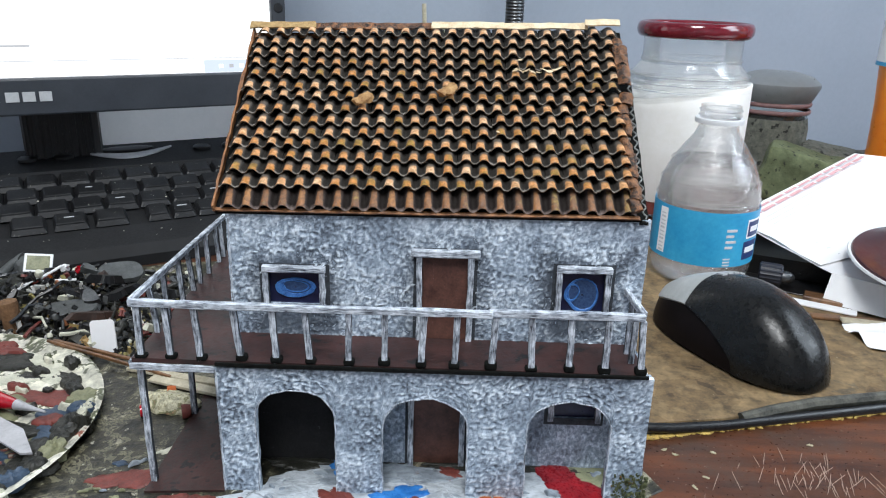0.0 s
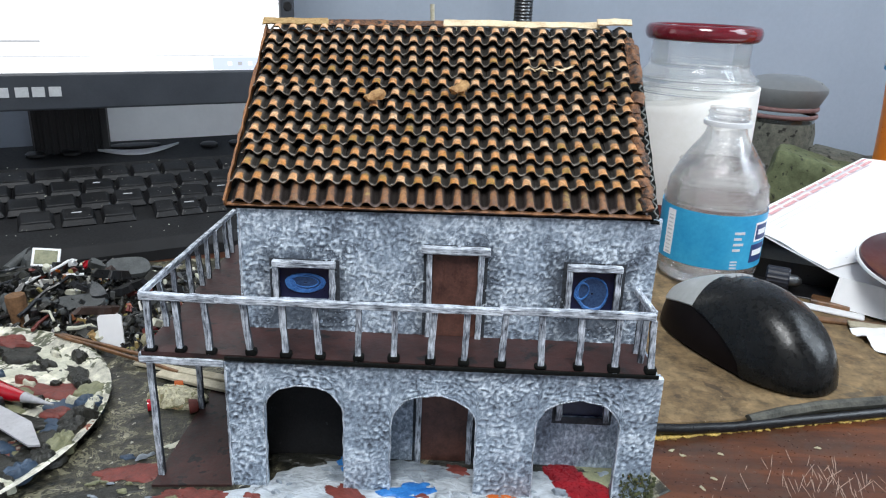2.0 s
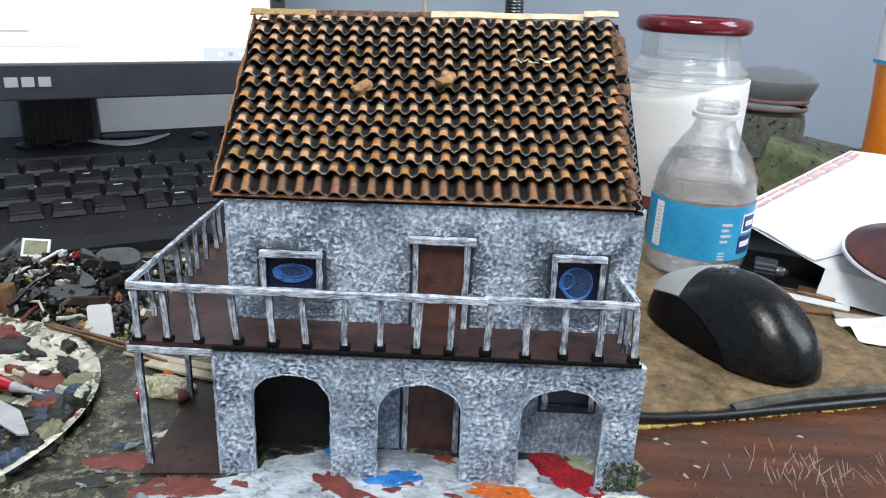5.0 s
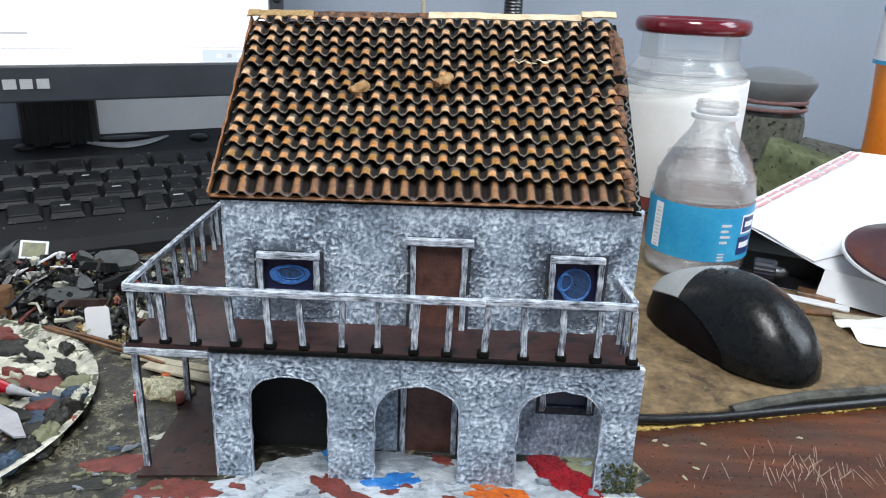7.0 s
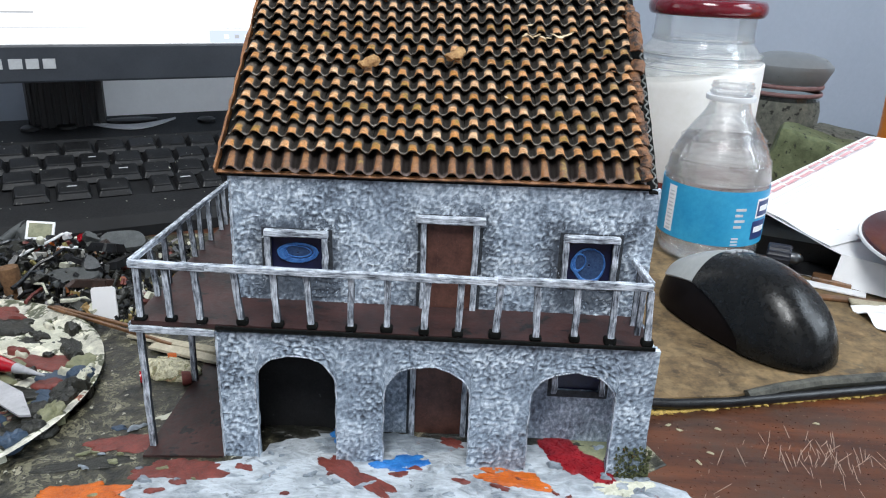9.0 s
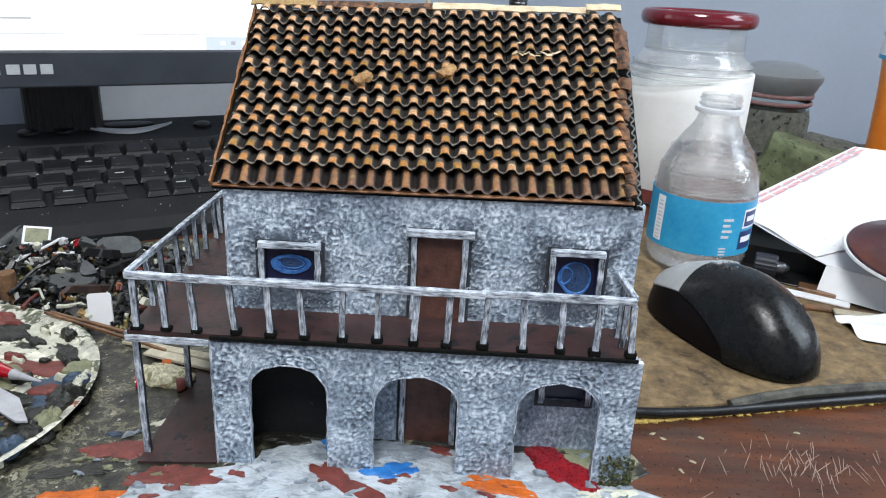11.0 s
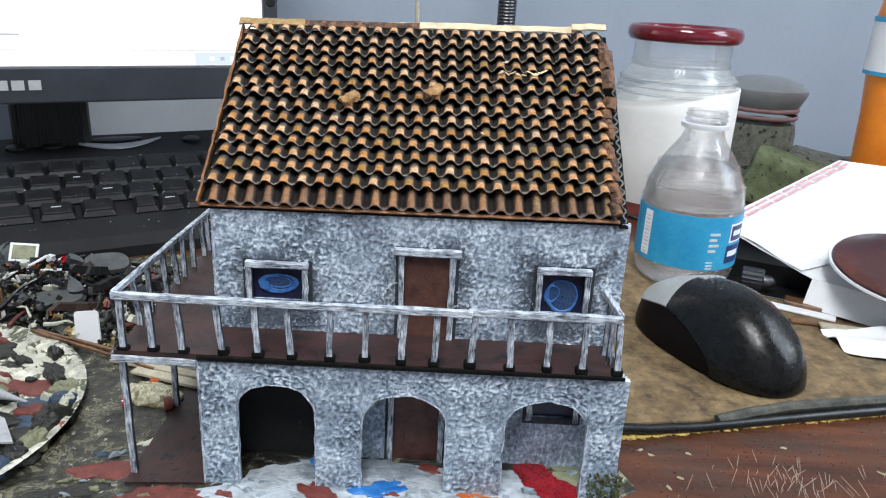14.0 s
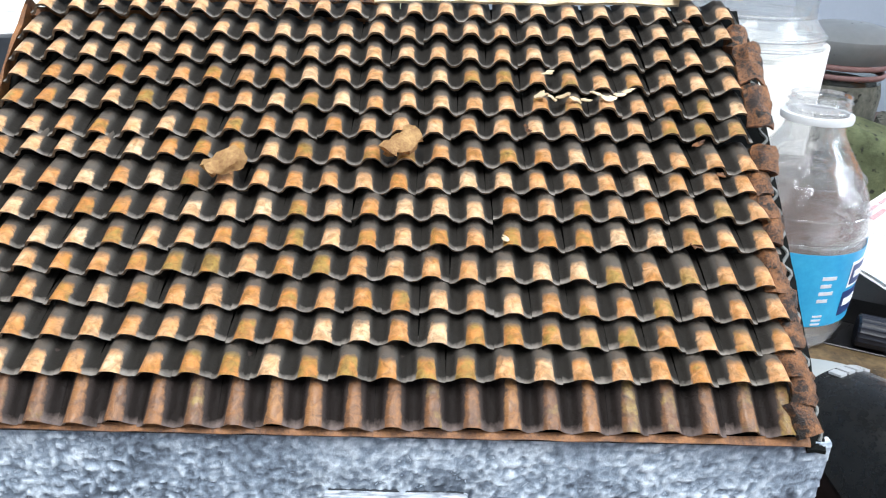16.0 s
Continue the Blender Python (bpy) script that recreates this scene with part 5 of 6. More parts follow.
# drinking water bottle
R = 0.0352
bottle = thing("water_bottle", pose(0.2735, 0.2580, 0.0040), "small clear plastic water bottle with a blue paper label", "water bottle")
outer = [(0.012, 0.004), (0.022, 0.0015), (0.030, 0.001), (0.0330, 0.004), (R - 0.0008, 0.009), (R - 0.0012, 0.0105), (R, 0.0125), (R, 0.030), (R, 0.056), (R - 0.0008, 0.0580), (R, 0.0600), (R - 0.0004, 0.0630), (R * 0.975, 0.0680),
         (R * 0.94, 0.0725), (R * 0.885, 0.0775), (R * 0.81, 0.0830), (R * 0.72, 0.0885), (R * 0.62, 0.0940), (R * 0.52, 0.0990), (R * 0.44, 0.1030), (R * 0.40, 0.1060), (0.0134, 0.1090), (0.0134, 0.1125), (0.0136, 0.1150), (0.0146, 0.1162), (0.0136, 0.1174), (0.0136, 0.1188), (0.0145, 0.1198), (0.0134, 0.1210), (0.0134, 0.1228)]
inner = [(max(r - 0.0006, 0.0), z + (0.0006 if k < 3 else 0)) for k, (r, z) in enumerate(outer)]
part("bottle_body", lathe([(0, 0.006)] + outer + inner[::-1] + [(0, 0.0068)], 48), CLEAR, bottle, "clear ribbed plastic", True)
water = [(r - 0.0008, z) for r, z in outer if 0.0035 < z < 0.086]
part("water", lathe([(0, 0.0075)] + water + [(water[-1][0] - 0.002, 0.0852), (0, 0.0850)], 48), WATER, bottle, "still water, made slightly milky to look bright", True)
# first ring is added to draw the waterline's bright edge, the rest are ribs
for z, r, w in ((0.0852, 0.0279, 0.0006), (0.0715, 0.0335, 0.0006), (0.0600, 0.0352, 0.0006), (0.0105, 0.0341, 0.0006)):
    part("moulded_rib", lathe([(r + 0.0001 + w * math.cos(a), z + w * math.sin(a)) for a in [2 * math.pi * k / 6 for k in range(6)]], 48, True), CLEAR, bottle, "clear ring round the bottle", True)
part("neck_ring", lathe([(0.0136, 0.1108), (0.0160, 0.1110), (0.0163, 0.1126), (0.0160, 0.1142), (0.0137, 0.1144)], 40, True), WHITE_PLASTIC, bottle, "white ring below the thread", True)


def sleeve(r, z0, z1, a0, a1, material, name, parent, label="", dz=0.0):
    z0, z1 = z0 + dz, z1 + dz
    bm = bmesh.new()
    n = max(2, int((a1 - a0) / 4))
    rows = []
    for k in range(n + 1):
        a = radians(a0 + (a1 - a0) * k / n)
        rows.append([bm.verts.new((q * math.cos(a), q * math.sin(a), z)) for q, z in ((r, z0), (r, z1), (r - 0.0002, z1), (r - 0.0002, z0))])
    for a, b in zip(rows, rows[1:]):
        for j in range(4):
            bm.faces.new((a[j], b[j], b[(j + 1) % 4], a[(j + 1) % 4]))
    bmesh.ops.recalc_face_normals(bm, faces=bm.faces[:])
    return part(name, bm, material, parent, label, True)


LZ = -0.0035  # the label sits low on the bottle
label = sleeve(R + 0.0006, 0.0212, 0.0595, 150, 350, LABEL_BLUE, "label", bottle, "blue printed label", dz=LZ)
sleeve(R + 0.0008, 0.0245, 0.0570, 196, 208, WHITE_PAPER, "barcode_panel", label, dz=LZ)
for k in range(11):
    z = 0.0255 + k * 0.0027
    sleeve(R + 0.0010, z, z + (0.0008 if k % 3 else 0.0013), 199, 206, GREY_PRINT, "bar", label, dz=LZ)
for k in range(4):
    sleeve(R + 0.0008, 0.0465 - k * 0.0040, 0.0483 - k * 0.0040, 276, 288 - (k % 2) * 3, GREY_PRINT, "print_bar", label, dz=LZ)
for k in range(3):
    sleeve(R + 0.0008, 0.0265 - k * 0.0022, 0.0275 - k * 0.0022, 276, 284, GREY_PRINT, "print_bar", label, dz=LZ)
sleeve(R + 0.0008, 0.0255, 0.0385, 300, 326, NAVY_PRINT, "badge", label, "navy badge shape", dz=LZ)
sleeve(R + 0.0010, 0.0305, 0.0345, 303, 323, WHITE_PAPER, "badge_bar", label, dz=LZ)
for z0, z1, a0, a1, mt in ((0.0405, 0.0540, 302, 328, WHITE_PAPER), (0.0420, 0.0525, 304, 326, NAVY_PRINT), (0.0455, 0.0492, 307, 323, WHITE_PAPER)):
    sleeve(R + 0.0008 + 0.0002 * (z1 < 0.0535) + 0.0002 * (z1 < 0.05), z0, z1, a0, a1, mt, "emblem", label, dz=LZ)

# big storage jar
jar = thing("storage_jar", pose(0.3080, 0.4500, 0.0002), "large glass jar of white powder with a dark red rubber lid", "storage jar")
g = [(0.040, 0.0), (0.052, 0.001), (0.0555, 0.006), (0.0565, 0.020), (0.0565, 0.088), (0.0560, 0.096), (0.0545, 0.101), (0.0550, 0.104), (0.0530, 0.107), (0.0535, 0.110), (0.0500, 0.114), (0.0450, 0.119), (0.0440, 0.123), (0.0440, 0.138)]
part("glass_body", lathe([(0, 0.0)] + g + [(max(r - 0.0022, 0), z + (0.002 if k < 3 else 0)) for k, (r, z) in enumerate(g)][::-1] + [(0, 0.003)], 56), JAR_GLASS, jar, "clear glass body with stepped shoulder", True)
bm = lathe([(0, 0.0035), (0.050, 0.0036), (0.0568, 0.012), (0.0569, 0.060), (0.0569, 0.085), (0.0566, 0.0935), (0.0535, 0.098), (0, 0.0995)], 56)
for v in bm.verts:
    if v.co.z > 0.09:
        v.co.z += 0.16 * v.co.x + 0.003
        if v.co.z > 0.1060:
            v.co.z = 0.1060
            v.co.x, v.co.y = v.co.x * 0.93, v.co.y * 0.93
for z, r in ((0.1000, 0.0556), (0.1052, 0.0545), (0.1104, 0.0530), (0.1220, 0.0445)):
    part("moulded_ring", lathe([(r + 0.0011 * math.cos(a), z + 0.0011 * math.sin(a)) for a in [2 * math.pi * k / 8 for k in range(8)]], 56, True), JAR_GLASS, jar, "clear ring moulded in the glass", True)
part("powder", bm, SALT, jar, "white powder, sloping top", True)
part("lid_seal", lathe([(0.0470 + 0.0045 * math.cos(a), 0.1445 + 0.0060 * math.sin(a)) for a in [2 * math.pi * k / 14 for k in range(14)]], 56, True), LID_RED, jar, "shiny dark red rubber seal", True)
part("lid", lathe([(0, 0.1485), (0.040, 0.1488), (0.0475, 0.1480), (0.0490, 0.1450), (0.044, 0.1400), (0, 0.1395)], 56), JAR_GLASS, jar, "glass lid", True)
part("base_label", lathe([(0.0570, 0.004), (0.0575, 0.004), (0.0575, 0.014), (0.0570, 0.014)], 56, True), P_RUST, jar, "rust-red band at the foot", True)

stretch(jar, 1.16)

# small grey jar
jar2 = thing("lidded_jar", pose(0.4330, 0.5500, 0.0002), "squat grey glass jar with a domed lid and red seals", "jar")
g = [(0.030, 0.0), (0.037, 0.002), (0.0385, 0.010), (0.0385, 0.052), (0.0360, 0.060), (0.0360, 0.064)]
part("glass_body", lathe([(0, 0)] + g + [(max(r - 0.002, 0), z + (0.002 if k < 2 else 0)) for k, (r, z) in enumerate(g)][::-1] + [(0, 0.003)], 44), GREY_GLASS, jar2, "smoky glass", True)
part("filling", lathe([(0, 0.0035), (0.0385, 0.008), (0.0389, 0.052), (0.0366, 0.060), (0, 0.0605)], 40), MURK, jar2, "grey-green scatter inside", True)
for z in (0.0655, 0.0715):
    part("seal", lathe([(0.0370 + 0.0016 * math.cos(a), z + 0.0018 * math.sin(a)) for a in [2 * math.pi * k / 10 for k in range(10)]], 44, True), SEAL_RED, jar2, "dull red rubber seal", True)
part("lid", lathe([(0, 0.0975), (0.020, 0.0965), (0.036, 0.0930), (0.0435, 0.0880), (0.0440, 0.0850), (0.0390, 0.0760), (0.0370, 0.0735), (0, 0.0730)], 44), SMOKE, jar2, "smoky grey domed lid", True)

stretch(jar2, 1.28)

# green foam scenery blocks behind the paper
for x, y, z, a, tilt, sx, sy, sz in ((0.425, 0.440, 0.0, -24, 12, 0.085, 0.050, 0.052), (0.480, 0.475, 0.0, -30, 8, 0.090, 0.060, 0.048)):
    bm = soft_box(-sx / 2, sx / 2, -sy / 2, sy / 2, 0, sz, 0.004, 2)
    bmesh.ops.subdivide_edges(bm, edges=[e for e in bm.edges if e.calc_length() > 0.01], cuts=7, use_grid_fill=True)
    for v in bm.verts:
        q = noise.noise_vector(v.co * 90 + Vector((x * 50, 0, 0)))
        v.co += q * (0.0035 if v.co.z > 0.004 else 0)
    bm.transform(pose(0, 0, 0, 0, tilt, 0))
    low = min(v.co.z for v in bm.verts)
    bm.transform(Matrix.Translation((0, 0, -low)))
    lump("foam_block", bm, GREEN_FOAM if x < 0.45 else MURK, pose(x, y, z, 0, 0, a), "rough grey-green block of scenery foam", "foam block", "foam blocks", smooth=True)

# orange bottle with a white label
ob_ = thing("glue_bottle", pose(0.5190, 0.4200, 0.0002), "tall orange plastic bottle with a white label", "plastic bottle")
part("body", lathe([(0, 0), (0.040, 0.0), (0.0435, 0.004), (0.0440, 0.030), (0.0435, 0.060), (0.0450, 0.095), (0.0490, 0.140), (0.0500, 0.165), (0.047, 0.185), (0.020, 0.205), (0, 0.206)], 48), ORANGE_PLASTIC, ob_, "orange plastic body", True)
sleeve(0.0506, 0.126, 0.170, 140, 270, WHITE_PAPER, "label", ob_, "white label")
sleeve(0.0510, 0.126, 0.129, 140, 270, LABEL_BLUE, "label_edge", ob_, "blue edge")
sleeve(0.0510, 0.166, 0.170, 140, 270, LABEL_BLUE, "label_edge", ob_, "blue edge")

stretch(ob_, 1.13)

# box with a printed sheet over it
carton = thing("flat_carton", pose(0.396, 0.272, 0.0042, 0, 0, -24), "low open black carton lying beside the bottle", "carton")
for x0, x1, y0, y1 in ((-0.085, 0.085, -0.045, -0.043), (-0.085, 0.085, 0.053, 0.055), (-0.085, -0.083, -0.043, 0.053), (0.083, 0.085, -0.043, 0.053)):
    bm = bmesh.new()
    box(bm, x0, x1, y0, y1, 0, 0.0150)
    part("carton_side", bm, BLACK_PLASTIC, carton)
bm = bmesh.new()
box(bm, -0.085, 0.085, -0.045, 0.055, -0.0001, 0.001)
part("carton_floor", bm, BLACK_PLASTIC, carton)
# added black sheet standing in for the dark inside of the carton's mouth
bm = soft_box(-0.086, -0.004, -0.074, -0.0455, 0, 0.0009, 0.0003, 1)
part("carton_flap", bm, BLACK_PLASTIC, carton, "black sheet added for the dark mouth of the carton")


def sheet(name, corners, material, parent, thick=0.0004, n=10, wave=0.0015, seed=1.0):
    """A gently waved sheet across four corners in space."""
    a, b, c, d = [Vector(p) for p in corners]
    bm = bmesh.new()
    g = {}
    for i in range(n + 1):
        for j in range(n + 1):
            u, v = i / n, j / n
            p = (a * (1 - u) + b * u) * (1 - v) + (d * (1 - u) + c * u) * v
            p = p + Vector((0, 0, wave * noise.noise(Vector((u * 3, v * 3, seed)))))
            g[i, j] = (bm.verts.new(p), bm.verts.new(p - Vector((0, 0, thick))))
    for i in range(n):
        for j in range(n):
            q = [g[i, j], g[i + 1, j], g[i + 1, j + 1], g[i, j + 1]]
            bm.faces.new([x[0] for x in q])
            bm.faces.new([x[1] for x in q][::-1])
    for k in range(n):
        for p, q in (((k, 0), (k + 1, 0)), ((k + 1, n), (k, n)), ((0, k + 1), (0, k)), ((n, k), (n, k + 1))):
            bm.faces.new((g[p][0], g[p][1], g[q][1], g[q][0]))
    bmesh.ops.recalc_face_normals(bm, faces=bm.faces[:])
    return part(name, bm, material, parent, "", True)


SA, SB, SC, SD = Vector((0.306, 0.292, 0.036)), Vector((0.346, 0.210, 0.0250)), Vector((0.443, 0.1377, 0.0215)), Vector((0.441, 0.386, 0.071))
SD2 = Vector((0.640, 0.350, 0.060))
envelope = thing("paper_envelope", pose(0, 0, 0), "white printed paper envelope with a pink strip, lying across a carton", "envelope")
sheet("sheet", (SA, SB, SC, SD2), WHITE_PAPER, envelope)
sheet("front_fold", (SB + Vector((-0.0002, -0.0006, 0.0)), SB + Vector((-0.0050, -0.0045, -0.0185)), SC + Vector((-0.006, -0.0120, -0.0150)), SC + Vector((0, -0.0006, 0))), WHITE_PAPER, envelope, wave=0.0006)
sheet("flap", (SA + Vector((0.001, 0.001, 0.0012)), SA.lerp(SB, 0.9) + Vector((0, 0, 0.0012)), SD2 + Vector((0, -0.02, 0.003)), SD), WHITE_PAPER, envelope, seed=4.0)


def print_line(a, b, w, mt, name="print_bar"):
    a, b = Vector(a), Vector(b)
    s = Vector((0, 0, 1)).cross(b - a).normalized() * w / 2
    bm = bmesh.new()
    low = [bm.verts.new(p) for p in (a - s, b - s, b + s, a + s)]
    top = [bm.verts.new(v.co + Vector((0, 0, 0.0003))) for v in low]
    bm.faces.new(top)
    bm.faces.new(low[::-1])
    for k in range(4):
        bm.faces.new((low[k], low[(k + 1) % 4], top[(k + 1) % 4], top[k]))
    part(name, bm, mt, envelope)


for k, (o, w) in enumerate(((0.006, 0.0022), (0.0115, 0.0030))):
    for j in range(9):
        t0 = 0.04 + j * 0.105
        off = (SB - SA).normalized() * o + Vector((0, 0, 0.0026))
        print_line(SA.lerp(SD, t0) + off, SA.lerp(SD, t0 + 0.085) + off, w, PINK_PRINT)
for k in range(3):
    off = (SB - SA).normalized() * (0.020 + 0.005 * k) + Vector((0, 0, 0.0030))
    print_line(SA.lerp(SD, 0.08) + off, SA.lerp(SD, 0.55 - 0.1 * k) + off, 0.0005, GREY_PRINT)
for k in range(4):
    p = SA.lerp(SB, 0.50 + 0.10 * k) + Vector((0.022, 0.006, 0.0035))
    print_line(p, p + Vector((0.030, 0.016, 0.0022)), 0.0010, GREY_PRINT)
knob = thing("bottle_cap", pose(0.3165, 0.2325, 0.0136, 0, 0, -24), "knurled blue-black cap with a metal tip, lying in the carton", "bottle cap")
bm = bmesh.new()
n = 60
rings = [[bm.verts.new((x, r * (1.0 + (0.035 if k % 3 == 0 else 0)) * math.cos(2 * math.pi * k / n), r * (1.0 + (0.035 if k % 3 == 0 else 0)) * math.sin(2 * math.pi * k / n))) for k in range(n)] for x, r in ((-0.008, 0.0072), (-0.007, 0.0082), (0.006, 0.0082), (0.0072, 0.0074))]
for a, b in zip(rings, rings[1:]):
    for k in range(n):
        bm.faces.new((a[k], a[(k + 1) % n], b[(k + 1) % n], b[k]))
bm.faces.new(rings[0][::-1])
bm.faces.new(rings[-1])
bmesh.ops.recalc_face_normals(bm, faces=bm.faces[:])
part("knurled_skirt", bm, CAP_NAVY, knob)
bm = lathe([(0, 0.0072), (0.0045, 0.0072), (0.0042, 0.0120), (0.0020, 0.0150), (0, 0.0155)], 18)
bm.transform(pose(0, 0, 0, 0, 90, 0))
part("tip", bm, STEEL, knob, "dull metal tip", True)
lump("wood_offcut", soft_box(-0.012, 0.012, -0.006, 0.006, 0, 0.004, 0.0006, 1), STICK_WOOD, pose(0.3430, 0.2080, 0.0044, 0, 0, -30), "orange-brown wooden offcut by the carton", "offcut")

# dark red dish
dish = thing("dish", pose(0.4030, 0.1930, 0.0345, 9, -2, 0), "glossy dark red round dish with a pale rim", "dish")
part("bowl", lathe([(0, 0.004), (0.030, 0.0035), (0.046, 0.005), (0.050, 0.0075), (0.051, 0.006), (0.046, 0.001), (0.030, -0.001), (0, -0.001)], 56), MAROON_GLOSS, dish, "glossy maroon face", True)
part("rim", lathe([(0.0500, 0.0060), (0.0525, 0.0066), (0.0530, 0.0052), (0.0500, 0.0040)], 56, True), WHITE_PLASTIC, dish, "pale rim", True)

# craft sticks and crumpled paper
lump("craft_stick", soft_box(-0.021, 0.021, -0.0045, 0.0045, 0, 0.0018, 0.0008, 2), WHITE_PAPER, pose(0.338, 0.199, 0.0042, 0, 0, -29), "short white card strip by the carton", "card strip")
lump("craft_stick", soft_box(-0.045, 0.045, -0.0035, 0.0035, 0, 0.0020, 0.0006, 2), STICK_WOOD, pose(0.368, 0.176, 0.0042, 0, 0, -10), "thin brown wooden craft stick", "craft stick", "craft sticks")
lump("craft_stick", soft_box(-0.045, 0.045, -0.0035, 0.0035, 0, 0.0020, 0.0006, 2), STICK_PALE, pose(0.382, 0.164, 0.0062, 0, 0, -13), "pale wooden craft stick", "craft stick", "craft sticks")
scrap = thing("paper_scrap", pose(0, 0, 0), "crumpled white paper scrap with faint pink print", "paper scrap")
sheet("scrap_sheet", ((0.337, 0.170, 0.0062), (0.340, 0.138, 0.0060), (0.425, 0.118, 0.0070), (0.405, 0.160, 0.0160)), WHITE_PAPER, scrap, wave=0.004, seed=9.0)

# ---- monitor ----
MON = pose(-0.0575, 0.4045, 0.0002, 0, 0, 30)
monitor = thing("computer_monitor", MON, "dark grey computer monitor showing a bright white page", "monitor")
W_, H0, H1 = 0.45, 0.0975, 0.410
part("back_shell", soft_box(-W_, 0, 0.004, 0.062, H0 + 0.003, H1, 0.008, 3), BEZEL, monitor)
for name, x0, x1, z0, z1 in (("bezel", -W_, 0, H0, 0.1250), ("bezel", -W_, 0, H1 - 0.016, H1), ("bezel", -0.0125, 0, 0.1251, H1 - 0.0161), ("bezel", -W_, -W_ + 0.0125, 0.1251, H1 - 0.0161)):
    part(name, soft_box(x0, x1, -0.004, 0.0038, z0, z1, 0.0015, 2), BEZEL, monitor, "dark grey plastic bezel")
bm = bmesh.new()
box(bm, -W_ + 0.0126, -0.0126, 0.0004, 0.0036, 0.1252, H1 - 0.0162)
screen = part("screen", bm, SCREEN, monitor, "glowing white screen")
for x0, x1, z0, z1, mt in ((-0.070, -0.0130, 0.1255, 0.1355, SCREEN_BLUE), (-W_ + 0.02, -0.0135, 0.1369, 0.1374, SCREEN_GREY), (-0.27, -0.195, 0.1475, 0.1489, SCREEN_GREY)):
    bm = bmesh.new()
    box(bm, x0, x1, -0.0001, 0.0003, z0, z1)
    part("screen_item", bm, mt, screen)
for k in range(5):
    bm = bmesh.new()
    box(bm, -0.058 + k * 0.0085, -0.0545 + k * 0.0085, -0.0005, -0.0002, 0.1290, 0.1320)
    part("screen_item", bm, SCREEN if k != 1 else SCREEN_GREY, screen)
for k in range(4):
    x = -0.2275 + 0.0112 * k
    part("logo_bar", soft_box(x, x + (0.0072, 0.0090, 0.0086, 0.0086)[k], -0.0047, -0.0041, 0.1078, 0.1152, 0.0002, 1), MARK, monitor, "pale logo shape")
for k in range(4):
    bm = lathe([(0, -0.0002), (0.0032, -0.0002), (0.0040, 0.0008), (0.0040, 0.0020)], 20)
    bm.transform(Matrix.Translation((-0.0062, -0.0048, 0.158 + k * 0.0195)) @ pose(0, 0, 0, -90, 0, 0))
    part("button", bm, BLACK_PLASTIC, monitor, "round bezel button", True)
part("stand_neck", soft_box(-0.211, -0.150, 0.060, 0.084, 0.008, 0.16, 0.006, 2), BLACK_PLASTIC, monitor, "black stand neck")
for k in range(10):
    part("neck_rib", soft_box(-0.208 + k * 0.0055, -0.2055 + k * 0.0055, 0.0585, 0.0605, 0.03, 0.090, 0.0006, 1), BLACK_PLASTIC, monitor)
part("stand_base", prism([(-0.176 + 0.075 * math.cos(2 * math.pi * k / 32), 0.105 + 0.060 * math.sin(2 * math.pi * k / 32)) for k in range(32)], 0.0002, 0.010, 0.06), BLACK_PLASTIC, monitor)

# added pale panel behind the stand, standing in for a bright stretch of wall
bm = soft_box(-0.115, 0.115, -0.003, 0.003, 0, 0.085, 0.001, 1)
lump("pale_board", bm, WHITE_PAPER, pose(-0.238, 0.5755, 0.0002, 0, 0, DESK_TURN), "pale panel added for the bright stretch of wall behind the monitor", "board")

# ---- keyboard ----
KB = pose(-0.133, 0.2460, 0.0002, 0, 0, 30)
keyboard = thing("keyboard", KB, "dusty black computer keyboard with a palm rest", "keyboard")
KX0, KX1 = -0.30, 0.145
prof = [(0.0, 0.008), (0.004, 0.016), (0.036, 0.021), (0.040, 0.018), (0.130, 0.0391), (0.132, 0.0455), (0.180, 0.0545), (0.184, 0.050), (0.184, 0.0), (0.0, 0.0)]
bm = prism(prof, KX0, KX1)
for v in bm.verts:
    v.co = Vector((v.co.z, v.co.x, v.co.y))
bmesh.ops.recalc_face_normals(bm, faces=bm.faces[:])
part("case", bm, CASE_PLASTIC, keyboard, "black plastic case with palm rest")
krng = random.Random(3)


def key(x, y, w, d=0.0212):
    z = 0.0186 + (y - 0.040) * 0.2345
    bm = soft_box(-w / 2, w / 2, -d / 2, d / 2, 0, 0.0062, 0.0014, 2)
    for v in bm.verts:
        if v.co.z > 0.002:
            v.co.x -= math.copysign(min(abs(v.co.x), 0.0021 if w > 0.03 else 0.0017), v.co.x)
            v.co.y = v.co.y * 0.80 + 0.0006
            v.co.z -= 0.0005 * (1 - min(abs(v.co.x) / (w * 0.45), 1.0))
    bm.transform(Matrix.Translation((x, y, z)) @ pose(0, 0, 0, 13 + krng.uniform(-1, 1), krng.uniform(-1, 1), 0))
    k = part("key", bm, KEY_PLASTIC, keyboard)
    if krng.random() < 0.16 and w < 0.03:
        b = bmesh.new()
        box(b, -0.004, 0.001 + krng.uniform(0, 0.003), 0.0005, 0.0018, 0.00605, 0.00635)
        b.transform(Matrix.Translation((x, y, z)) @ pose(0, 0, 0, 13, 0, 0))
        part("key_mark", b, MARK, k, "worn pale legend bar")


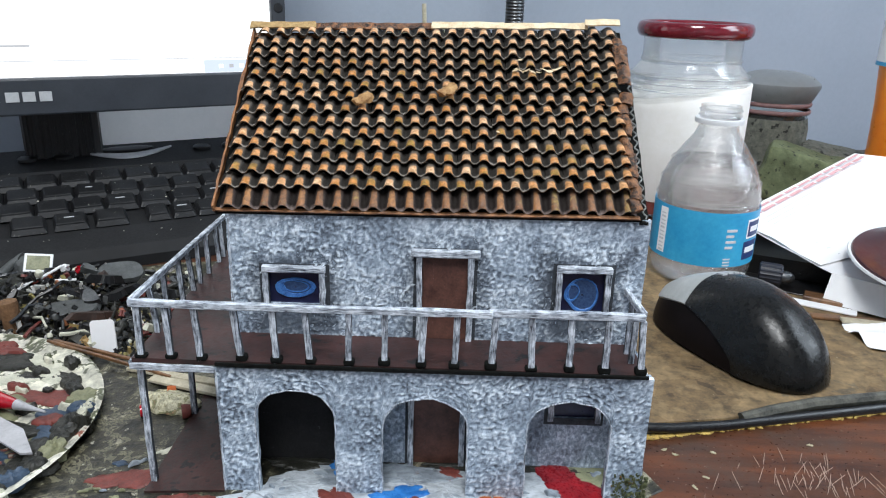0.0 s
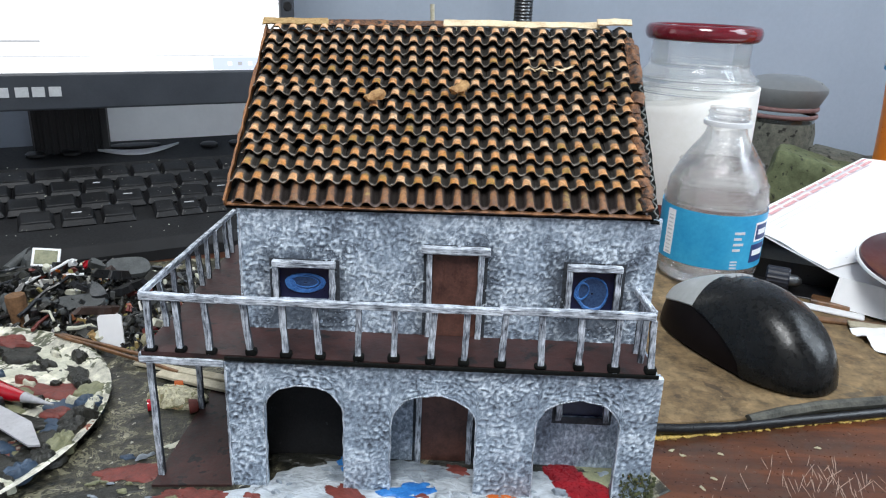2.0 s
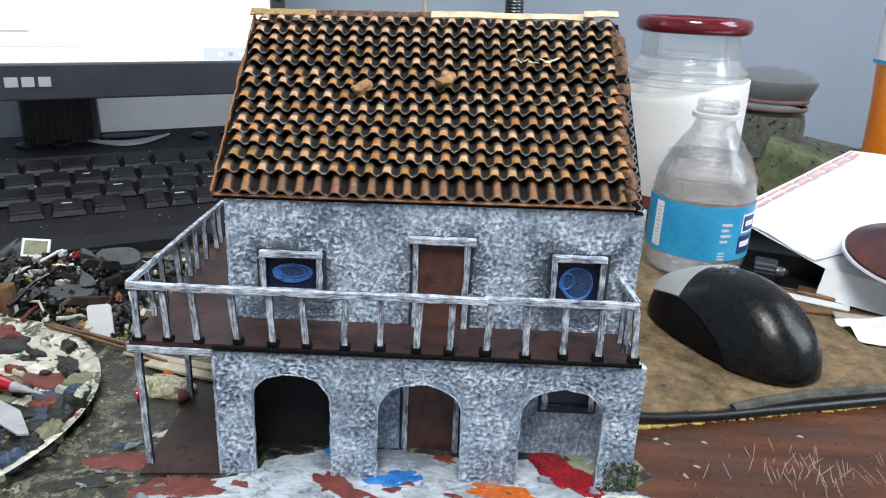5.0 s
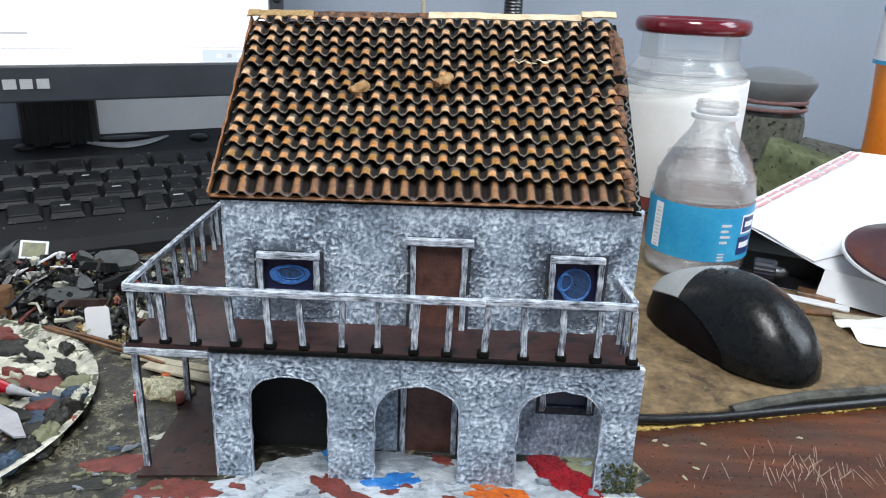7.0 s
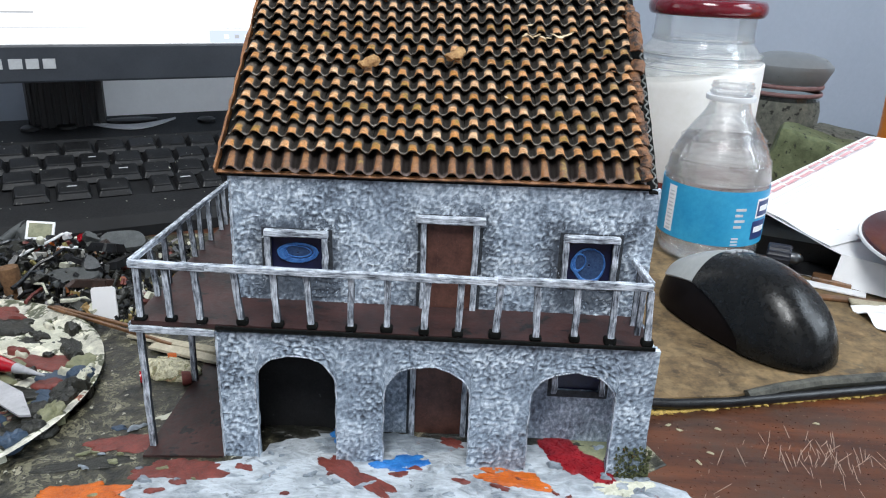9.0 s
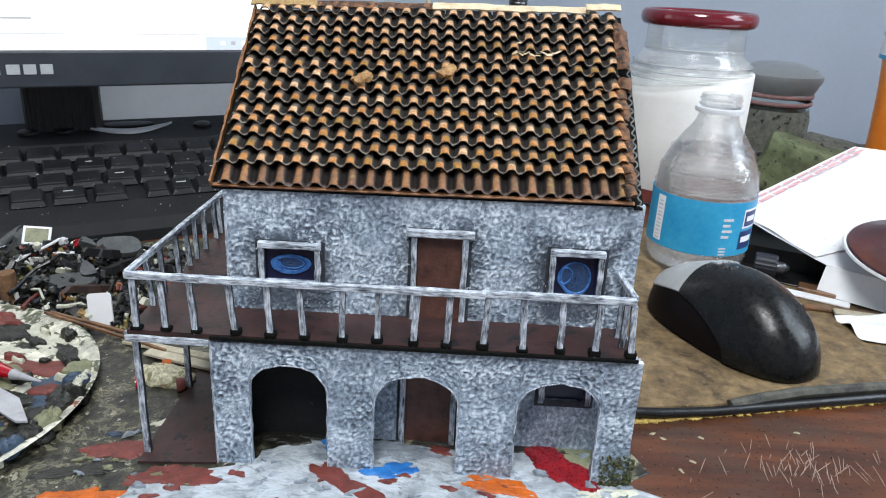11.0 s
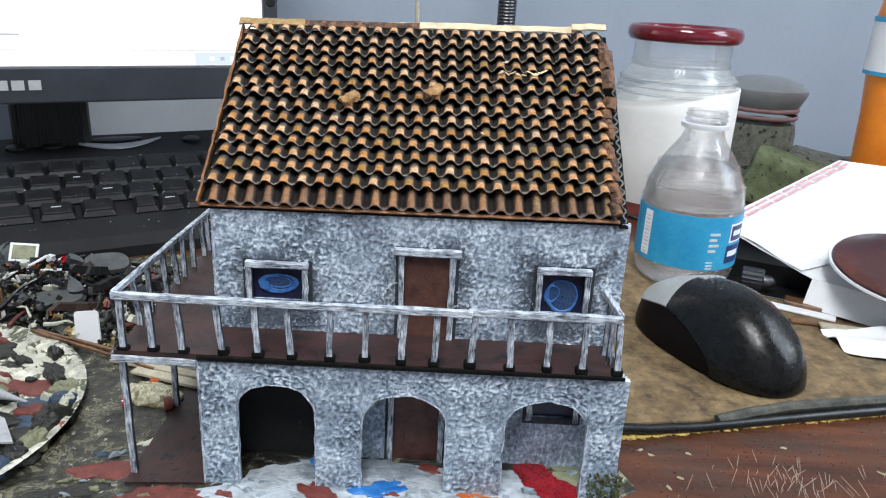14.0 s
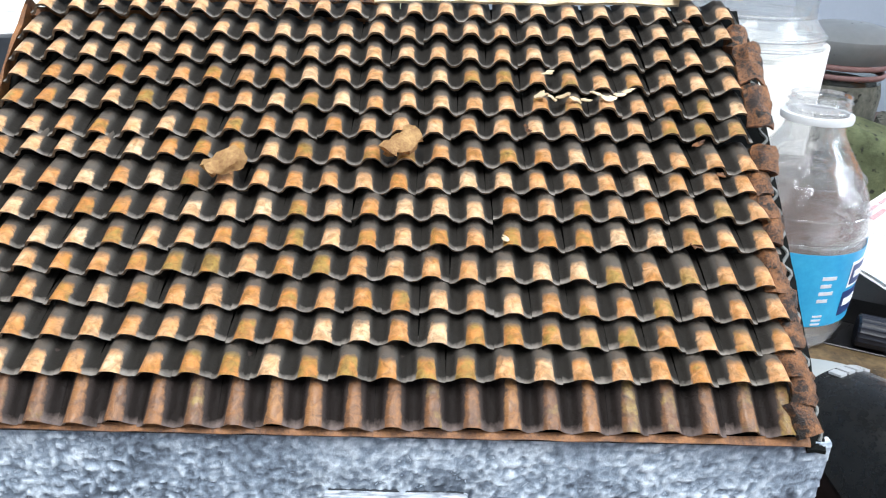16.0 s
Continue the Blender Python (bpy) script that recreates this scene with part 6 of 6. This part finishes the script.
for row in range(4):
    y = 0.0520 + row * 0.0224
    if row == 0:
        for x, w in ((-0.262, 0.024), (-0.234, 0.024), (-0.150, 0.110), (-0.070, 0.024), (-0.042, 0.024), (-0.014, 0.024), (0.020, 0.0175), (0.039, 0.0175), (0.058, 0.0175), (0.088, 0.036), (0.117, 0.0175), (0.136, 0.0175)):
            key(x, y, w)
    else:
        x = KX0 + 0.022 + (row % 3) * 0.005
        while x < KX1 - 0.008:
            key(x, y, 0.0236)
            x += 0.0245
# silver arc and knobs on the top panel
def arc_blade(x0, x1, y_end, y_mid, w_mid, z, name, mt, label):
    """A crescent lying on the top panel."""
    out, back = [], []
    for k in range(17):
        t = k / 16
        s = math.sin(math.pi * t)
        out.append((x0 + (x1 - x0) * t, y_end - (y_end - y_mid) * s))
        back.append((x0 + (x1 - x0) * t, y_end - (y_end - y_mid) * s + 0.0012 + w_mid * s))
    b = prism(out + back[::-1], 0, 0.0014, 0.0)
    for v in b.verts:
        v.co.z += z + (v.co.y - 0.155) * 0.18
    part(name, b, mt, keyboard, label)


arc_blade(-0.024, 0.052, 0.1640, 0.1440, 0.0085, 0.0504, "volume_arc", SILVER, "dull silver control arc")
bm = lathe([(0.0150, 0.0), (0.0150, 0.0015), (0.0120, 0.0022), (0, 0.0022)], 24)
bm.transform(Matrix.Translation((0.014, 0.1660, 0.0520)) @ Matrix.Diagonal((1.5, 0.55, 1, 1)))
part("dial", bm, BLACK_PLASTIC, keyboard, "black oval dial", True)
for x in (-0.065, -0.038, 0.078, 0.104):
    bm = lathe([(0.0080, 0.0), (0.0080, 0.002), (0.0062, 0.0034), (0, 0.0036)], 20)
    bm.transform(Matrix.Translation((x, 0.158, 0.0500)))
    part("media_button", bm, BLACK_PLASTIC, keyboard, "round media button", True)

dust = bmesh.new()
for k in range(150):
    x, y = krng.uniform(KX0, KX1), krng.uniform(0.004, 0.178)
    z = 0.021 + (y - 0.036) * 0.2345 if y > 0.040 else 0.0165 + y * 0.14
    if 0.040 < y < 0.130:
        z += 0.0050
    elif y >= 0.130:
        z = 0.0452 + (y - 0.132) * 0.1875
    q = krng.uniform(0.0002, 0.0006)
    bmesh.ops.create_icosphere(dust, subdivisions=1, radius=1, matrix=Matrix.Translation((x, y, z)) @ Matrix.Diagonal((q * krng.uniform(0.8, 1.8), q, q * 0.6, 1)))
tagged(part("dust_specks", dust, P_CREAM, keyboard, "pale crumbs and dust"), kind="stuff")

lump("cable_offcut", pipe([(-0.2044, 0.1907, 0.011), (-0.2046, 0.206, 0.013), (-0.2048, 0.2168, 0.014), (-0.2008, 0.2273, 0.0145), (-0.205, 0.237, 0.0145), (-0.2128, 0.2445, 0.014), (-0.228, 0.2582, 0.012)], 0.0034, 10), SPRUE_GREY, pose(0, 0, 0), "bent grey rubber cable end over the scraps", "cable", smooth=True)
# ---- mug and lamp stem ----
mug = thing("mug", pose(0.0600, 0.5600, 0.0002), "pale green ceramic mug with an angular handle", "mug")
part("cup", lathe([(0, 0.0), (0.036, 0.0), (0.040, 0.003), (0.0435, 0.050), (0.0455, 0.088), (0.0445, 0.0895), (0.0452, 0.091), (0.0450, 0.110), (0.0425, 0.1330), (0.0405, 0.1338), (0.0395, 0.132), (0.0410, 0.08), (0.036, 0.006), (0, 0.005)], 48), CERAMIC, mug, "", True)
part("handle", pipe([(-0.040, 0, 0.098), (-0.052, 0, 0.112), (-0.066, 0, 0.126), (-0.074, 0, 0.127), (-0.0765, 0, 0.116), (-0.076, 0, 0.080), (-0.070, 0, 0.045), (-0.050, 0, 0.030), (-0.040, 0, 0.028)], 0.0065, 10), CERAMIC, mug, "", True)
part("stirrer", pipe([(0.01, 0.0, 0.01), (-0.004, 0.01, 0.134), (-0.005, 0.011, 0.154)], 0.0024, 8), STICK_PALE, mug, "metal stirrer")
stretch(mug, 1.175)
lamp = thing("gooseneck_lamp", pose(0.1450, 0.4800, 0.0002), "dark metal gooseneck lamp stem", "desk lamp")
prof = [(0, 0.0), (0.050, 0.0), (0.050, 0.006), (0.012, 0.012), (0.0085, 0.014)]
z = 0.014
while z < 0.46:
    prof += [(0.0085, z), (0.0092, z + 0.0012), (0.0085, z + 0.0024)]
    z += 0.0030
part("stem", lathe(prof + [(0, z)], 20), STEEL, lamp, "ribbed flexible metal stem", True)

# ---- palette, brushes and hobby scraps ----
rng = random.Random(5)
palette = thing("paint_palette", pose(-0.1640, 0.0270, 0.0006), "round white plastic palette crusted with mixed paints", "palette")
part("plate", lathe([(0, 0.001), (0.080, 0.001), (0.087, 0.0030), (0.0925, 0.0055), (0.0942, 0.0050), (0.0890, 0.0012), (0.082, 0), (0, 0)], 72), PALETTE_MIX, palette, "cream plastic plate crusted with paint", True)
BIG_DABS = [(P_CREAM, 0.040, 0.068, 0.024, 0.011, -0.5), (P_CREAM, 0.030, 0.050, 0.018, 0.006, 0.3), (P_DARK, 0.046, 0.056, 0.014, 0.005, 0.1), (P_RUST, 0.060, 0.035, 0.017, 0.008, -0.2), (P_NAVY, 0.072, 0.022, 0.010, 0.007, -0.3),
            (P_NAVY, 0.080, 0.002, 0.012, 0.008, -0.4), (P_OLIVE, 0.079, 0.031, 0.009, 0.008, -0.8), (P_DARK, 0.083, 0.012, 0.006, 0.014, 0.1), (P_CREAM, 0.086, 0.019, 0.004, 0.009, 0.2), (P_DARK, 0.080, -0.014, 0.012, 0.013, 0.2), (P_RUST, 0.070, 0.015, 0.007, 0.004, 0.0),
            (P_DARK, 0.064, -0.032, 0.022, 0.012, 0.6), (P_NAVY, 0.050, -0.016, 0.014, 0.008, 0.2), (P_DARK, 0.055, 0.000, 0.018, 0.010, 0.4), (P_OLIVE, 0.040, 0.020, 0.018, 0.012, 0.2), (P_DARK, 0.020, 0.070, 0.016, 0.008, -0.3), (P_RUST, 0.010, 0.080, 0.014, 0.006, -0.1), (P_DARK, 0.066, 0.046, 0.010, 0.005, -0.8)]
for k, (mt, x, y, rx, ry, a) in enumerate(BIG_DABS):
    r = math.hypot(x, y)
    bm = dab(ragged(blob(x, y, rx, ry, a, rng, 60, 0.40), rng), 0.0008, 0.0008 + 0.00012 * k + max(r - 0.078, 0) * 0.42, rng)
    part("paint_dab", bm, mt, palette, "", True)
for k in range(46):
    a, r = rng.uniform(-1.2, 2.2), 0.091 * rng.random() ** 0.5
    mt = rng.choice([P_CREAM, P_DARK, P_DARK, P_OLIVE, P_RUST, P_NAVY, PALETTE_MIX, P_DARK, P_CREAM])
    bm = dab(ragged(blob(r * math.cos(a), r * math.sin(a), rng.uniform(0.002, 0.009), rng.uniform(0.001, 0.0035), rng.uniform(-0.9, 0.4), rng, 30, 0.45), rng), 0.0008, 0.0026 + 0.00002 * k + max(r - 0.078, 0) * 0.40, rng)
    part("paint_dab", bm, mt, palette, "", True)
# dark dabs on the lower-right rim: mixed paint plus that edge's shade
for k, a in enumerate(range(-84, 16, 7)):
    r, mt = 0.0868 + rng.uniform(-0.001, 0.001), (P_DARK, P_OLIVE, P_DARK, P_DARK, P_NAVY)[k % 5]
    x, y = r * math.cos(radians(a)), r * math.sin(radians(a))
    bm = dab(ragged(blob(x, y, rng.uniform(0.006, 0.009), rng.uniform(0.0050, 0.0066), radians(a + 90), rng, 40, 0.35), rng), 0.0008, 0.0058, rng)
    part("paint_dab", bm, mt, palette, "", True)
pen = thing("red_pen", pose(-0.1005, 0.0400, 0.0100, 0, 4, 158), "glossy red tapered brush handle lying on the palette", "brush")
part("handle", lathe([(0, 0), (0.0012, 0.001), (0.0030, 0.012), (0.0052, 0.030), (0.0056, 0.05), (0.0050, 0.09), (0, 0.0905)], 24), RED_GLOSS, pen, "", True)
part("tip", lathe([(0, -0.0110), (0.0005, -0.0108), (0.0009, -0.0050), (0.0018, 0.0030), (0.0026, 0.0080)], 20), SILVER, pen, "bright metal cone tip", True)
for c in pen.children:
    c.data.transform(pose(0, 0, 0, 0, 90, 0))
blade = thing("craft_knife", pose(-0.0790, 0.0110, 0.0085, 0, 1, 150), "steel craft knife lying at the palette edge", "knife")
part("blade", prism([(0, 0.004), (0.004, 0.007), (0.034, 0.006), (0.045, 0.005), (0.045, -0.004), (0.020, -0.004)], 0, 0.0010), SILVER, blade, "bright flat blade")
part("grip", soft_box(0.045, 0.120, -0.007, 0.007, -0.002, 0.004, 0.002, 2), STEEL, blade, "metal grip")
tag = [(sx * 0.0052 + 0.0022 * math.cos(a), sz * 0.0070 + 0.0092 + 0.0022 * math.sin(a)) for sx, sz, a0 in ((1, 1, 0), (-1, 1, 90), (-1, -1, 180), (1, -1, 270)) for a in [radians(a0 + 18 * k) for k in range(6)]]
lump("card_tag", upright(tag, 0, 0.0008), WHITE_PAPER, pose(-0.0990, 0.1110, 0.0010, -14, -9, -6), "small white round-cornered tag leaning on the scraps", "card tag")
for x0, y0, x1, y1, w, mt, lb in ((-0.127, 0.111, -0.074, 0.099, 0.0020, STICK_WOOD, "thin brown wooden stick"), (-0.130, 0.1105, -0.052, 0.084, 0.0016, STICK_WOOD, "thin brown wooden stick"), (-0.078, 0.093, -0.020, 0.078, 0.0050, STICK_PALE, "pale wooden craft stick"),
                                    (-0.062, 0.083, -0.015, 0.068, 0.0060, STICK_PALE, "pale wooden craft stick")):
    b = strip((x0, y0, 0.0072 if x0 < -0.1 else 0.0020), (x1, y1, 0.0026), w, 0.0016, rng, side=Vector((0, 0, 1)))
    lump("wooden_stick", b, mt, pose(0, 0, 0.0004), lb, "stick", "sticks by the house")
shell = thing("ribbed_scrap", pose(-0.0440, 0.0610, 0.0006, 0, 0, -12), "ribbed pale green-white plastic scrap beside the house", "plastic scrap")
fan = bmesh.new()
bmesh.ops.create_icosphere(fan, subdivisions=4, radius=1)
for v in fan.verts:
    a = math.atan2(v.co.y, v.co.x)
    rib = 0.06 * math.sin(14 * a) * math.hypot(v.co.x, v.co.y) + 0.10 * noise.noise(v.co * 2.2)
    v.co = Vector((v.co.x * 0.0155 * (1 + rib), v.co.y * 0.0085 * (1 + rib), max(v.co.z, -0.05) * 0.0062 * (1 + rib * 2) + 0.0003))
part("fan", fan, RIB_MIX, shell, "pale olive ribbed fan", True)
for x, y, r, mt, lb in ((-0.054, 0.0500, 0.0030, RED_GLOSS, "small glossy red plastic cap"), (-0.047, 0.0665, 0.0034, P_ORANGE, "small bright orange plastic cap"), (-0.034, 0.0500, 0.0034, P_RUST, "small dull rust-brown plastic cap")):
    b = lathe([(0, 0), (r, 0), (r * 1.02, r * 0.5), (r * 0.85, r * 1.2), (0, r * 1.25)], 16)
    lump("cap", b, mt, pose(x, y, 0.0006 + r * 1.02, 0, 90, 25), lb, "cap", "loose caps", smooth=True)
lump("cork_stopper", lathe([(0, 0), (0.0046, 0), (0.0050, 0.004), (0.0056, 0.017), (0.0052, 0.0195), (0, 0.0200)], 20), CORK, pose(-0.1625, 0.1330, 0.0006, 0, -4, 0), "brown cork stopper standing in the scraps", "cork", smooth=True)
for x, y, z, sx, sy, a, tx, ty in ((-0.126, 0.196, 0.014, 0.0150, 0.0085, 40, 30, 6), (-0.136, 0.150, 0.008, 0.0165, 0.0062, 14, 30, -4)):
    b = prism([(sx * math.copysign(abs(math.cos(2 * math.pi * k / 28)) ** 0.6, math.cos(2 * math.pi * k / 28)), sy * math.copysign(abs(math.sin(2 * math.pi * k / 28)) ** 0.8, math.sin(2 * math.pi * k / 28))) for k in range(28)], 0, 0.003, 0.10)
    lump("oval_base", b, SPRUE_GREY, pose(x, y, z, tx, ty, a), "grey oval plastic model base among the scraps", "model base", "model bases")
mats = [SPRUE_GREY, BLACK_PLASTIC, BLACK_PLASTIC, P_DARK, P_CREAM, BLACK_PLASTIC, STEEL, STEEL, P_DARK, P_DARK, P_DARK, P_RUST, BLACK_PLASTIC]
names = ["grey", "black", "black", "dark", "cream", "black", "steel-grey", "steel-grey", "dark", "dark", "dark", "rust-red", "black"]
for k in range(330):
    u, v = rng.random(), rng.random()
    x = -0.215 + 0.165 * u + rng.gauss(0, 0.004)
    y = 0.116 + 0.115 * v * (1 - 0.25 * abs(u - 0.4))
    if x > -0.036:
        continue
    heap = 0.024 * math.exp(-((x + 0.162) / 0.045) ** 2 - ((y - 0.168) / 0.034) ** 2)
    z = 0.0008 + heap * rng.random() + 0.004 * rng.random()
    i = rng.randrange(13)
    L = rng.uniform(0.003, 0.013)
    s = rng.random()
    if s < 0.40:
        b = pipe([(-L, 0, 0), (-L * 0.3, rng.uniform(-1, 1) * L * 0.3, 0.001), (L * 0.4, rng.uniform(-1, 1) * L * 0.3, 0.0005), (L, rng.uniform(-1, 1) * L * 0.6, 0)], rng.uniform(0.0007, 0.0016), 6)
        lb = f"{names[i]} length of plastic sprue in the scrap heap"
    elif s < 0.75:
        b = prism(blob(0, 0, L * 0.55, L * rng.uniform(0.2, 0.45), 0, rng, 11, 0.45), 0, rng.uniform(0.001, 0.004), 0.12)
        lb = f"{names[i]} plastic offcut in the scrap heap"
    else:
        q = L * 0.26
        b = lathe([(0, -q), (q * 0.8, -q * 0.7), (q, 0), (q * 0.75, q * 0.8), (0, q)], 10)
        lb = f"small {names[i]} bead in the scrap heap"
    lump("plastic_scrap", b, mats[i], pose(x, y, z, rng.uniform(-35, 35), rng.uniform(-35, 35), rng.uniform(0, 360)), lb, "scrap", "hobby scraps", smooth=s >= 0.75)
# larger broken castings under and over the heap
for k in range(13):
    x, y = -0.205 + 0.135 * rng.random(), 0.140 + 0.070 * rng.random()
    q = rng.uniform(0.006, 0.013)
    b = prism(blob(0, 0, q, q * rng.uniform(0.25, 0.5), 0, rng, 16, 0.55), 0, rng.uniform(0.003, 0.006), 0.25)
    heap = 0.024 * math.exp(-((x + 0.155) / 0.050) ** 2 - ((y - 0.175) / 0.034) ** 2)
    mt, nm = ((P_DARK, "near-black"), (BROWN_CAST, "dark brown"), (SPRUE_GREY, "dark grey"), (BLACK_PLASTIC, "black"))[k % 4]
    lump("broken_casting", b, mt, pose(x, y, 0.001 + heap * 0.85, rng.uniform(-30, 30), rng.uniform(-25, 25), rng.uniform(0, 360)), f"{nm} broken model casting in the scrap heap", "casting", "broken castings")
# a few brighter bits that stand out of the heap
sign = thing("toy_sign", pose(-0.1800, 0.1930, 0.0140, -38, 8, 20), "tiny white-framed green plaque leaning on the scraps", "toy sign")
part("plaque", soft_box(-0.0085, 0.0085, 0, 0.0012, 0, 0.0130, 0.0004, 1), WHITE_PLASTIC, sign)
part("face", soft_box(-0.0068, 0.0068, -0.0004, 0.0004, 0.0016, 0.0114, 0.0002, 1), P_OLIVE, sign, "dull green face")
dome = lathe([(0, 0), (0.011, 0), (0.0108, 0.006), (0.008, 0.012), (0.004, 0.0145), (0, 0.015)], 22)
for v in dome.verts:
    v.co += noise.noise_vector(v.co * 220) * 0.0026
lump("rubble_lump", dome, SPRUE_GREY, pose(-0.1900, 0.2040, 0.0060, 6, -4, 0), "dark grey rounded rubble casting behind the scraps", "casting", smooth=True)
for x, y, z, r, mt, lb in ((-0.1545, 0.1960, 0.022, 0.0034, RED_GLOSS, "glossy red bead"), (-0.1620, 0.1950, 0.023, 0.0038, WHITE_PLASTIC, "white lump of plastic"), (-0.1690, 0.1870, 0.020, 0.0028, P_ORANGE, "orange bead"), (-0.1580, 0.1880, 0.021, 0.0030, P_RUST, "rust-red lump"),
                           (-0.0860, 0.1290, 0.004, 0.0036, P_RUST, "rust-red lump"), (-0.0790, 0.1250, 0.004, 0.0026, RED_GLOSS, "glossy red bead"), (-0.0830, 0.1180, 0.003, 0.0034, P_BEIGE, "yellowish crumb"), (-0.0560, 0.1210, 0.003, 0.0034, RED_GLOSS, "glossy red bead"), (-0.1130, 0.1180, 0.003, 0.0044, CORK_TAN, "tan crumb of cork")):
    bm = bmesh.new()
    bmesh.ops.create_icosphere(bm, subdivisions=2, radius=r * 0.72)
    for v in bm.verts:
        v.co += noise.noise_vector(v.co * 420 + Vector((x * 900, 0, 0))) * r * 0.75
    lump("bright_scrap", bm, mt, pose(x, y, z - (0.006 if z > 0.01 else 0)), f"{lb} on the scrap heap", "scrap", "bright scraps", smooth=True)
for x0, y0, z0, x1, y1, z1 in ((-0.1640, 0.1690, 0.020, -0.1560, 0.1810, 0.024), (-0.1610, 0.1660, 0.019, -0.1440, 0.1740, 0.018), (-0.1760, 0.1630, 0.014, -0.1660, 0.1720, 0.020)):
    lump("white_strip", strip((x0, y0, z0), (x1, y1, z1), 0.0022, 0.0010, rng, side=Vector((0, 0, 1))), WHITE_PLASTIC, pose(0, 0, 0), "short white plastic strip in the scrap heap", "scrap", "bright scraps")
# fine dark litter between the scraps
bm = bmesh.new()
for k in range(1900):
    x, y = -0.240 + 0.195 * rng.random(), 0.105 + 0.120 * rng.random()
    if y > 0.205 + 0.45 * (x + 0.20) or (x + 0.164) ** 2 + (y - 0.027) ** 2 < 0.0092:
        continue
    heap = 0.022 * math.exp(-((x + 0.162) / 0.045) ** 2 - ((y - 0.168) / 0.034) ** 2)
    r = rng.uniform(0.0005, 0.0017)
    m = Matrix.Translation((x, y, 0.0006 + heap * rng.random() + 0.002 * rng.random())) @ Euler((rng.random() * 3, rng.random() * 3, rng.random() * 3)).to_matrix().to_4x4() @ Matrix.Diagonal((r * rng.uniform(0.8, 2.6), r, r * 0.6, 1))
    bmesh.ops.create_cube(bm, size=1.6, matrix=m)
lump("hobby_litter", bm, LITTER, pose(0, 0, 0), "fine black, grey and white plastic litter between the scraps", "litter", kind="stuff")
